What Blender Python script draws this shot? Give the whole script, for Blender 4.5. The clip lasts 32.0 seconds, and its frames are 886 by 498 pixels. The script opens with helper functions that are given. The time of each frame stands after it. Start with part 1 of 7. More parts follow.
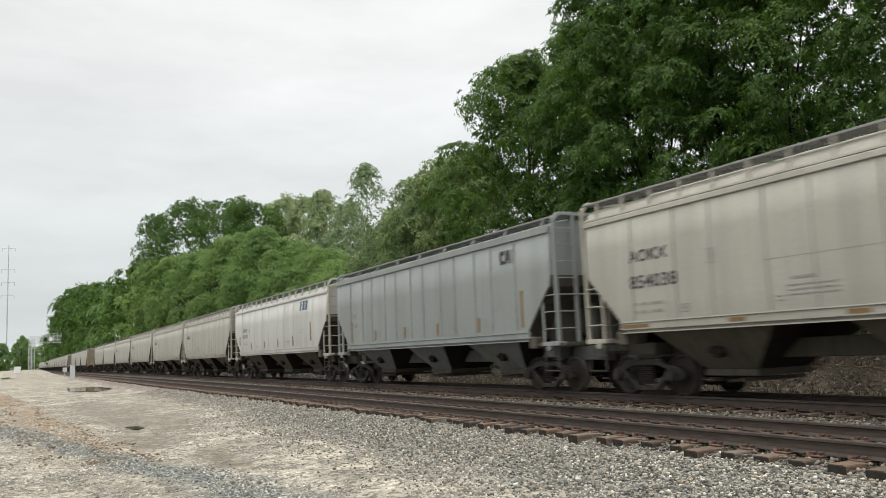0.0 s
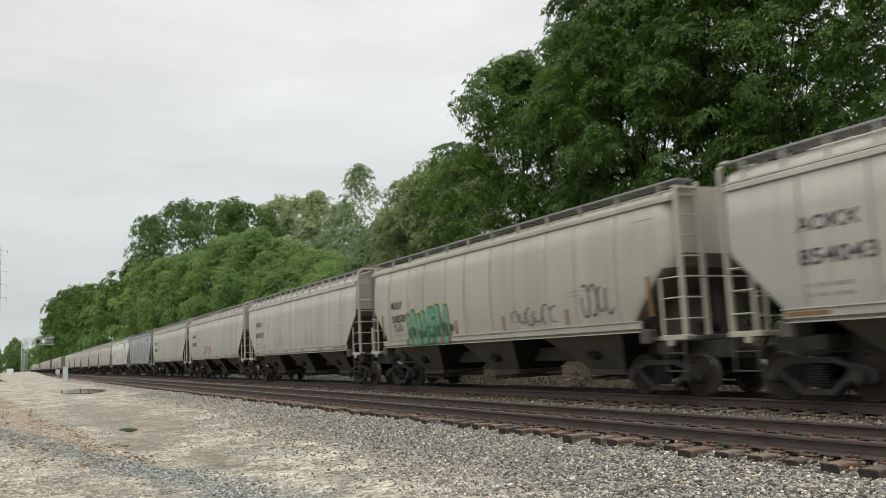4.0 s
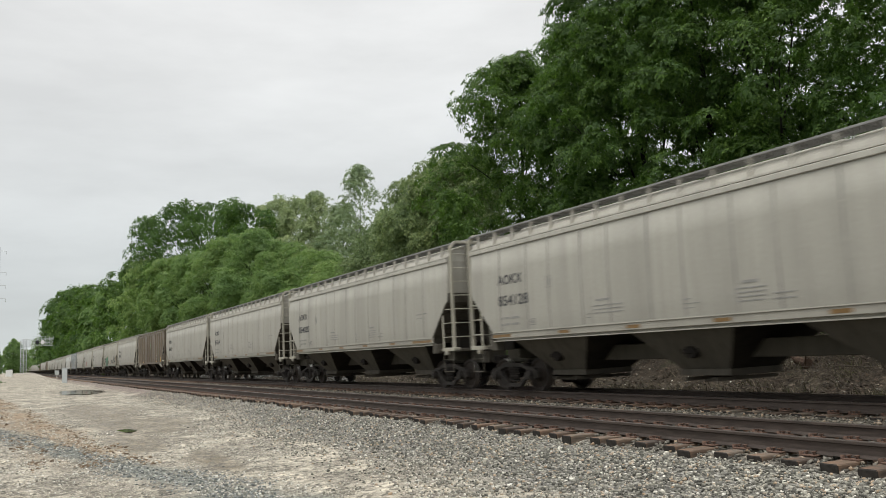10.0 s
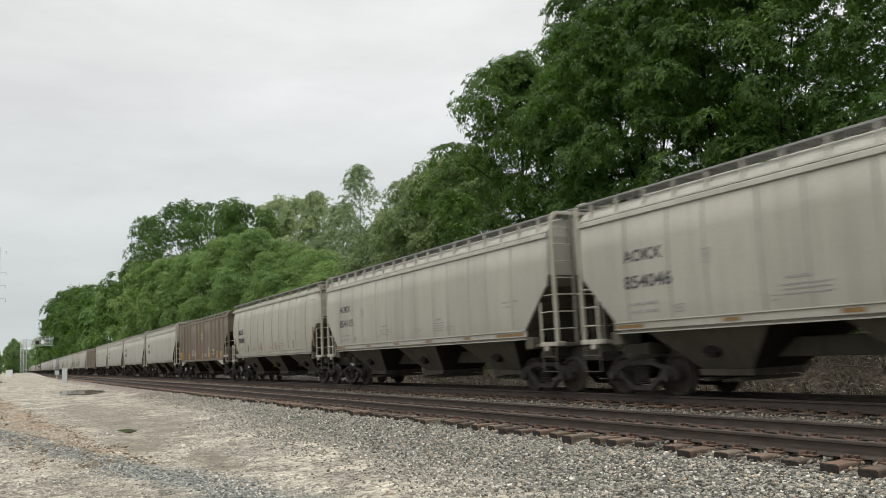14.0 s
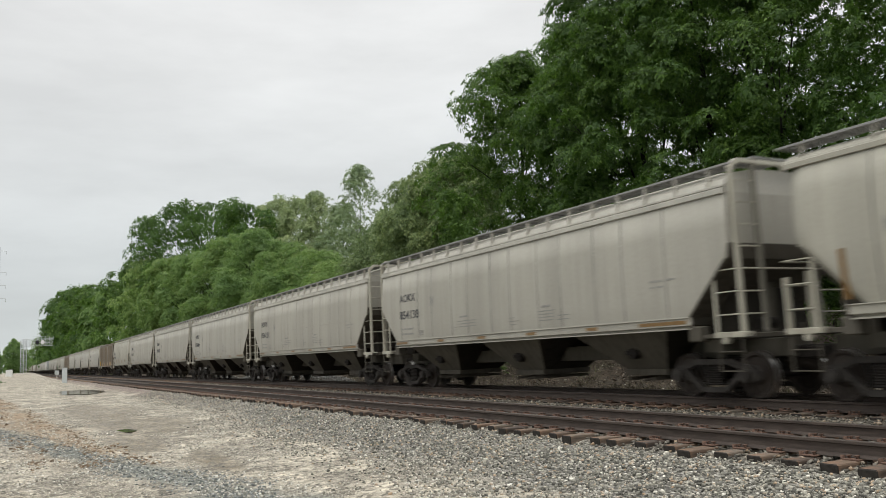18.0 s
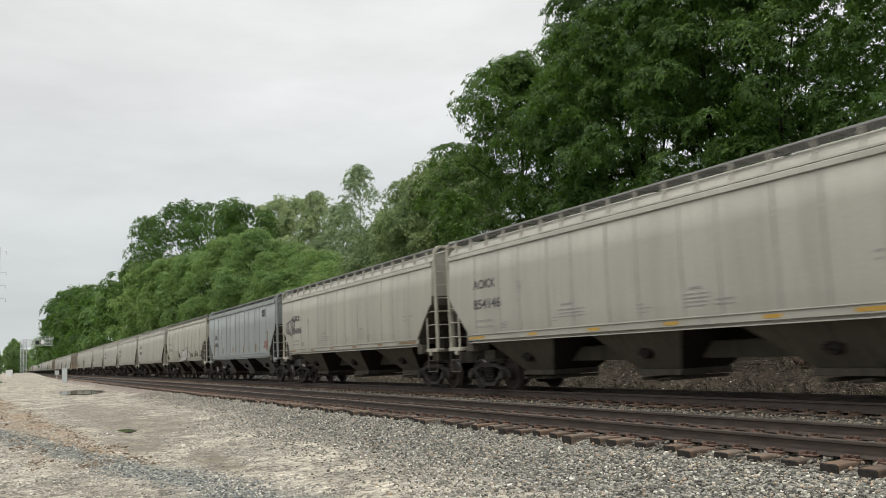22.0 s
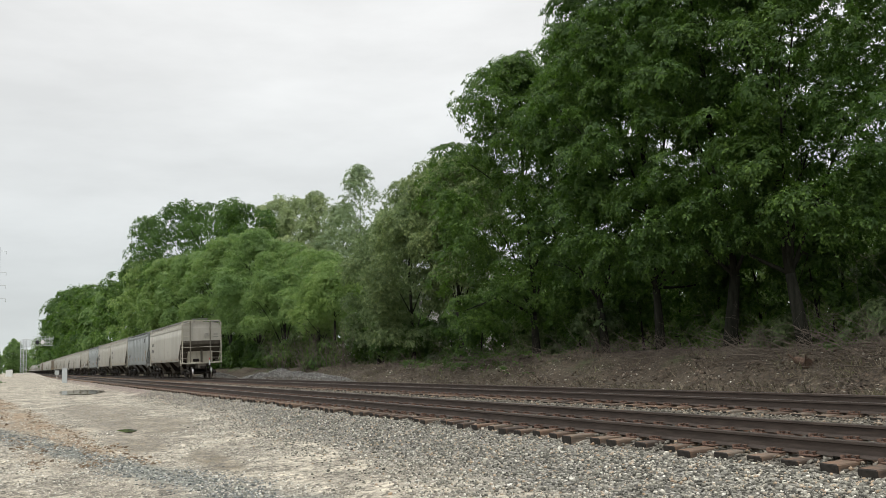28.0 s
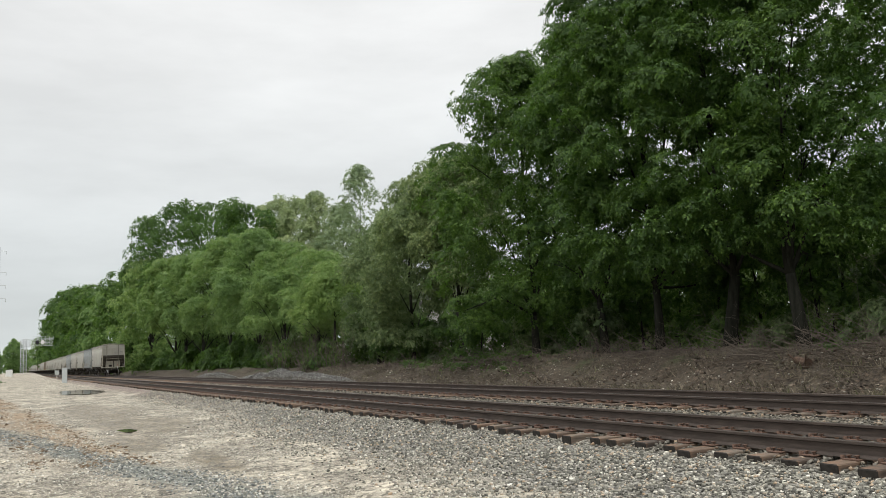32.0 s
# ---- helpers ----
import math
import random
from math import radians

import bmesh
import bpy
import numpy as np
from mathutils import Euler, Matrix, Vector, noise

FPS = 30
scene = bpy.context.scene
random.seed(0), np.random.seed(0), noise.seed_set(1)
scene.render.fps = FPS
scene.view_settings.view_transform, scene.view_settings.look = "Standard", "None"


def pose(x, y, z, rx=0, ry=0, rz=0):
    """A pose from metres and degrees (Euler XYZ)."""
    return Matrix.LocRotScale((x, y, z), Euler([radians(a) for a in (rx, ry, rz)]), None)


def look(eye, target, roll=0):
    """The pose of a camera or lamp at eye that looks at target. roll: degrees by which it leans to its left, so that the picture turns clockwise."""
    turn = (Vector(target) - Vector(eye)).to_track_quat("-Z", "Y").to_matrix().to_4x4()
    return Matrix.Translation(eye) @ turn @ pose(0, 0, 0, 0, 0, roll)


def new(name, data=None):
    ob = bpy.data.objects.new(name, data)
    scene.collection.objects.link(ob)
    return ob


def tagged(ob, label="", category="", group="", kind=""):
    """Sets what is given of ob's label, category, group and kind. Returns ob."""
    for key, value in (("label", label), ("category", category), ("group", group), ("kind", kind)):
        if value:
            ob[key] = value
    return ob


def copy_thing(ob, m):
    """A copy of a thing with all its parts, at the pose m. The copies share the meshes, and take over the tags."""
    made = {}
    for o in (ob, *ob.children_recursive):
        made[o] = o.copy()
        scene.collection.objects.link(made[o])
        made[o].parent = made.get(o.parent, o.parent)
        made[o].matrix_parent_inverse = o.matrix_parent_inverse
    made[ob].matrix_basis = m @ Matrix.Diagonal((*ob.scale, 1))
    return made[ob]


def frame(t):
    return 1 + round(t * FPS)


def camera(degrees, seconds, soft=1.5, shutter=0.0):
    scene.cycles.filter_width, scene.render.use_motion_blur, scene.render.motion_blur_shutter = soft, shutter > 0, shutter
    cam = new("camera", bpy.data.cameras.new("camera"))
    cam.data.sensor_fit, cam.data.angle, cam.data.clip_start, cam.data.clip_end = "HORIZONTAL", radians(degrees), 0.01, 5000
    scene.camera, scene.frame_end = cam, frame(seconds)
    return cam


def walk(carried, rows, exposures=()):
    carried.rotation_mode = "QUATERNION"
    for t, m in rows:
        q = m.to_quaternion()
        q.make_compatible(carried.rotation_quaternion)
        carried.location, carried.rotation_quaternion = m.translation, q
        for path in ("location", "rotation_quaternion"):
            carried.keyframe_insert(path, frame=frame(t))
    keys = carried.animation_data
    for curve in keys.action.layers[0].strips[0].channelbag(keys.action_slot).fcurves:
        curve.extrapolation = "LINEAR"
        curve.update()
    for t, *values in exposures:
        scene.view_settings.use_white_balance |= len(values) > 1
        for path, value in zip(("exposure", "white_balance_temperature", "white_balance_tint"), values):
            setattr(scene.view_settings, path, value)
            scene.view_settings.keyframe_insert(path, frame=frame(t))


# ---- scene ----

# Plan: y runs along the line, away from the viewer; x to the wooded side; the rail tops lie at z = 0.
EYE_Z = 1.230
RAIL_NEAR, RAIL_FAR = (8.442, 9.947), (13.015, 14.520)
MID_NEAR, MID_FAR = 9.194, 13.767

cam = camera(58.13, 32.0, soft=0.7, shutter=0.32)


def aim(yaw, pitch, roll):
    """Camera pose: yaw to the right of the line, pitch up, and lean."""
    y, p = radians(yaw), radians(pitch)
    eye = Vector((0, 0, EYE_Z))
    way = Vector((math.sin(y) * math.cos(p), math.cos(y) * math.cos(p), math.sin(p)))
    return look(eye, eye + way, roll)


YAW, PITCH, ROLL = 28.680, 7.297, -2.800
SETTLE = [(0.0, -0.49, -0.06, -0.26), (0.2, -0.38, -0.10, -0.22), (0.5, -0.25, -0.10, -0.20), (1.0, -0.29, -0.10, -0.20),
          (1.5, -0.30, -0.09, -0.19), (2.0, -0.33, -0.08, -0.17), (2.5, -0.33, -0.06, -0.15), (3.0, -0.20, -0.07, -0.18), (3.5, -0.11, -0.06, -0.14),
          (4.3, -0.03, -0.01, -0.04), (5.5, 0.0, 0.05, 0.0), (6.0, 0.0, 0.0, 0.0), (32.0, 0.0, 0.0, 0.0)]
walk(cam, [(t, aim(YAW + a, PITCH + b, ROLL - c)) for t, a, b, c in SETTLE],
     exposures=[(0.0, 0.05), (1.0, 0.01), (2.5, -0.05), (5.5, -0.09), (24.5, -0.09), (27.5, 0.0), (32.0, 0.0)])

# ---- sky and light: an overcast day ----
world = bpy.data.worlds.new("overcast_sky")
scene.world = world
world.use_nodes = True


def sky_nodes():
    nt = world.node_tree
    n, l = nt.nodes, nt.links
    bg = n["Background"]
    tex = n.new("ShaderNodeTexSky")
    tex.sky_type, tex.sun_disc = "NISHITA", False
    tex.sun_elevation, tex.sun_rotation = radians(52), radians(250)
    dim = n.new("ShaderNodeMix")
    dim.data_type, dim.blend_type = "RGBA", "MULTIPLY"
    dim.inputs[0].default_value = 1.0
    dim.inputs[7].default_value = (0.10, 0.10, 0.10, 1)
    l.new(tex.outputs[0], dim.inputs[6])
    co = n.new("ShaderNodeTexCoord")
    sep = n.new("ShaderNodeSeparateXYZ")
    l.new(co.outputs["Generated"], sep.inputs[0])
    # cloud deck: brighter overhead than at the horizon
    lum = n.new("ShaderNodeMapRange")
    lum.inputs[1].default_value, lum.inputs[2].default_value = 0.0, 1.0
    lum.inputs[3].default_value, lum.inputs[4].default_value = 0.0, 1.0
    l.new(sep.outputs[2], lum.inputs[0])
    ramp = n.new("ShaderNodeValToRGB")
    e = ramp.color_ramp.elements
    e[0].position, e[0].color = 0.0, (0.67, 0.715, 0.72, 1)
    e[1].position, e[1].color = 1.0, (2.35, 2.35, 2.32, 1)
    for pos, col in ((0.16, (0.75, 0.78, 0.782, 1)), (0.34, (0.885, 0.897, 0.893, 1)), (0.45, (0.94, 0.945, 0.94, 1)), (0.62, (1.68, 1.69, 1.66, 1))):
        k = e.new(pos)
        k.color = col
    l.new(lum.outputs[0], ramp.inputs[0])
    mp = n.new("ShaderNodeMapping")
    mp.inputs["Scale"].default_value = (1.0, 1.0, 3.6)
    l.new(co.outputs["Generated"], mp.inputs[0])
    noi = n.new("ShaderNodeTexNoise")
    noi.inputs["Scale"].default_value, noi.inputs["Detail"].default_value, noi.inputs["Roughness"].default_value = 2.6, 6.0, 0.55
    l.new(mp.outputs[0], noi.inputs[0])
    nr = n.new("ShaderNodeMapRange")
    nr.inputs[1].default_value, nr.inputs[2].default_value = 0.34, 0.68
    nr.inputs[3].default_value, nr.inputs[4].default_value = 0.90, 1.10
    l.new(noi.outputs[0], nr.inputs[0])
    mul = n.new("ShaderNodeVectorMath")
    mul.operation = "SCALE"
    l.new(ramp.outputs[0], mul.inputs[0])
    l.new(nr.outputs[0], mul.inputs["Scale"])
    mix = n.new("ShaderNodeMix")
    mix.data_type = "RGBA"
    mix.inputs[0].default_value = 0.95
    l.new(dim.outputs[2], mix.inputs[6])
    l.new(mul.outputs[0], mix.inputs[7])
    l.new(mix.outputs[2], bg.inputs[0])
    bg.inputs[1].default_value = 1.0


sky_nodes()
sun = new("sun", bpy.data.lights.new("sun", "SUN"))
sun.data.energy, sun.data.angle, sun.data.color = 1.0, radians(30), (1.0, 0.97, 0.92)
sun.matrix_world = look((0, 0, 60), (26, 24, 0))


# ---- materials ----
def nodes_of(name):
    m = bpy.data.materials.new(name)
    m.use_nodes = True
    nt = m.node_tree
    return m, nt.nodes, nt.links, nt.nodes["Principled BSDF"]


def noise_node(n, l, scale, detail=4.0, rough=0.55, stretch=(1, 1, 1), coord="Object"):
    co, mp, t = n.new("ShaderNodeTexCoord"), n.new("ShaderNodeMapping"), n.new("ShaderNodeTexNoise")
    mp.inputs["Scale"].default_value = stretch
    t.inputs["Scale"].default_value, t.inputs["Detail"].default_value, t.inputs["Roughness"].default_value = scale, detail, rough
    l.new(co.outputs[coord], mp.inputs[0])
    l.new(mp.outputs[0], t.inputs[0])
    return t


def ramp_node(n, l, src, stops):
    r = n.new("ShaderNodeValToRGB")
    e = r.color_ramp.elements
    e[0].position, e[0].color = stops[0][0], (*stops[0][1], 1)
    e[1].position, e[1].color = stops[-1][0], (*stops[-1][1], 1)
    for p, c in stops[1:-1]:
        k = e.new(p)
        k.color = (*c, 1)
    l.new(src, r.inputs[0])
    return r


def mix_node(n, l, fac, a, b, blend="MIX"):
    m = n.new("ShaderNodeMix")
    m.data_type, m.blend_type = "RGBA", blend
    for sock, v in ((m.inputs[0], fac), (m.inputs[6], a), (m.inputs[7], b)):
        if isinstance(v, (int, float)):
            sock.default_value = v
        elif isinstance(v, tuple):
            sock.default_value = (*v, 1)
        else:
            l.new(v, sock)
    return m.outputs[2]


def bump_node(n, l, p, height, strength, dist=0.01):
    b = n.new("ShaderNodeBump")
    b.inputs["Strength"].default_value, b.inputs["Distance"].default_value = strength, dist
    l.new(height, b.inputs["Height"])
    l.new(b.outputs[0], p.inputs["Normal"])


def plain(name, col, rough=0.6, metal=0.0, vary=0.25, scale=6.0, bump=0.15, stretch=(1, 1, 1), coord="Object", gloss=0.5):
    """A worn surface: the colour varies at a coarse and at a fine scale."""
    m, n, l, p = nodes_of(name)
    a = noise_node(n, l, scale, 5, 0.6, stretch, coord)
    b = noise_node(n, l, scale * 9, 3, 0.6, stretch, coord)
    lo, hi = tuple(c * (1 - vary) for c in col), tuple(min(1, c * (1 + vary)) for c in col)
    ra = ramp_node(n, l, a.outputs[0], [(0.3, lo), (0.7, hi)])
    rb = ramp_node(n, l, b.outputs[0], [(0.3, (1 - vary * 0.5,) * 3), (0.7, (1.0,) * 3)])
    l.new(mix_node(n, l, 1.0, ra.outputs[0], rb.outputs[0], "MULTIPLY"), p.inputs["Base Color"])
    p.inputs["Roughness"].default_value, p.inputs["Metallic"].default_value = rough, metal
    p.inputs["Specular IOR Level"].default_value = gloss
    if bump:
        bump_node(n, l, p, b.outputs[0], bump, 0.006)
    return m


def car_paint(name, col, dirt, grime=0.5, rough=0.55, gloss=0.4):
    """Weathered car paint: sheet-wide tone patches, rain streaks, fine dust and rust specks."""
    m, n, l, p = nodes_of(name)
    patch = noise_node(n, l, 1.0, 2, 0.5, (0.3, 1.1, 0.10))
    streak = noise_node(n, l, 1.0, 5, 0.65, (3.0, 9.0, 0.45))
    fine = noise_node(n, l, 14.0, 4, 0.7)
    speck = noise_node(n, l, 5.0, 6, 0.75)
    info = n.new("ShaderNodeObjectInfo")
    shift = n.new("ShaderNodeVectorMath")
    shift.operation = "SCALE"
    shift.inputs[0].default_value = (3.0, 61.0, 0.7)
    l.new(info.outputs["Random"], shift.inputs["Scale"])
    for t in (patch, streak, speck):
        l.new(shift.outputs[0], t.inputs[0].links[0].from_node.inputs["Location"])
    base = ramp_node(n, l, patch.outputs[0], [(0.36, tuple(c * 0.87 for c in col)), (0.60, col)])
    f1 = ramp_node(n, l, streak.outputs[0], [(0.48, (0, 0, 0)), (0.80, (grime,) * 3)])
    c1 = mix_node(n, l, f1.outputs[0], base.outputs[0], dirt)
    f2 = ramp_node(n, l, fine.outputs[0], [(0.35, (0.90,) * 3), (0.65, (1.0,) * 3)])
    c2 = mix_node(n, l, 1.0, c1, f2.outputs[0], "MULTIPLY")
    f3 = ramp_node(n, l, speck.outputs[0], [(0.70, (0, 0, 0)), (0.80, (0.5,) * 3)])
    c3 = mix_node(n, l, f3.outputs[0], c2, (0.16, 0.10, 0.06))
    tone = ramp_node(n, l, info.outputs["Random"], [(0.0, (0.95, 0.93, 0.90)), (0.5, (0.99, 0.985, 0.97)), (1.0, (1.01, 1.0, 0.985))])
    l.new(mix_node(n, l, 1.0, c3, tone.outputs[0], "MULTIPLY"), p.inputs["Base Color"])
    p.inputs["Roughness"].default_value = rough
    p.inputs["Specular IOR Level"].default_value = gloss
    bump_node(n, l, p, patch.outputs[0], 0.08, 0.02)
    return m


def leaf_material(name, dark, mid, light, through_col):
    m, n, l, p = nodes_of(name)
    geo = n.new("ShaderNodeNewGeometry")
    big = noise_node(n, l, 0.55, 3, 0.55, coord="Object")
    r1 = ramp_node(n, l, geo.outputs["Random Per Island"], [(0.0, dark), (0.55, mid), (1.0, light)])
    r2 = ramp_node(n, l, big.outputs[0], [(0.36, (0.72, 0.78, 0.80)), (0.64, (1.14, 1.10, 1.0))])
    info = n.new("ShaderNodeObjectInfo")
    r3 = ramp_node(n, l, info.outputs["Random"], [(0.0, (0.78, 0.85, 0.90)), (0.5, (0.96, 0.97, 0.97)), (1.0, (1.12, 1.08, 0.96))])
    col = mix_node(n, l, 1.0, mix_node(n, l, 1.0, r1.outputs[0], r3.outputs[0], "MULTIPLY"), r2.outputs[0], "MULTIPLY")
    l.new(col, p.inputs["Base Color"])
    p.inputs["Roughness"].default_value = 0.55
    p.inputs["Specular IOR Level"].default_value = 0.3
    tr = n.new("ShaderNodeBsdfTranslucent")
    tr.inputs[0].default_value = (*through_col, 1)
    mx = n.new("ShaderNodeMixShader")
    mx.inputs[0].default_value = 0.36
    l.new(p.outputs[0], mx.inputs[1])
    l.new(tr.outputs[0], mx.inputs[2])
    l.new(mx.outputs[0], n["Material Output"].inputs[0])
    return m


# hollows of the lane: centre, half width and half length, 1 for damp clay
HOLLOWS = [(3.45, 26.6, 1.45, 4.8, 1), (2.65, 20.5, 0.65, 2.8, 1), (3.2, 37.0, 1.4, 7.0, 1), (3.40, 15.3, 0.42, 1.9, 1), (4.9, 68.0, 2.0, 11.0, 1)]


def ground_material():
    """Crushed stone by the line, packed limestone dust and damp clay on the lane, leaf litter under the trees."""
    m, n, l, p = nodes_of("ground_cover")
    geo = n.new("ShaderNodeNewGeometry")
    sep = n.new("ShaderNodeSeparateXYZ")
    l.new(geo.outputs["Position"], sep.inputs[0])

    def world_noise(scale, detail=4, rough=0.6, stretch=(1, 1, 1)):
        mp, t = n.new("ShaderNodeMapping"), n.new("ShaderNodeTexNoise")
        mp.inputs["Scale"].default_value = stretch
        t.inputs["Scale"].default_value, t.inputs["Detail"].default_value, t.inputs["Roughness"].default_value = scale, detail, rough
        l.new(geo.outputs["Position"], mp.inputs[0])
        l.new(mp.outputs[0], t.inputs[0])
        return t.outputs[0]

    def math_node(op, a, b):
        k = n.new("ShaderNodeMath")
        k.operation = op
        for s, v in zip(k.inputs, (a, b)):
            if isinstance(v, (int, float)):
                s.default_value = v
            else:
                l.new(v, s)
        return k.outputs[0]

    def step(v, a, b):
        k = n.new("ShaderNodeMapRange")
        k.interpolation_type = "SMOOTHSTEP"
        k.inputs[1].default_value, k.inputs[2].default_value = a, b
        l.new(v, k.inputs[0])
        return k.outputs[0]

    x, y = sep.outputs[0], sep.outputs[1]
    wob = world_noise(0.5, 5)
    fine = world_noise(55.0, 3, 0.7)
    mid = world_noise(9.0, 5, 0.65)
    cells = n.new("ShaderNodeTexVoronoi")
    cells.inputs["Scale"].default_value = 24.0
    l.new(geo.outputs["Position"], cells.inputs["Vector"])
    stone = ramp_node(n, l, cells.outputs["Color"], [(0.15, (0.12, 0.115, 0.10)), (0.45, (0.25, 0.24, 0.21)), (0.75, (0.40, 0.385, 0.34)), (0.95, (0.62, 0.595, 0.535))])
    gap = ramp_node(n, l, cells.outputs["Distance"], [(0.25, (1, 1, 1)), (0.75, (0.35, 0.34, 0.33))])
    ballast = mix_node(n, l, 1.0, stone.outputs[0], gap.outputs[0], "MULTIPLY")
    # lane: grit of two sizes in pale fines, sheltered patches of packed dust
    grains = n.new("ShaderNodeTexVoronoi")
    grains.inputs["Scale"].default_value = 42.0
    l.new(geo.outputs["Position"], grains.inputs["Vector"])
    chip = ramp_node(n, l, grains.outputs["Color"], [(0.1, (0.21, 0.19, 0.15)), (0.4, (0.41, 0.378, 0.312)), (0.7, (0.57, 0.53, 0.45)), (0.95, (0.78, 0.74, 0.655))])
    cgap = ramp_node(n, l, grains.outputs["Distance"], [(0.2, (1, 1, 1)), (0.7, (0.45, 0.43, 0.40))])
    gravel = mix_node(n, l, 1.0, chip.outputs[0], cgap.outputs[0], "MULTIPLY")
    dust = ramp_node(n, l, mid, [(0.3, (0.42, 0.38, 0.305)), (0.5, (0.55, 0.505, 0.415)), (0.7, (0.67, 0.62, 0.52))])
    grit = ramp_node(n, l, fine, [(0.35, (0.66, 0.65, 0.64)), (0.62, (1.10, 1.10, 1.10))])
    packed = mix_node(n, l, 1.0, dust.outputs[0], grit.outputs[0], "MULTIPLY")
    lane = mix_node(n, l, step(world_noise(0.7, 6, 0.65), 0.44, 0.56), packed, gravel)
    lane = mix_node(n, l, math_node("MULTIPLY", step(world_noise(1.3, 5, 0.6), 0.55, 0.68), 0.7), lane, mix_node(n, l, 1.0, ballast, (1.05, 1.02, 0.96), "MULTIPLY"))
    lumps = n.new("ShaderNodeTexVoronoi")
    lumps.inputs["Scale"].default_value = 12.0
    l.new(geo.outputs["Position"], lumps.inputs["Vector"])
    speck = ramp_node(n, l, lumps.outputs["Color"], [(0.12, (0.36, 0.35, 0.34)), (0.45, (0.92, 0.92, 0.91)), (0.9, (1.40, 1.38, 1.35))])
    lane = mix_node(n, l, 0.9, lane, mix_node(n, l, 1.0, lane, speck.outputs[0], "MULTIPLY"))
    drift = ramp_node(n, l, world_noise(1.7, 6, 0.75, (1.0, 0.6, 1)), [(0.32, (0.46, 0.46, 0.45)), (0.5, (0.82, 0.815, 0.81)), (0.68, (1.08, 1.07, 1.045))])
    lane = mix_node(n, l, 1.0, lane, drift.outputs[0], "MULTIPLY")
    # rusty tan streaks along the wheel ruts
    rut = world_noise(0.9, 6, 0.68, (1.5, 0.30, 1))
    clay = mix_node(n, l, fine, (0.165, 0.112, 0.066), (0.33, 0.24, 0.148))
    off = math_node("ADD", math_node("ADD", x, math_node("MULTIPLY", y, 0.066)), math_node("MULTIPLY", math_node("SUBTRACT", wob, 0.5), 1.6))
    tan_zone = math_node("MULTIPLY", step(off, 1.2, 2.2), step(math_node("MULTIPLY", off, -1.0), -3.9, -2.9))
    tan_zone = math_node("MULTIPLY", tan_zone, step(y, 15.0, 20.0))
    lane = mix_node(n, l, math_node("MULTIPLY", math_node("MULTIPLY", step(rut, 0.38, 0.50), tan_zone), 0.85), lane, clay)
    # damp clay in hollows of the lane
    wet = 0.0
    for cx, cy, rx, ry, _ in HOLLOWS:
        dx = math_node("DIVIDE", math_node("SUBTRACT", x, cx), rx)
        dy = math_node("DIVIDE", math_node("SUBTRACT", y, cy), ry)
        d = math_node("ADD", math_node("MULTIPLY", dx, dx), math_node("MULTIPLY", dy, dy))
        d = math_node("ADD", d, math_node("MULTIPLY", math_node("SUBTRACT", world_noise(1.2, 5, 0.65, (1.4, 0.5, 1)), 0.5), 5.0))
        wet = math_node("MAXIMUM", wet, math_node("SUBTRACT", 1.0, step(d, 0.2, 1.5)))
    wet = math_node("MULTIPLY", wet, math_node("ADD", math_node("MULTIPLY", step(world_noise(3.2, 5, 0.7, (1.0, 0.45, 1)), 0.40, 0.56), 0.45), 0.52))
    damp = mix_node(n, l, mid, (0.070, 0.055, 0.031), (0.245, 0.196, 0.120))
    damp = mix_node(n, l, 1.0, mix_node(n, l, 1.0, damp, grit.outputs[0], "MULTIPLY"), speck.outputs[0], "MULTIPLY")
    lane = mix_node(n, l, wet, lane, damp)
    # blue-grey spill of crushed stone across the lane
    band = math_node("ADD", x, math_node("MULTIPLY", y, 0.2))
    band = math_node("ADD", band, math_node("MULTIPLY", math_node("SUBTRACT", wob, 0.5), 1.3))
    spill = math_node("MULTIPLY", step(band, 4.35, 4.8), step(math_node("MULTIPLY", band, -1.0), -5.75, -5.2))
    spill = math_node("MULTIPLY", spill, step(world_noise(2.6, 5), 0.30, 0.44))
    lane = mix_node(n, l, math_node("MULTIPLY", spill, 0.9), lane, mix_node(n, l, 1.0, ballast, (0.78, 0.86, 0.85), "MULTIPLY"))
    # edge of the stone bed
    edge = math_node("SUBTRACT", x, math_node("MAXIMUM", math_node("MINIMUM", math_node("ADD", math_node("MULTIPLY", y, 0.145), 2.6), 6.7), 5.5))
    edge = math_node("ADD", edge, math_node("MULTIPLY", math_node("SUBTRACT", wob, 0.5), 2.2))
    ballast = mix_node(n, l, 0.6, ballast, mix_node(n, l, 1.0, ballast, speck.outputs[0], "MULTIPLY"))
    bed_col = mix_node(n, l, step(y, 28.0, 60.0), ballast, mix_node(n, l, 1.0, ballast, (1.02, 0.86, 0.82), "MULTIPLY"))
    bed_col = mix_node(n, l, step(x, 7.7, 8.3), bed_col, mix_node(n, l, 1.0, bed_col, (0.62, 0.57, 0.50), "MULTIPLY"))
    col = mix_node(n, l, step(edge, -0.3, 0.7), lane, bed_col)
    # litter and clay bank on the wooded side
    soil = ramp_node(n, l, mid, [(0.3, (0.032, 0.027, 0.021)), (0.52, (0.080, 0.068, 0.052)), (0.75, (0.19, 0.165, 0.128))])
    soil2 = mix_node(n, l, 1.0, soil.outputs[0], grit.outputs[0], "MULTIPLY")
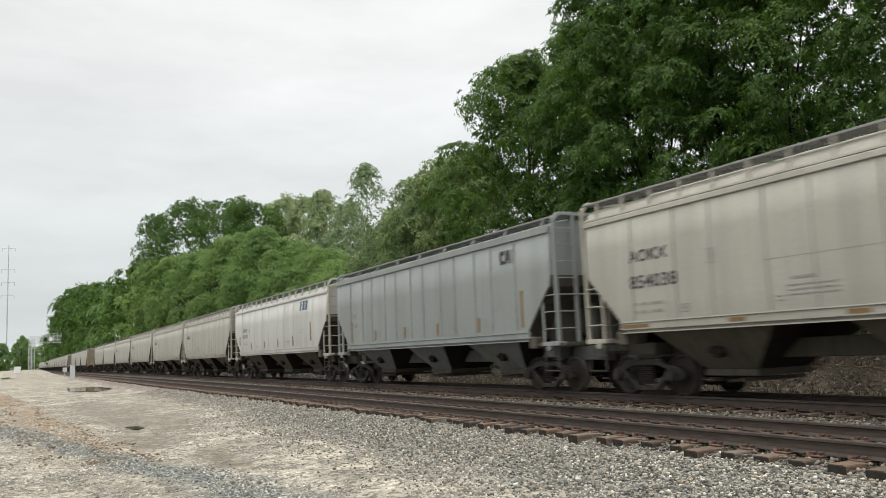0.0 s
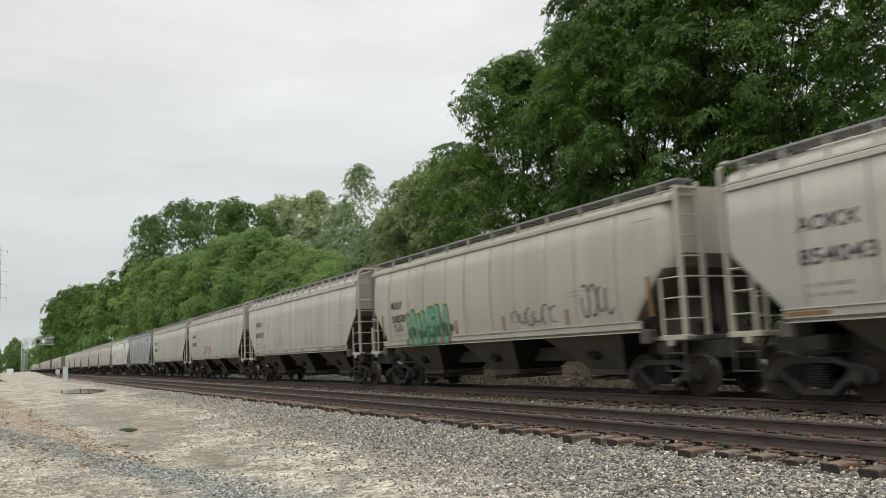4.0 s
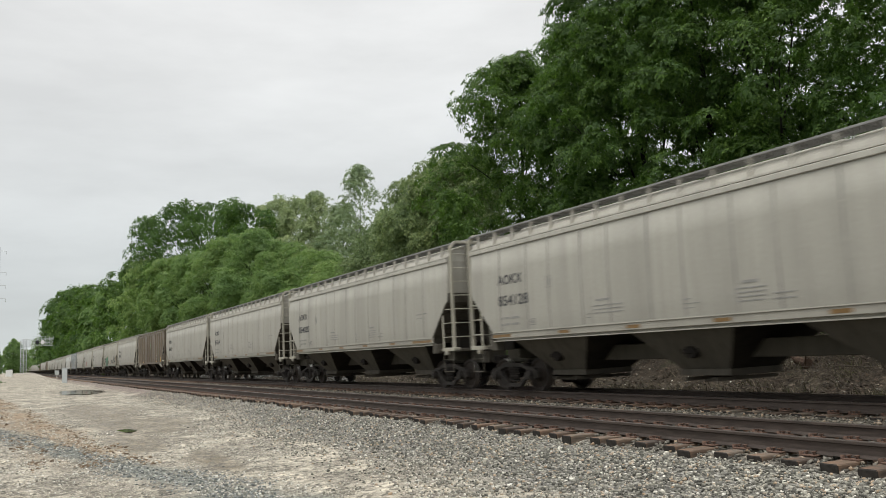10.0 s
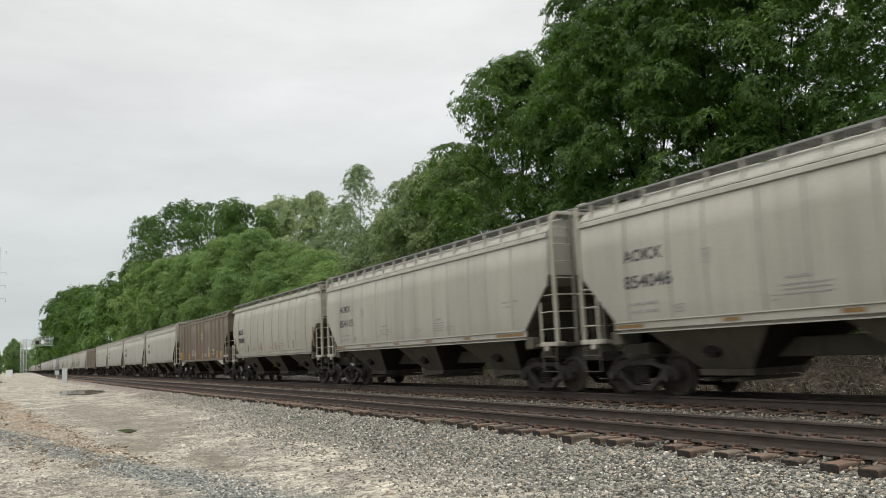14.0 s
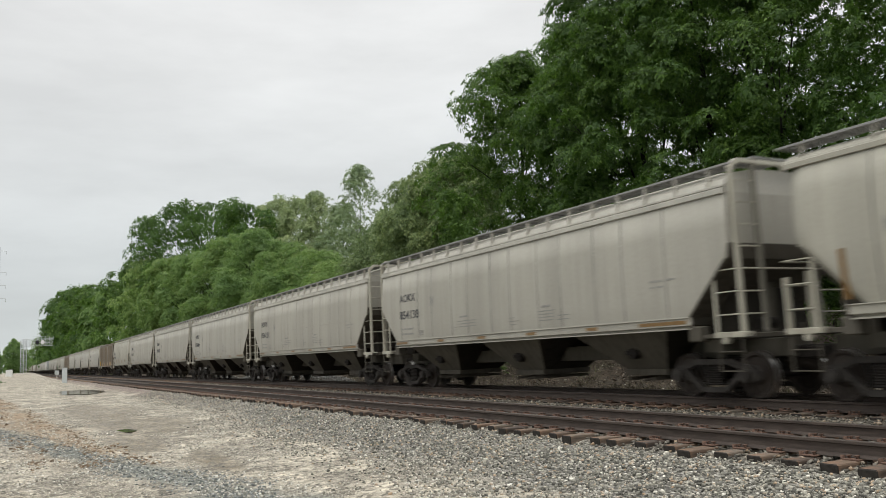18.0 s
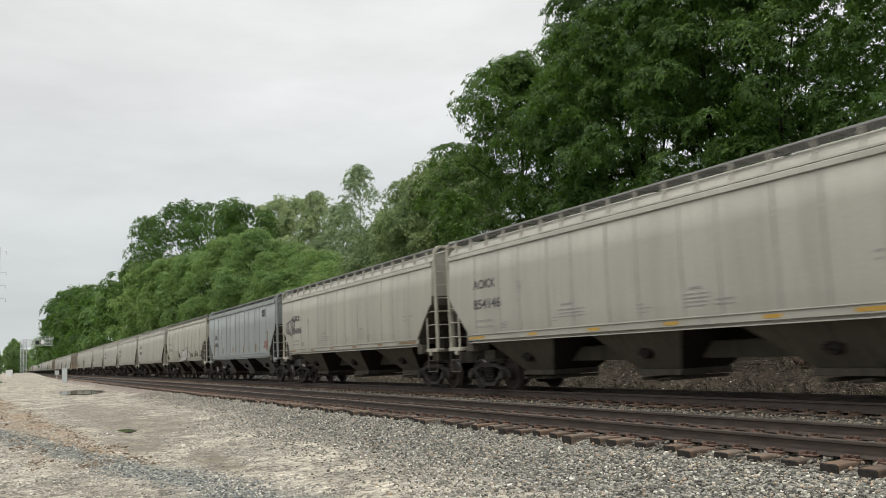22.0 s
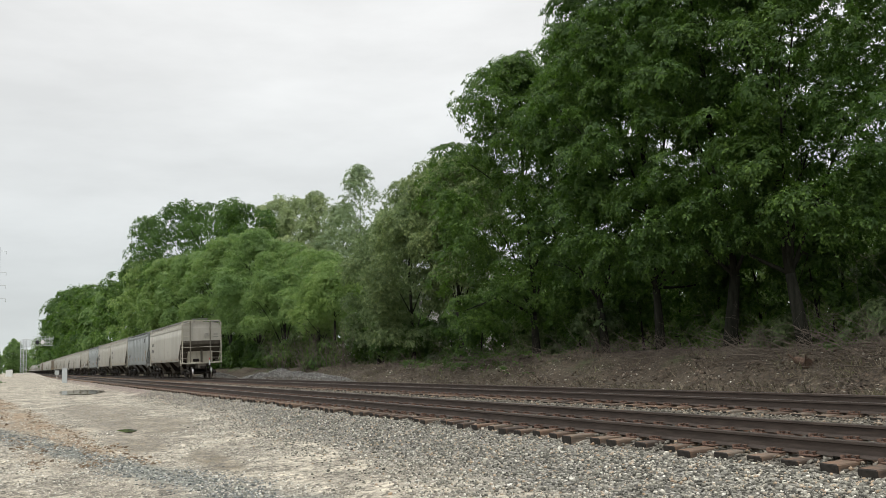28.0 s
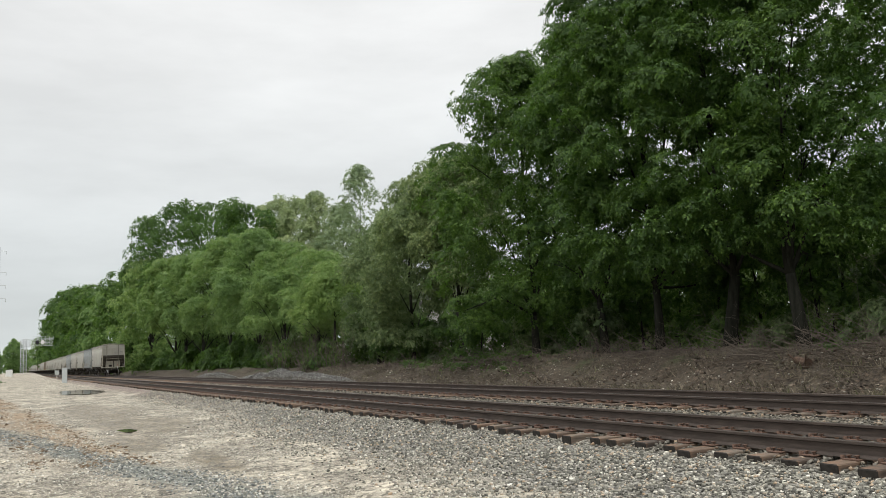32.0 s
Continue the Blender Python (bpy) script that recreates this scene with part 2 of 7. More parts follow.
    tone = ramp_node(n, l, world_noise(1.1, 5, 0.7, (1.0, 0.6, 1)), [(0.34, (0.60, 0.52, 0.46)), (0.5, (0.95, 0.86, 0.76)), (0.66, (1.18, 1.14, 1.08))])
    soil2 = mix_node(n, l, 1.0, soil2, tone.outputs[0], "MULTIPLY")
    litter = math_node("ADD", x, math_node("MULTIPLY", math_node("SUBTRACT", wob, 0.5), 2.0))
    col = mix_node(n, l, step(litter, 15.9, 17.2), col, soil2)
    green = math_node("MULTIPLY", step(world_noise(0.4, 4), 0.52, 0.66), step(x, 19.0, 20.6))
    col = mix_node(n, l, green, col, (0.055, 0.085, 0.025))
    grass_left = step(math_node("MULTIPLY", x, -1.0), 8.0, 14.0)
    col = mix_node(n, l, grass_left, col, mix_node(n, l, mid, (0.06, 0.10, 0.03), (0.16, 0.17, 0.07)))
    l.new(col, p.inputs["Base Color"])
    ro = n.new("ShaderNodeMapRange")
    ro.inputs[3].default_value, ro.inputs[4].default_value = 0.9, 0.35
    l.new(wet, ro.inputs[0])
    l.new(ro.outputs[0], p.inputs["Roughness"])
    h = math_node("ADD", math_node("MULTIPLY", cells.outputs["Distance"], -1.0), math_node("MULTIPLY", fine, 0.5))
    bump_node(n, l, p, h, 0.8, 0.025)
    return m


def stone_material(name, stops):
    m, n, l, p = nodes_of(name)
    geo = n.new("ShaderNodeNewGeometry")
    r = ramp_node(n, l, geo.outputs["Random Per Island"], stops)
    f = noise_node(n, l, 40.0, 3, 0.7)
    g = ramp_node(n, l, f.outputs[0], [(0.3, (0.72,) * 3), (0.7, (1.08,) * 3)])
    l.new(mix_node(n, l, 1.0, r.outputs[0], g.outputs[0], "MULTIPLY"), p.inputs["Base Color"])
    p.inputs["Roughness"].default_value = 0.85
    return m


GROUND = ground_material()
STONES = stone_material("crushed_stone", [(0.0, (0.058, 0.056, 0.047)), (0.30, (0.16, 0.154, 0.130)), (0.58, (0.285, 0.276, 0.231)), (0.80, (0.45, 0.428, 0.358)), (0.91, (0.43, 0.31, 0.20)), (0.95, (0.61, 0.58, 0.495)), (1.0, (0.78, 0.75, 0.665))])
# stone between the ties, darker and browner than the shoulder stone
TRACK_STONES = stone_material("brown_track_stone", [(0.0, (0.055, 0.050, 0.041)), (0.4, (0.135, 0.125, 0.103)), (0.75, (0.245, 0.228, 0.19)), (0.93, (0.34, 0.24, 0.155)), (1.0, (0.50, 0.47, 0.40))])
PALE_STONES = stone_material("dusty_stone", [(0.0, (0.14, 0.132, 0.108)), (0.3, (0.31, 0.29, 0.24)), (0.65, (0.47, 0.44, 0.375)), (0.88, (0.60, 0.57, 0.50)), (1.0, (0.80, 0.78, 0.71))])
CLAY_STONES = stone_material("clay_clods", [(0.0, (0.10, 0.068, 0.042)), (0.5, (0.22, 0.155, 0.098)), (0.85, (0.36, 0.28, 0.19)), (1.0, (0.55, 0.49, 0.40))])
HEAP_STONES = stone_material("fine_grey_stone", [(0.0, (0.10, 0.10, 0.095)), (0.5, (0.21, 0.208, 0.198)), (0.9, (0.36, 0.355, 0.335)), (1.0, (0.55, 0.54, 0.51))])
SPILL_STONES = stone_material("blue_grey_stone", [(0.0, (0.085, 0.092, 0.088)), (0.5, (0.195, 0.207, 0.198)), (0.85, (0.34, 0.348, 0.33)), (1.0, (0.58, 0.57, 0.52))])
LITTER = stone_material("dry_leaf_litter", [(0.0, (0.035, 0.026, 0.02)), (0.4, (0.085, 0.060, 0.042)), (0.8, (0.17, 0.125, 0.088)), (1.0, (0.30, 0.25, 0.20))])
STRAW = stone_material("withered_grass", [(0.0, (0.07, 0.06, 0.042)), (0.5, (0.17, 0.145, 0.10)), (0.85, (0.28, 0.24, 0.17)), (1.0, (0.12, 0.15, 0.05))])
RAIL_SIDE = plain("rusty_rail_web", (0.066, 0.050, 0.041), 0.75, 0.2, 0.35, 5.0, 0.3, (4, 0.6, 4))
RAIL_TOP = plain("worn_rail_head", (0.16, 0.14, 0.13), 0.38, 0.85, 0.2, 3.0, 0.05, (8, 0.3, 8))
def tie_wood():
    m, n, l, p = nodes_of("creosoted_tie_wood")
    info = n.new("ShaderNodeObjectInfo")
    tone = ramp_node(n, l, info.outputs["Random"], [(0.0, (0.060, 0.046, 0.037)), (0.35, (0.105, 0.076, 0.056)), (0.7, (0.150, 0.100, 0.068)), (1.0, (0.150, 0.128, 0.104))])
    g = noise_node(n, l, 3.0, 5, 0.65, (1, 9, 9))
    k = noise_node(n, l, 1.6, 4, 0.6)
    r = ramp_node(n, l, g.outputs[0], [(0.3, (0.5, 0.5, 0.5)), (0.7, (1.25, 1.2, 1.15))])
    c = mix_node(n, l, 1.0, tone.outputs[0], r.outputs[0], "MULTIPLY")
    f = ramp_node(n, l, k.outputs[0], [(0.46, (0, 0, 0)), (0.62, (0.7, 0.7, 0.7))])
    l.new(mix_node(n, l, f.outputs[0], c, (0.26, 0.135, 0.072)), p.inputs["Base Color"])
    p.inputs["Roughness"].default_value = 0.88
    bump_node(n, l, p, g.outputs[0], 0.6, 0.012)
    return m


TIE_WOOD = tie_wood()
# end faces of the ties, darker than their tops
TIE_END = plain("dark_tie_end_grain", (0.034, 0.030, 0.026), 0.9, 0, 0.4, 12.0, 0.4, gloss=0.2)
TIE_PLATE = plain("rusted_tie_plate", (0.125, 0.072, 0.050), 0.85, 0.1, 0.4, 14.0, 0.3)
ROTTEN_WOOD = plain("rotten_wood", (0.10, 0.062, 0.042), 0.9, 0, 0.5, 9.0, 0.4)
PAINT_GREY = car_paint("weathered_light_grey_paint", (0.392, 0.380, 0.338), (0.20, 0.188, 0.158), 0.42, 0.65)
PAINT_ROOF = car_paint("dusty_roof_paint", (0.47, 0.455, 0.41), (0.24, 0.22, 0.18), 0.5)
PAINT_BLUE = car_paint("faded_blue_grey_paint", (0.276, 0.300, 0.297), (0.146, 0.156, 0.152), 0.5)
PAINT_SLATE = car_paint("faded_slate_grey_paint", (0.248, 0.272, 0.274), (0.135, 0.145, 0.146), 0.6)
PAINT_CREAM = car_paint("aged_cream_paint", (0.385, 0.372, 0.320), (0.22, 0.20, 0.16), 0.38, 0.65)
PAINT_WHITE = car_paint("chalky_white_paint", (0.52, 0.52, 0.495), (0.28, 0.27, 0.245), 0.42)
PAINT_BROWN = car_paint("rust_brown_car_paint", (0.152, 0.123, 0.091), (0.078, 0.054, 0.037), 0.75)
# hopper and underframe paint: grime, with shade below the cars mixed into the colour
UNDER_GREY = car_paint("shaded_dusty_hopper_paint", (0.104, 0.096, 0.080), (0.028, 0.025, 0.020), 0.85, 0.85, 0.15)
UNDER_BLUE = car_paint("shaded_dusty_blue_hopper_paint", (0.165, 0.173, 0.171), (0.040, 0.040, 0.037), 0.85, 0.8, 0.2)
# sooty slopes: shade on the downward faces painted in, hence near black
UNDER_SOOT_SHADE = car_paint("shaded_sooty_hopper_slope", (0.030, 0.027, 0.023), (0.010, 0.009, 0.008), 0.8, 0.9, 0.1)
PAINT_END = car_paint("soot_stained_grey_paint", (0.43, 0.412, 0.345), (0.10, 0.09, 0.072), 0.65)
# slope sheets and bulkheads: soot, plus shade under the car ends in the colour
PAINT_SLOPE = car_paint("shaded_sooty_slope_paint", (0.095, 0.086, 0.072), (0.022, 0.020, 0.017), 0.8, 0.8, 0.12)
# bulkhead paint blackened for the shade in the gap between cars
PAINT_BULK = car_paint("shaded_bulkhead_paint", (0.036, 0.033, 0.028), (0.014, 0.013, 0.011), 0.8, 0.85, 0.12)
# inner posts: soot, and shade at the car end put into the paint
PAINT_POST = car_paint("shaded_sooty_post_paint", (0.205, 0.195, 0.165), (0.05, 0.045, 0.037), 0.7, 0.75, 0.2)
# brown hoppers darkened likewise: grime plus painted-in shade
UNDER_BROWN = car_paint("shaded_grimy_brown_hopper_paint", (0.082, 0.068, 0.056), (0.024, 0.020, 0.017), 0.7, 0.85, 0.12)
# ribs and roof brackets, lighter than the brown panels
RIB_BROWN = car_paint("pale_brown_rib_paint", (0.200, 0.167, 0.127), (0.092, 0.066, 0.046), 0.7)
FADED_WHITE = plain("faded_white_spray_paint", (0.36, 0.345, 0.315), 0.7, 0, 0.35, 14.0, 0)
MINT_PAINT = plain("mint_green_spray_paint", (0.088, 0.255, 0.155), 0.6, 0, 0.3, 4.0, 0)
DARK_GREEN_PAINT = plain("dark_green_spray_paint", (0.018, 0.085, 0.048), 0.6, 0, 0.3, 4.0, 0)
YELLOW_PAINT = plain("yellow_spray_paint", (0.30, 0.26, 0.045), 0.6, 0, 0.3, 4.0, 0)
PURPLE_PAINT = plain("plum_spray_paint", (0.10, 0.035, 0.065), 0.6, 0, 0.3, 4.0, 0)
SILVER_PAINT = plain("silver_spray_paint", (0.44, 0.43, 0.40), 0.6, 0, 0.2, 4.0, 0)
SEAM_DARK = plain("rain_stained_weld_seam", (0.255, 0.247, 0.218), 0.6, 0, 0.35, 1.5, 0.1, (1, 1, 0.5))
SEAM_BLUE = plain("stained_blue_grey_seam", (0.215, 0.228, 0.228), 0.6, 0, 0.35, 1.5, 0.1, (1, 1, 0.5))
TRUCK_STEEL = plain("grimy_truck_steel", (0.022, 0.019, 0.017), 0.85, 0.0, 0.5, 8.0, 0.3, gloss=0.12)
WHEEL_STEEL = plain("brown_wheel_steel", (0.043, 0.035, 0.030), 0.6, 0.2, 0.3, 6.0, 0.1, gloss=0.2)
FRAME_STEEL = plain("dusty_cast_steel", (0.0418, 0.0374, 0.0338), 0.8, 0.0, 0.45, 7.0, 0.4, gloss=0.2)
TREAD_STEEL = plain("polished_wheel_tread", (0.42, 0.41, 0.40), 0.3, 0.95, 0.15)
GRATING = plain("grey_walkway_grating", (0.25, 0.25, 0.24), 0.7, 0.2, 0.3, 20.0, 0.4)
LETTER_BLACK = plain("black_stencil_paint", (0.045, 0.045, 0.05), 0.7, 0, 0.3, 12.0, 0)
LETTER_GREY = plain("faded_grey_stencil_paint", (0.25, 0.245, 0.23), 0.7, 0, 0.3, 12.0, 0)
LETTER_BROWN = plain("faded_brown_stencil_paint", (0.10, 0.07, 0.055), 0.7, 0, 0.3, 12.0, 0)
REFLECTOR = plain("amber_reflector_tape", (0.19, 0.105, 0.03), 0.4, 0, 0.2, 8.0, 0)
REFLECTOR_Y = plain("yellow_reflector_tape", (0.46, 0.27, 0.04), 0.4, 0, 0.2, 8.0, 0)
RED_PAINT = plain("faded_red_spray_paint", (0.30, 0.085, 0.07), 0.6, 0, 0.3, 4.0, 0)
LOGO_GREEN = plain("green_decal", (0.12, 0.30, 0.045), 0.6, 0, 0.2, 5.0, 0)
LOGO_WHITE = plain("white_decal", (0.66, 0.66, 0.64), 0.6, 0, 0.2, 5.0, 0)
LOGO_NAVY = plain("navy_decal", (0.05, 0.085, 0.16), 0.6, 0, 0.2, 5.0, 0)
PINK_PAINT = plain("red_warning_lettering", (0.36, 0.19, 0.155), 0.6, 0, 0.2, 5.0, 0)
MARKER_RED = plain("red_rear_marker", (0.42, 0.10, 0.085), 0.5, 0, 0.2, 8.0, 0)
BARK = plain("grey_brown_bark", (0.031, 0.031, 0.024), 0.9, 0, 0.45, 3.0, 0.8, (3, 3, 0.7), gloss=0.15)
TWIG = plain("dead_grey_brush", (0.155, 0.128, 0.103), 0.9, 0, 0.4, 2.0, 0)
LEAF_DARK = leaf_material("dark_maple_leaves", (0.027, 0.057, 0.0135), (0.055, 0.110, 0.0235), (0.148, 0.246, 0.050), (0.128, 0.250, 0.034))
LEAF_MID = leaf_material("spring_green_leaves", (0.084, 0.146, 0.044), (0.158, 0.250, 0.078), (0.262, 0.362, 0.128), (0.250, 0.395, 0.098))
LEAF_PALE = leaf_material("pale_poplar_leaves", (0.185, 0.245, 0.130), (0.285, 0.360, 0.195), (0.42, 0.49, 0.285), (0.285, 0.36, 0.150))
LEAF_GREYGREEN = leaf_material("grey_green_leaves", (0.080, 0.122, 0.052), (0.150, 0.208, 0.092), (0.285, 0.352, 0.168), (0.205, 0.295, 0.100))
LEAF_GRASS = leaf_material("bright_weed_leaves", (0.045, 0.088, 0.018), (0.075, 0.135, 0.028), (0.115, 0.19, 0.045), (0.09, 0.18, 0.03))
GALV = plain("galvanised_steel", (0.52, 0.54, 0.55), 0.5, 0.3, 0.12, 6.0, 0.05)
CABINET_GREY = plain("pale_cabinet_paint", (0.50, 0.53, 0.53), 0.55, 0, 0.12, 5.0, 0.05)
SHED_WHITE = plain("white_shed_paint", (0.74, 0.74, 0.72), 0.6, 0, 0.08, 5.0, 0.05)
SIGNAL_BLACK = plain("black_signal_paint", (0.02, 0.02, 0.025), 0.6)
HOUSE_WALL = plain("pale_house_siding", (0.52, 0.50, 0.48), 0.75, 0, 0.1, 2.0, 0.2, (0.5, 0.5, 8))
HOUSE_ROOF = plain("grey_roof_shingle", (0.20, 0.19, 0.19), 0.9, 0, 0.25, 9.0, 0.3)
HOUSE_TRIM = plain("white_house_trim", (0.70, 0.70, 0.68), 0.6, 0, 0.06)
PANE_DARK = plain("dark_window_glass", (0.03, 0.035, 0.04), 0.12, 0, 0.1, 3.0, 0)
PALE_WOOD = plain("weathered_pale_wood", (0.46, 0.43, 0.39), 0.8, 0, 0.25, 5.0, 0.2)


def water_material():
    m, n, l, p = nodes_of("puddle_water")
    p.inputs["Base Color"].default_value = (0.045, 0.045, 0.03, 1)
    p.inputs["Roughness"].default_value = 0.04
    w = noise_node(n, l, 6.0, 2)
    bump_node(n, l, p, w.outputs[0], 0.03, 0.01)
    return m


WATER = water_material()


# ---- mesh helpers ----
def mesh_of(name, bm, material, smooth=False):
    me = bpy.data.meshes.new(name)
    bmesh.ops.recalc_face_normals(bm, faces=bm.faces[:])
    bm.to_mesh(me)
    bm.free()
    for m in (material if isinstance(material, (list, tuple)) else [material]):
        me.materials.append(m)
    if smooth:
        me.polygons.foreach_set("use_smooth", [True] * len(me.polygons))
    return me


def part(name, bm, material, parent, label="", smooth=False):
    ob = new(name, mesh_of(name, bm, material, smooth))
    ob.parent = parent
    return tagged(ob, label)


def sister(name, data, parent, m, label=""):
    """Another piece on the same mesh."""
    ob = new(name, data)
    ob.parent = parent
    ob.matrix_basis = m
    return tagged(ob, label)


def thing(name, m, label, category, group="", kind=""):
    ob = new(name)
    ob.empty_display_size = 0.3
    ob.matrix_basis = m
    return tagged(ob, label, category, group, kind)


def box(bm, x0, x1, y0, y1, z0, z1, bevel=0.0):
    r = bmesh.ops.create_cube(bm, size=1.0, matrix=Matrix.Translation(((x0 + x1) / 2, (y0 + y1) / 2, (z0 + z1) / 2)) @ Matrix.Diagonal((abs(x1 - x0), abs(y1 - y0), abs(z1 - z0), 1)))
    if bevel:
        es = {e for v in r["verts"] for e in v.link_edges}
        bmesh.ops.bevel(bm, geom=list(es), offset=bevel, segments=1, affect="EDGES", profile=0.5)


def rod(bm, a, b, r, n=6, r2=None):
    a, b = Vector(a), Vector(b)
    d = b - a
    q = d.to_track_quat("Z", "Y").to_matrix().to_4x4()
    bmesh.ops.create_cone(bm, cap_ends=True, segments=n, radius1=r, radius2=r if r2 is None else r2, depth=d.length, matrix=Matrix.Translation((a + b) / 2) @ q)


def bar(bm, a, b, w, h):
    """A flat bar of width w and height h from a to b."""
    a, b = Vector(a), Vector(b)
    d = b - a
    q = d.to_track_quat("Y", "Z").to_matrix().to_4x4()
    bmesh.ops.create_cube(bm, size=1.0, matrix=Matrix.Translation((a + b) / 2) @ q @ Matrix.Diagonal((w, d.length, h, 1)))


def loft(bm, rings, cap=True, closed=True):
    vs = [[bm.verts.new(p) for p in r] for r in rings]
    k = len(vs[0])
    for a, b in zip(vs, vs[1:]):
        for i in range(k if closed else k - 1):
            j = (i + 1) % k
            bm.faces.new((a[i], a[j], b[j], b[i]))
    if cap:
        bm.faces.new(vs[0][::-1])
        bm.faces.new(vs[-1])


def lathe_x(bm, profile, n=24, cx=0, cy=0, cz=0):
    """Turn (x, radius) pairs about the x axis."""
    rings = []
    for x, r in profile:
        rings.append([(cx + x, cy + r * math.cos(2 * math.pi * i / n), cz + r * math.sin(2 * math.pi * i / n)) for i in range(n)])
    loft(bm, rings)


def quads_mesh(name, verts, faces, material):
    """A mesh from numpy arrays of corners and faces of equal size."""
    me = bpy.data.meshes.new(name)
    nv, nf, k = len(verts), len(faces), faces.shape[1]
    me.vertices.add(nv)
    me.vertices.foreach_set("co", np.ascontiguousarray(verts, dtype=np.float32).ravel())
    me.loops.add(nf * k)
    me.loops.foreach_set("vertex_index", np.ascontiguousarray(faces, dtype=np.int32).ravel())
    me.polygons.add(nf)
    me.polygons.foreach_set("loop_start", np.arange(0, nf * k, k, dtype=np.int32))
    me.update(calc_edges=True)
    me.validate()
    me.materials.append(material)
    return me


# ---- ground ----
def lane_edge(y):
    return min(max(2.6 + 0.145 * y, 5.5), 6.7)


def crest(y):
    """Height of the bank behind the line."""
    a = 0.5 - 0.5 * math.tanh((y - 37.0) / 5.0)
    return 0.45 + 0.28 * a + 0.16 * noise.noise((y * 0.16, 3.1, 0.0))


def ground_z(x, y):
    e = lane_edge(y)
    rough = 0.035 * noise.noise((x * 0.7, y * 0.45, 1.0)) + 0.02 * noise.noise((x * 2.1, y * 1.7, 4.0))
    low = -0.53 + 1.35 * min(max((y - 75.0) / 170.0, 0.0), 1.0) * min(max((7.6 - x) / 1.8, 0.0), 1.0)
    if x < e:
        # shallow ruts on the lane, a low heap line further left
        z = low + rough + 0.06 * math.exp(-((x + 1.4) / 1.1) ** 2) - 0.05 * math.exp(-((x - 2.4 - 0.035 * y) / 1.2) ** 2)
        return z
    if x < 7.75:
        f = (x - e) / (7.75 - e)
        return low + (-0.322 - low) * f ** 1.1 + rough * 0.8
    if x < 10.75:
        return -0.322 + 0.085 * min(1.0, max(0.0, x - 7.78) / 0.5) + rough * 0.3
    if x < 12.25:
        return -0.240 + 0.02 * math.sin((x - 10.75) / 1.5 * math.pi) + rough * 0.5
    if x < 15.25:
        return -0.250 + rough * 0.25
    if x < 16.6:
        return -0.250 - 0.185 * (x - 15.25) / 1.35 + rough * 0.5
    c = crest(y)
    foot = 18.0 + 0.3 * noise.noise((y * 0.3, 7.0, 0.0))
    if x < foot:
        return -0.435 + 0.08 * (x - 16.6) / (foot - 16.6) + rough
    if x < 20.8:
        f = (x - foot) / (20.8 - foot)
        f = f * f * (3 - 2 * f)
        lump = 0.16 * noise.noise((x * 1.1, y * 0.55, 6.0)) + 0.13 * noise.noise((x * 2.2, y * 1.7, 8.0))
        return -0.355 + (c + 0.355) * f + rough * 2.0 + lump * min(1.0, 2.5 * f)
    return c + rough * 2.0 + 0.16 * noise.noise((x * 1.1, y * 0.55, 6.0)) + 0.004 * min(x - 20.8, 60)


def span(*pieces):
    """Grid lines: (start, end, step) one after another."""
    out = []
    for a, b, s in pieces:
        out += list(np.arange(a, b, s))
    return out + [pieces[-1][1]]


def build_ground():
    xs = span((-2500, -300, 550), (-300, -40, 65), (-40, -8, 8), (-8, 16.6, 0.3), (16.6, 21.4, 0.16), (21.4, 30, 1.0), (30, 90, 10), (90, 2500, 482))
    ys = span((-600, -60, 180), (-60, -4, 8), (-4, 34, 0.3), (34, 90, 0.9), (90, 260, 5), (260, 700, 40), (700, 4000, 550))
    vs = np.array([(x, y, ground_z(x, y)) for y in ys for x in xs])
    nx, ny = len(xs), len(ys)
    i = np.arange((nx - 1) * (ny - 1))
    a = (i // (nx - 1)) * nx + i % (nx - 1)
    me = quads_mesh("ground", vs, np.stack([a, a + 1, a + nx + 1, a + nx], 1), GROUND)
    me.polygons.foreach_set("use_smooth", [True] * len(me.polygons))
    tagged(new("ground", me), "gravel lane, crushed stone bed and littered clay bank", "ground", kind="structure")


build_ground()


def puddle(cx, cy, rx, ry, seed, label):
    bm = bmesh.new()
    k = 40
    ring = []
    for i in range(k):
        a = 2 * math.pi * i / k
        s = 1 + 0.45 * noise.noise((math.cos(a) * 1.4, math.sin(a) * 1.4, seed))
        ring.append((rx * s * math.cos(a), ry * s * math.sin(a), 0))
    zt = max(ground_z(cx + p[0] * 0.9, cy + p[1] * 0.9) for p in ring) - 0.012
    top = [bm.verts.new((cx + p[0], cy + p[1], zt)) for p in ring]
    bot = [bm.verts.new((cx + p[0], cy + p[1], zt - 0.12)) for p in ring]
    bm.faces.new(top)
    for i in range(k):
        j = (i + 1) % k
        bm.faces.new((top[i], top[j], bot[j], bot[i]))
    tagged(new("puddle", mesh_of("puddle", bm, WATER)), label, "puddle", kind="structure")


puddle(3.02, 24.9, 0.26, 0.95, 2.0, "small dark puddle in a rut of the lane")
puddle(4.75, 67.5, 1.7, 6.0, 5.0, "shallow puddle mirroring the pale sky")


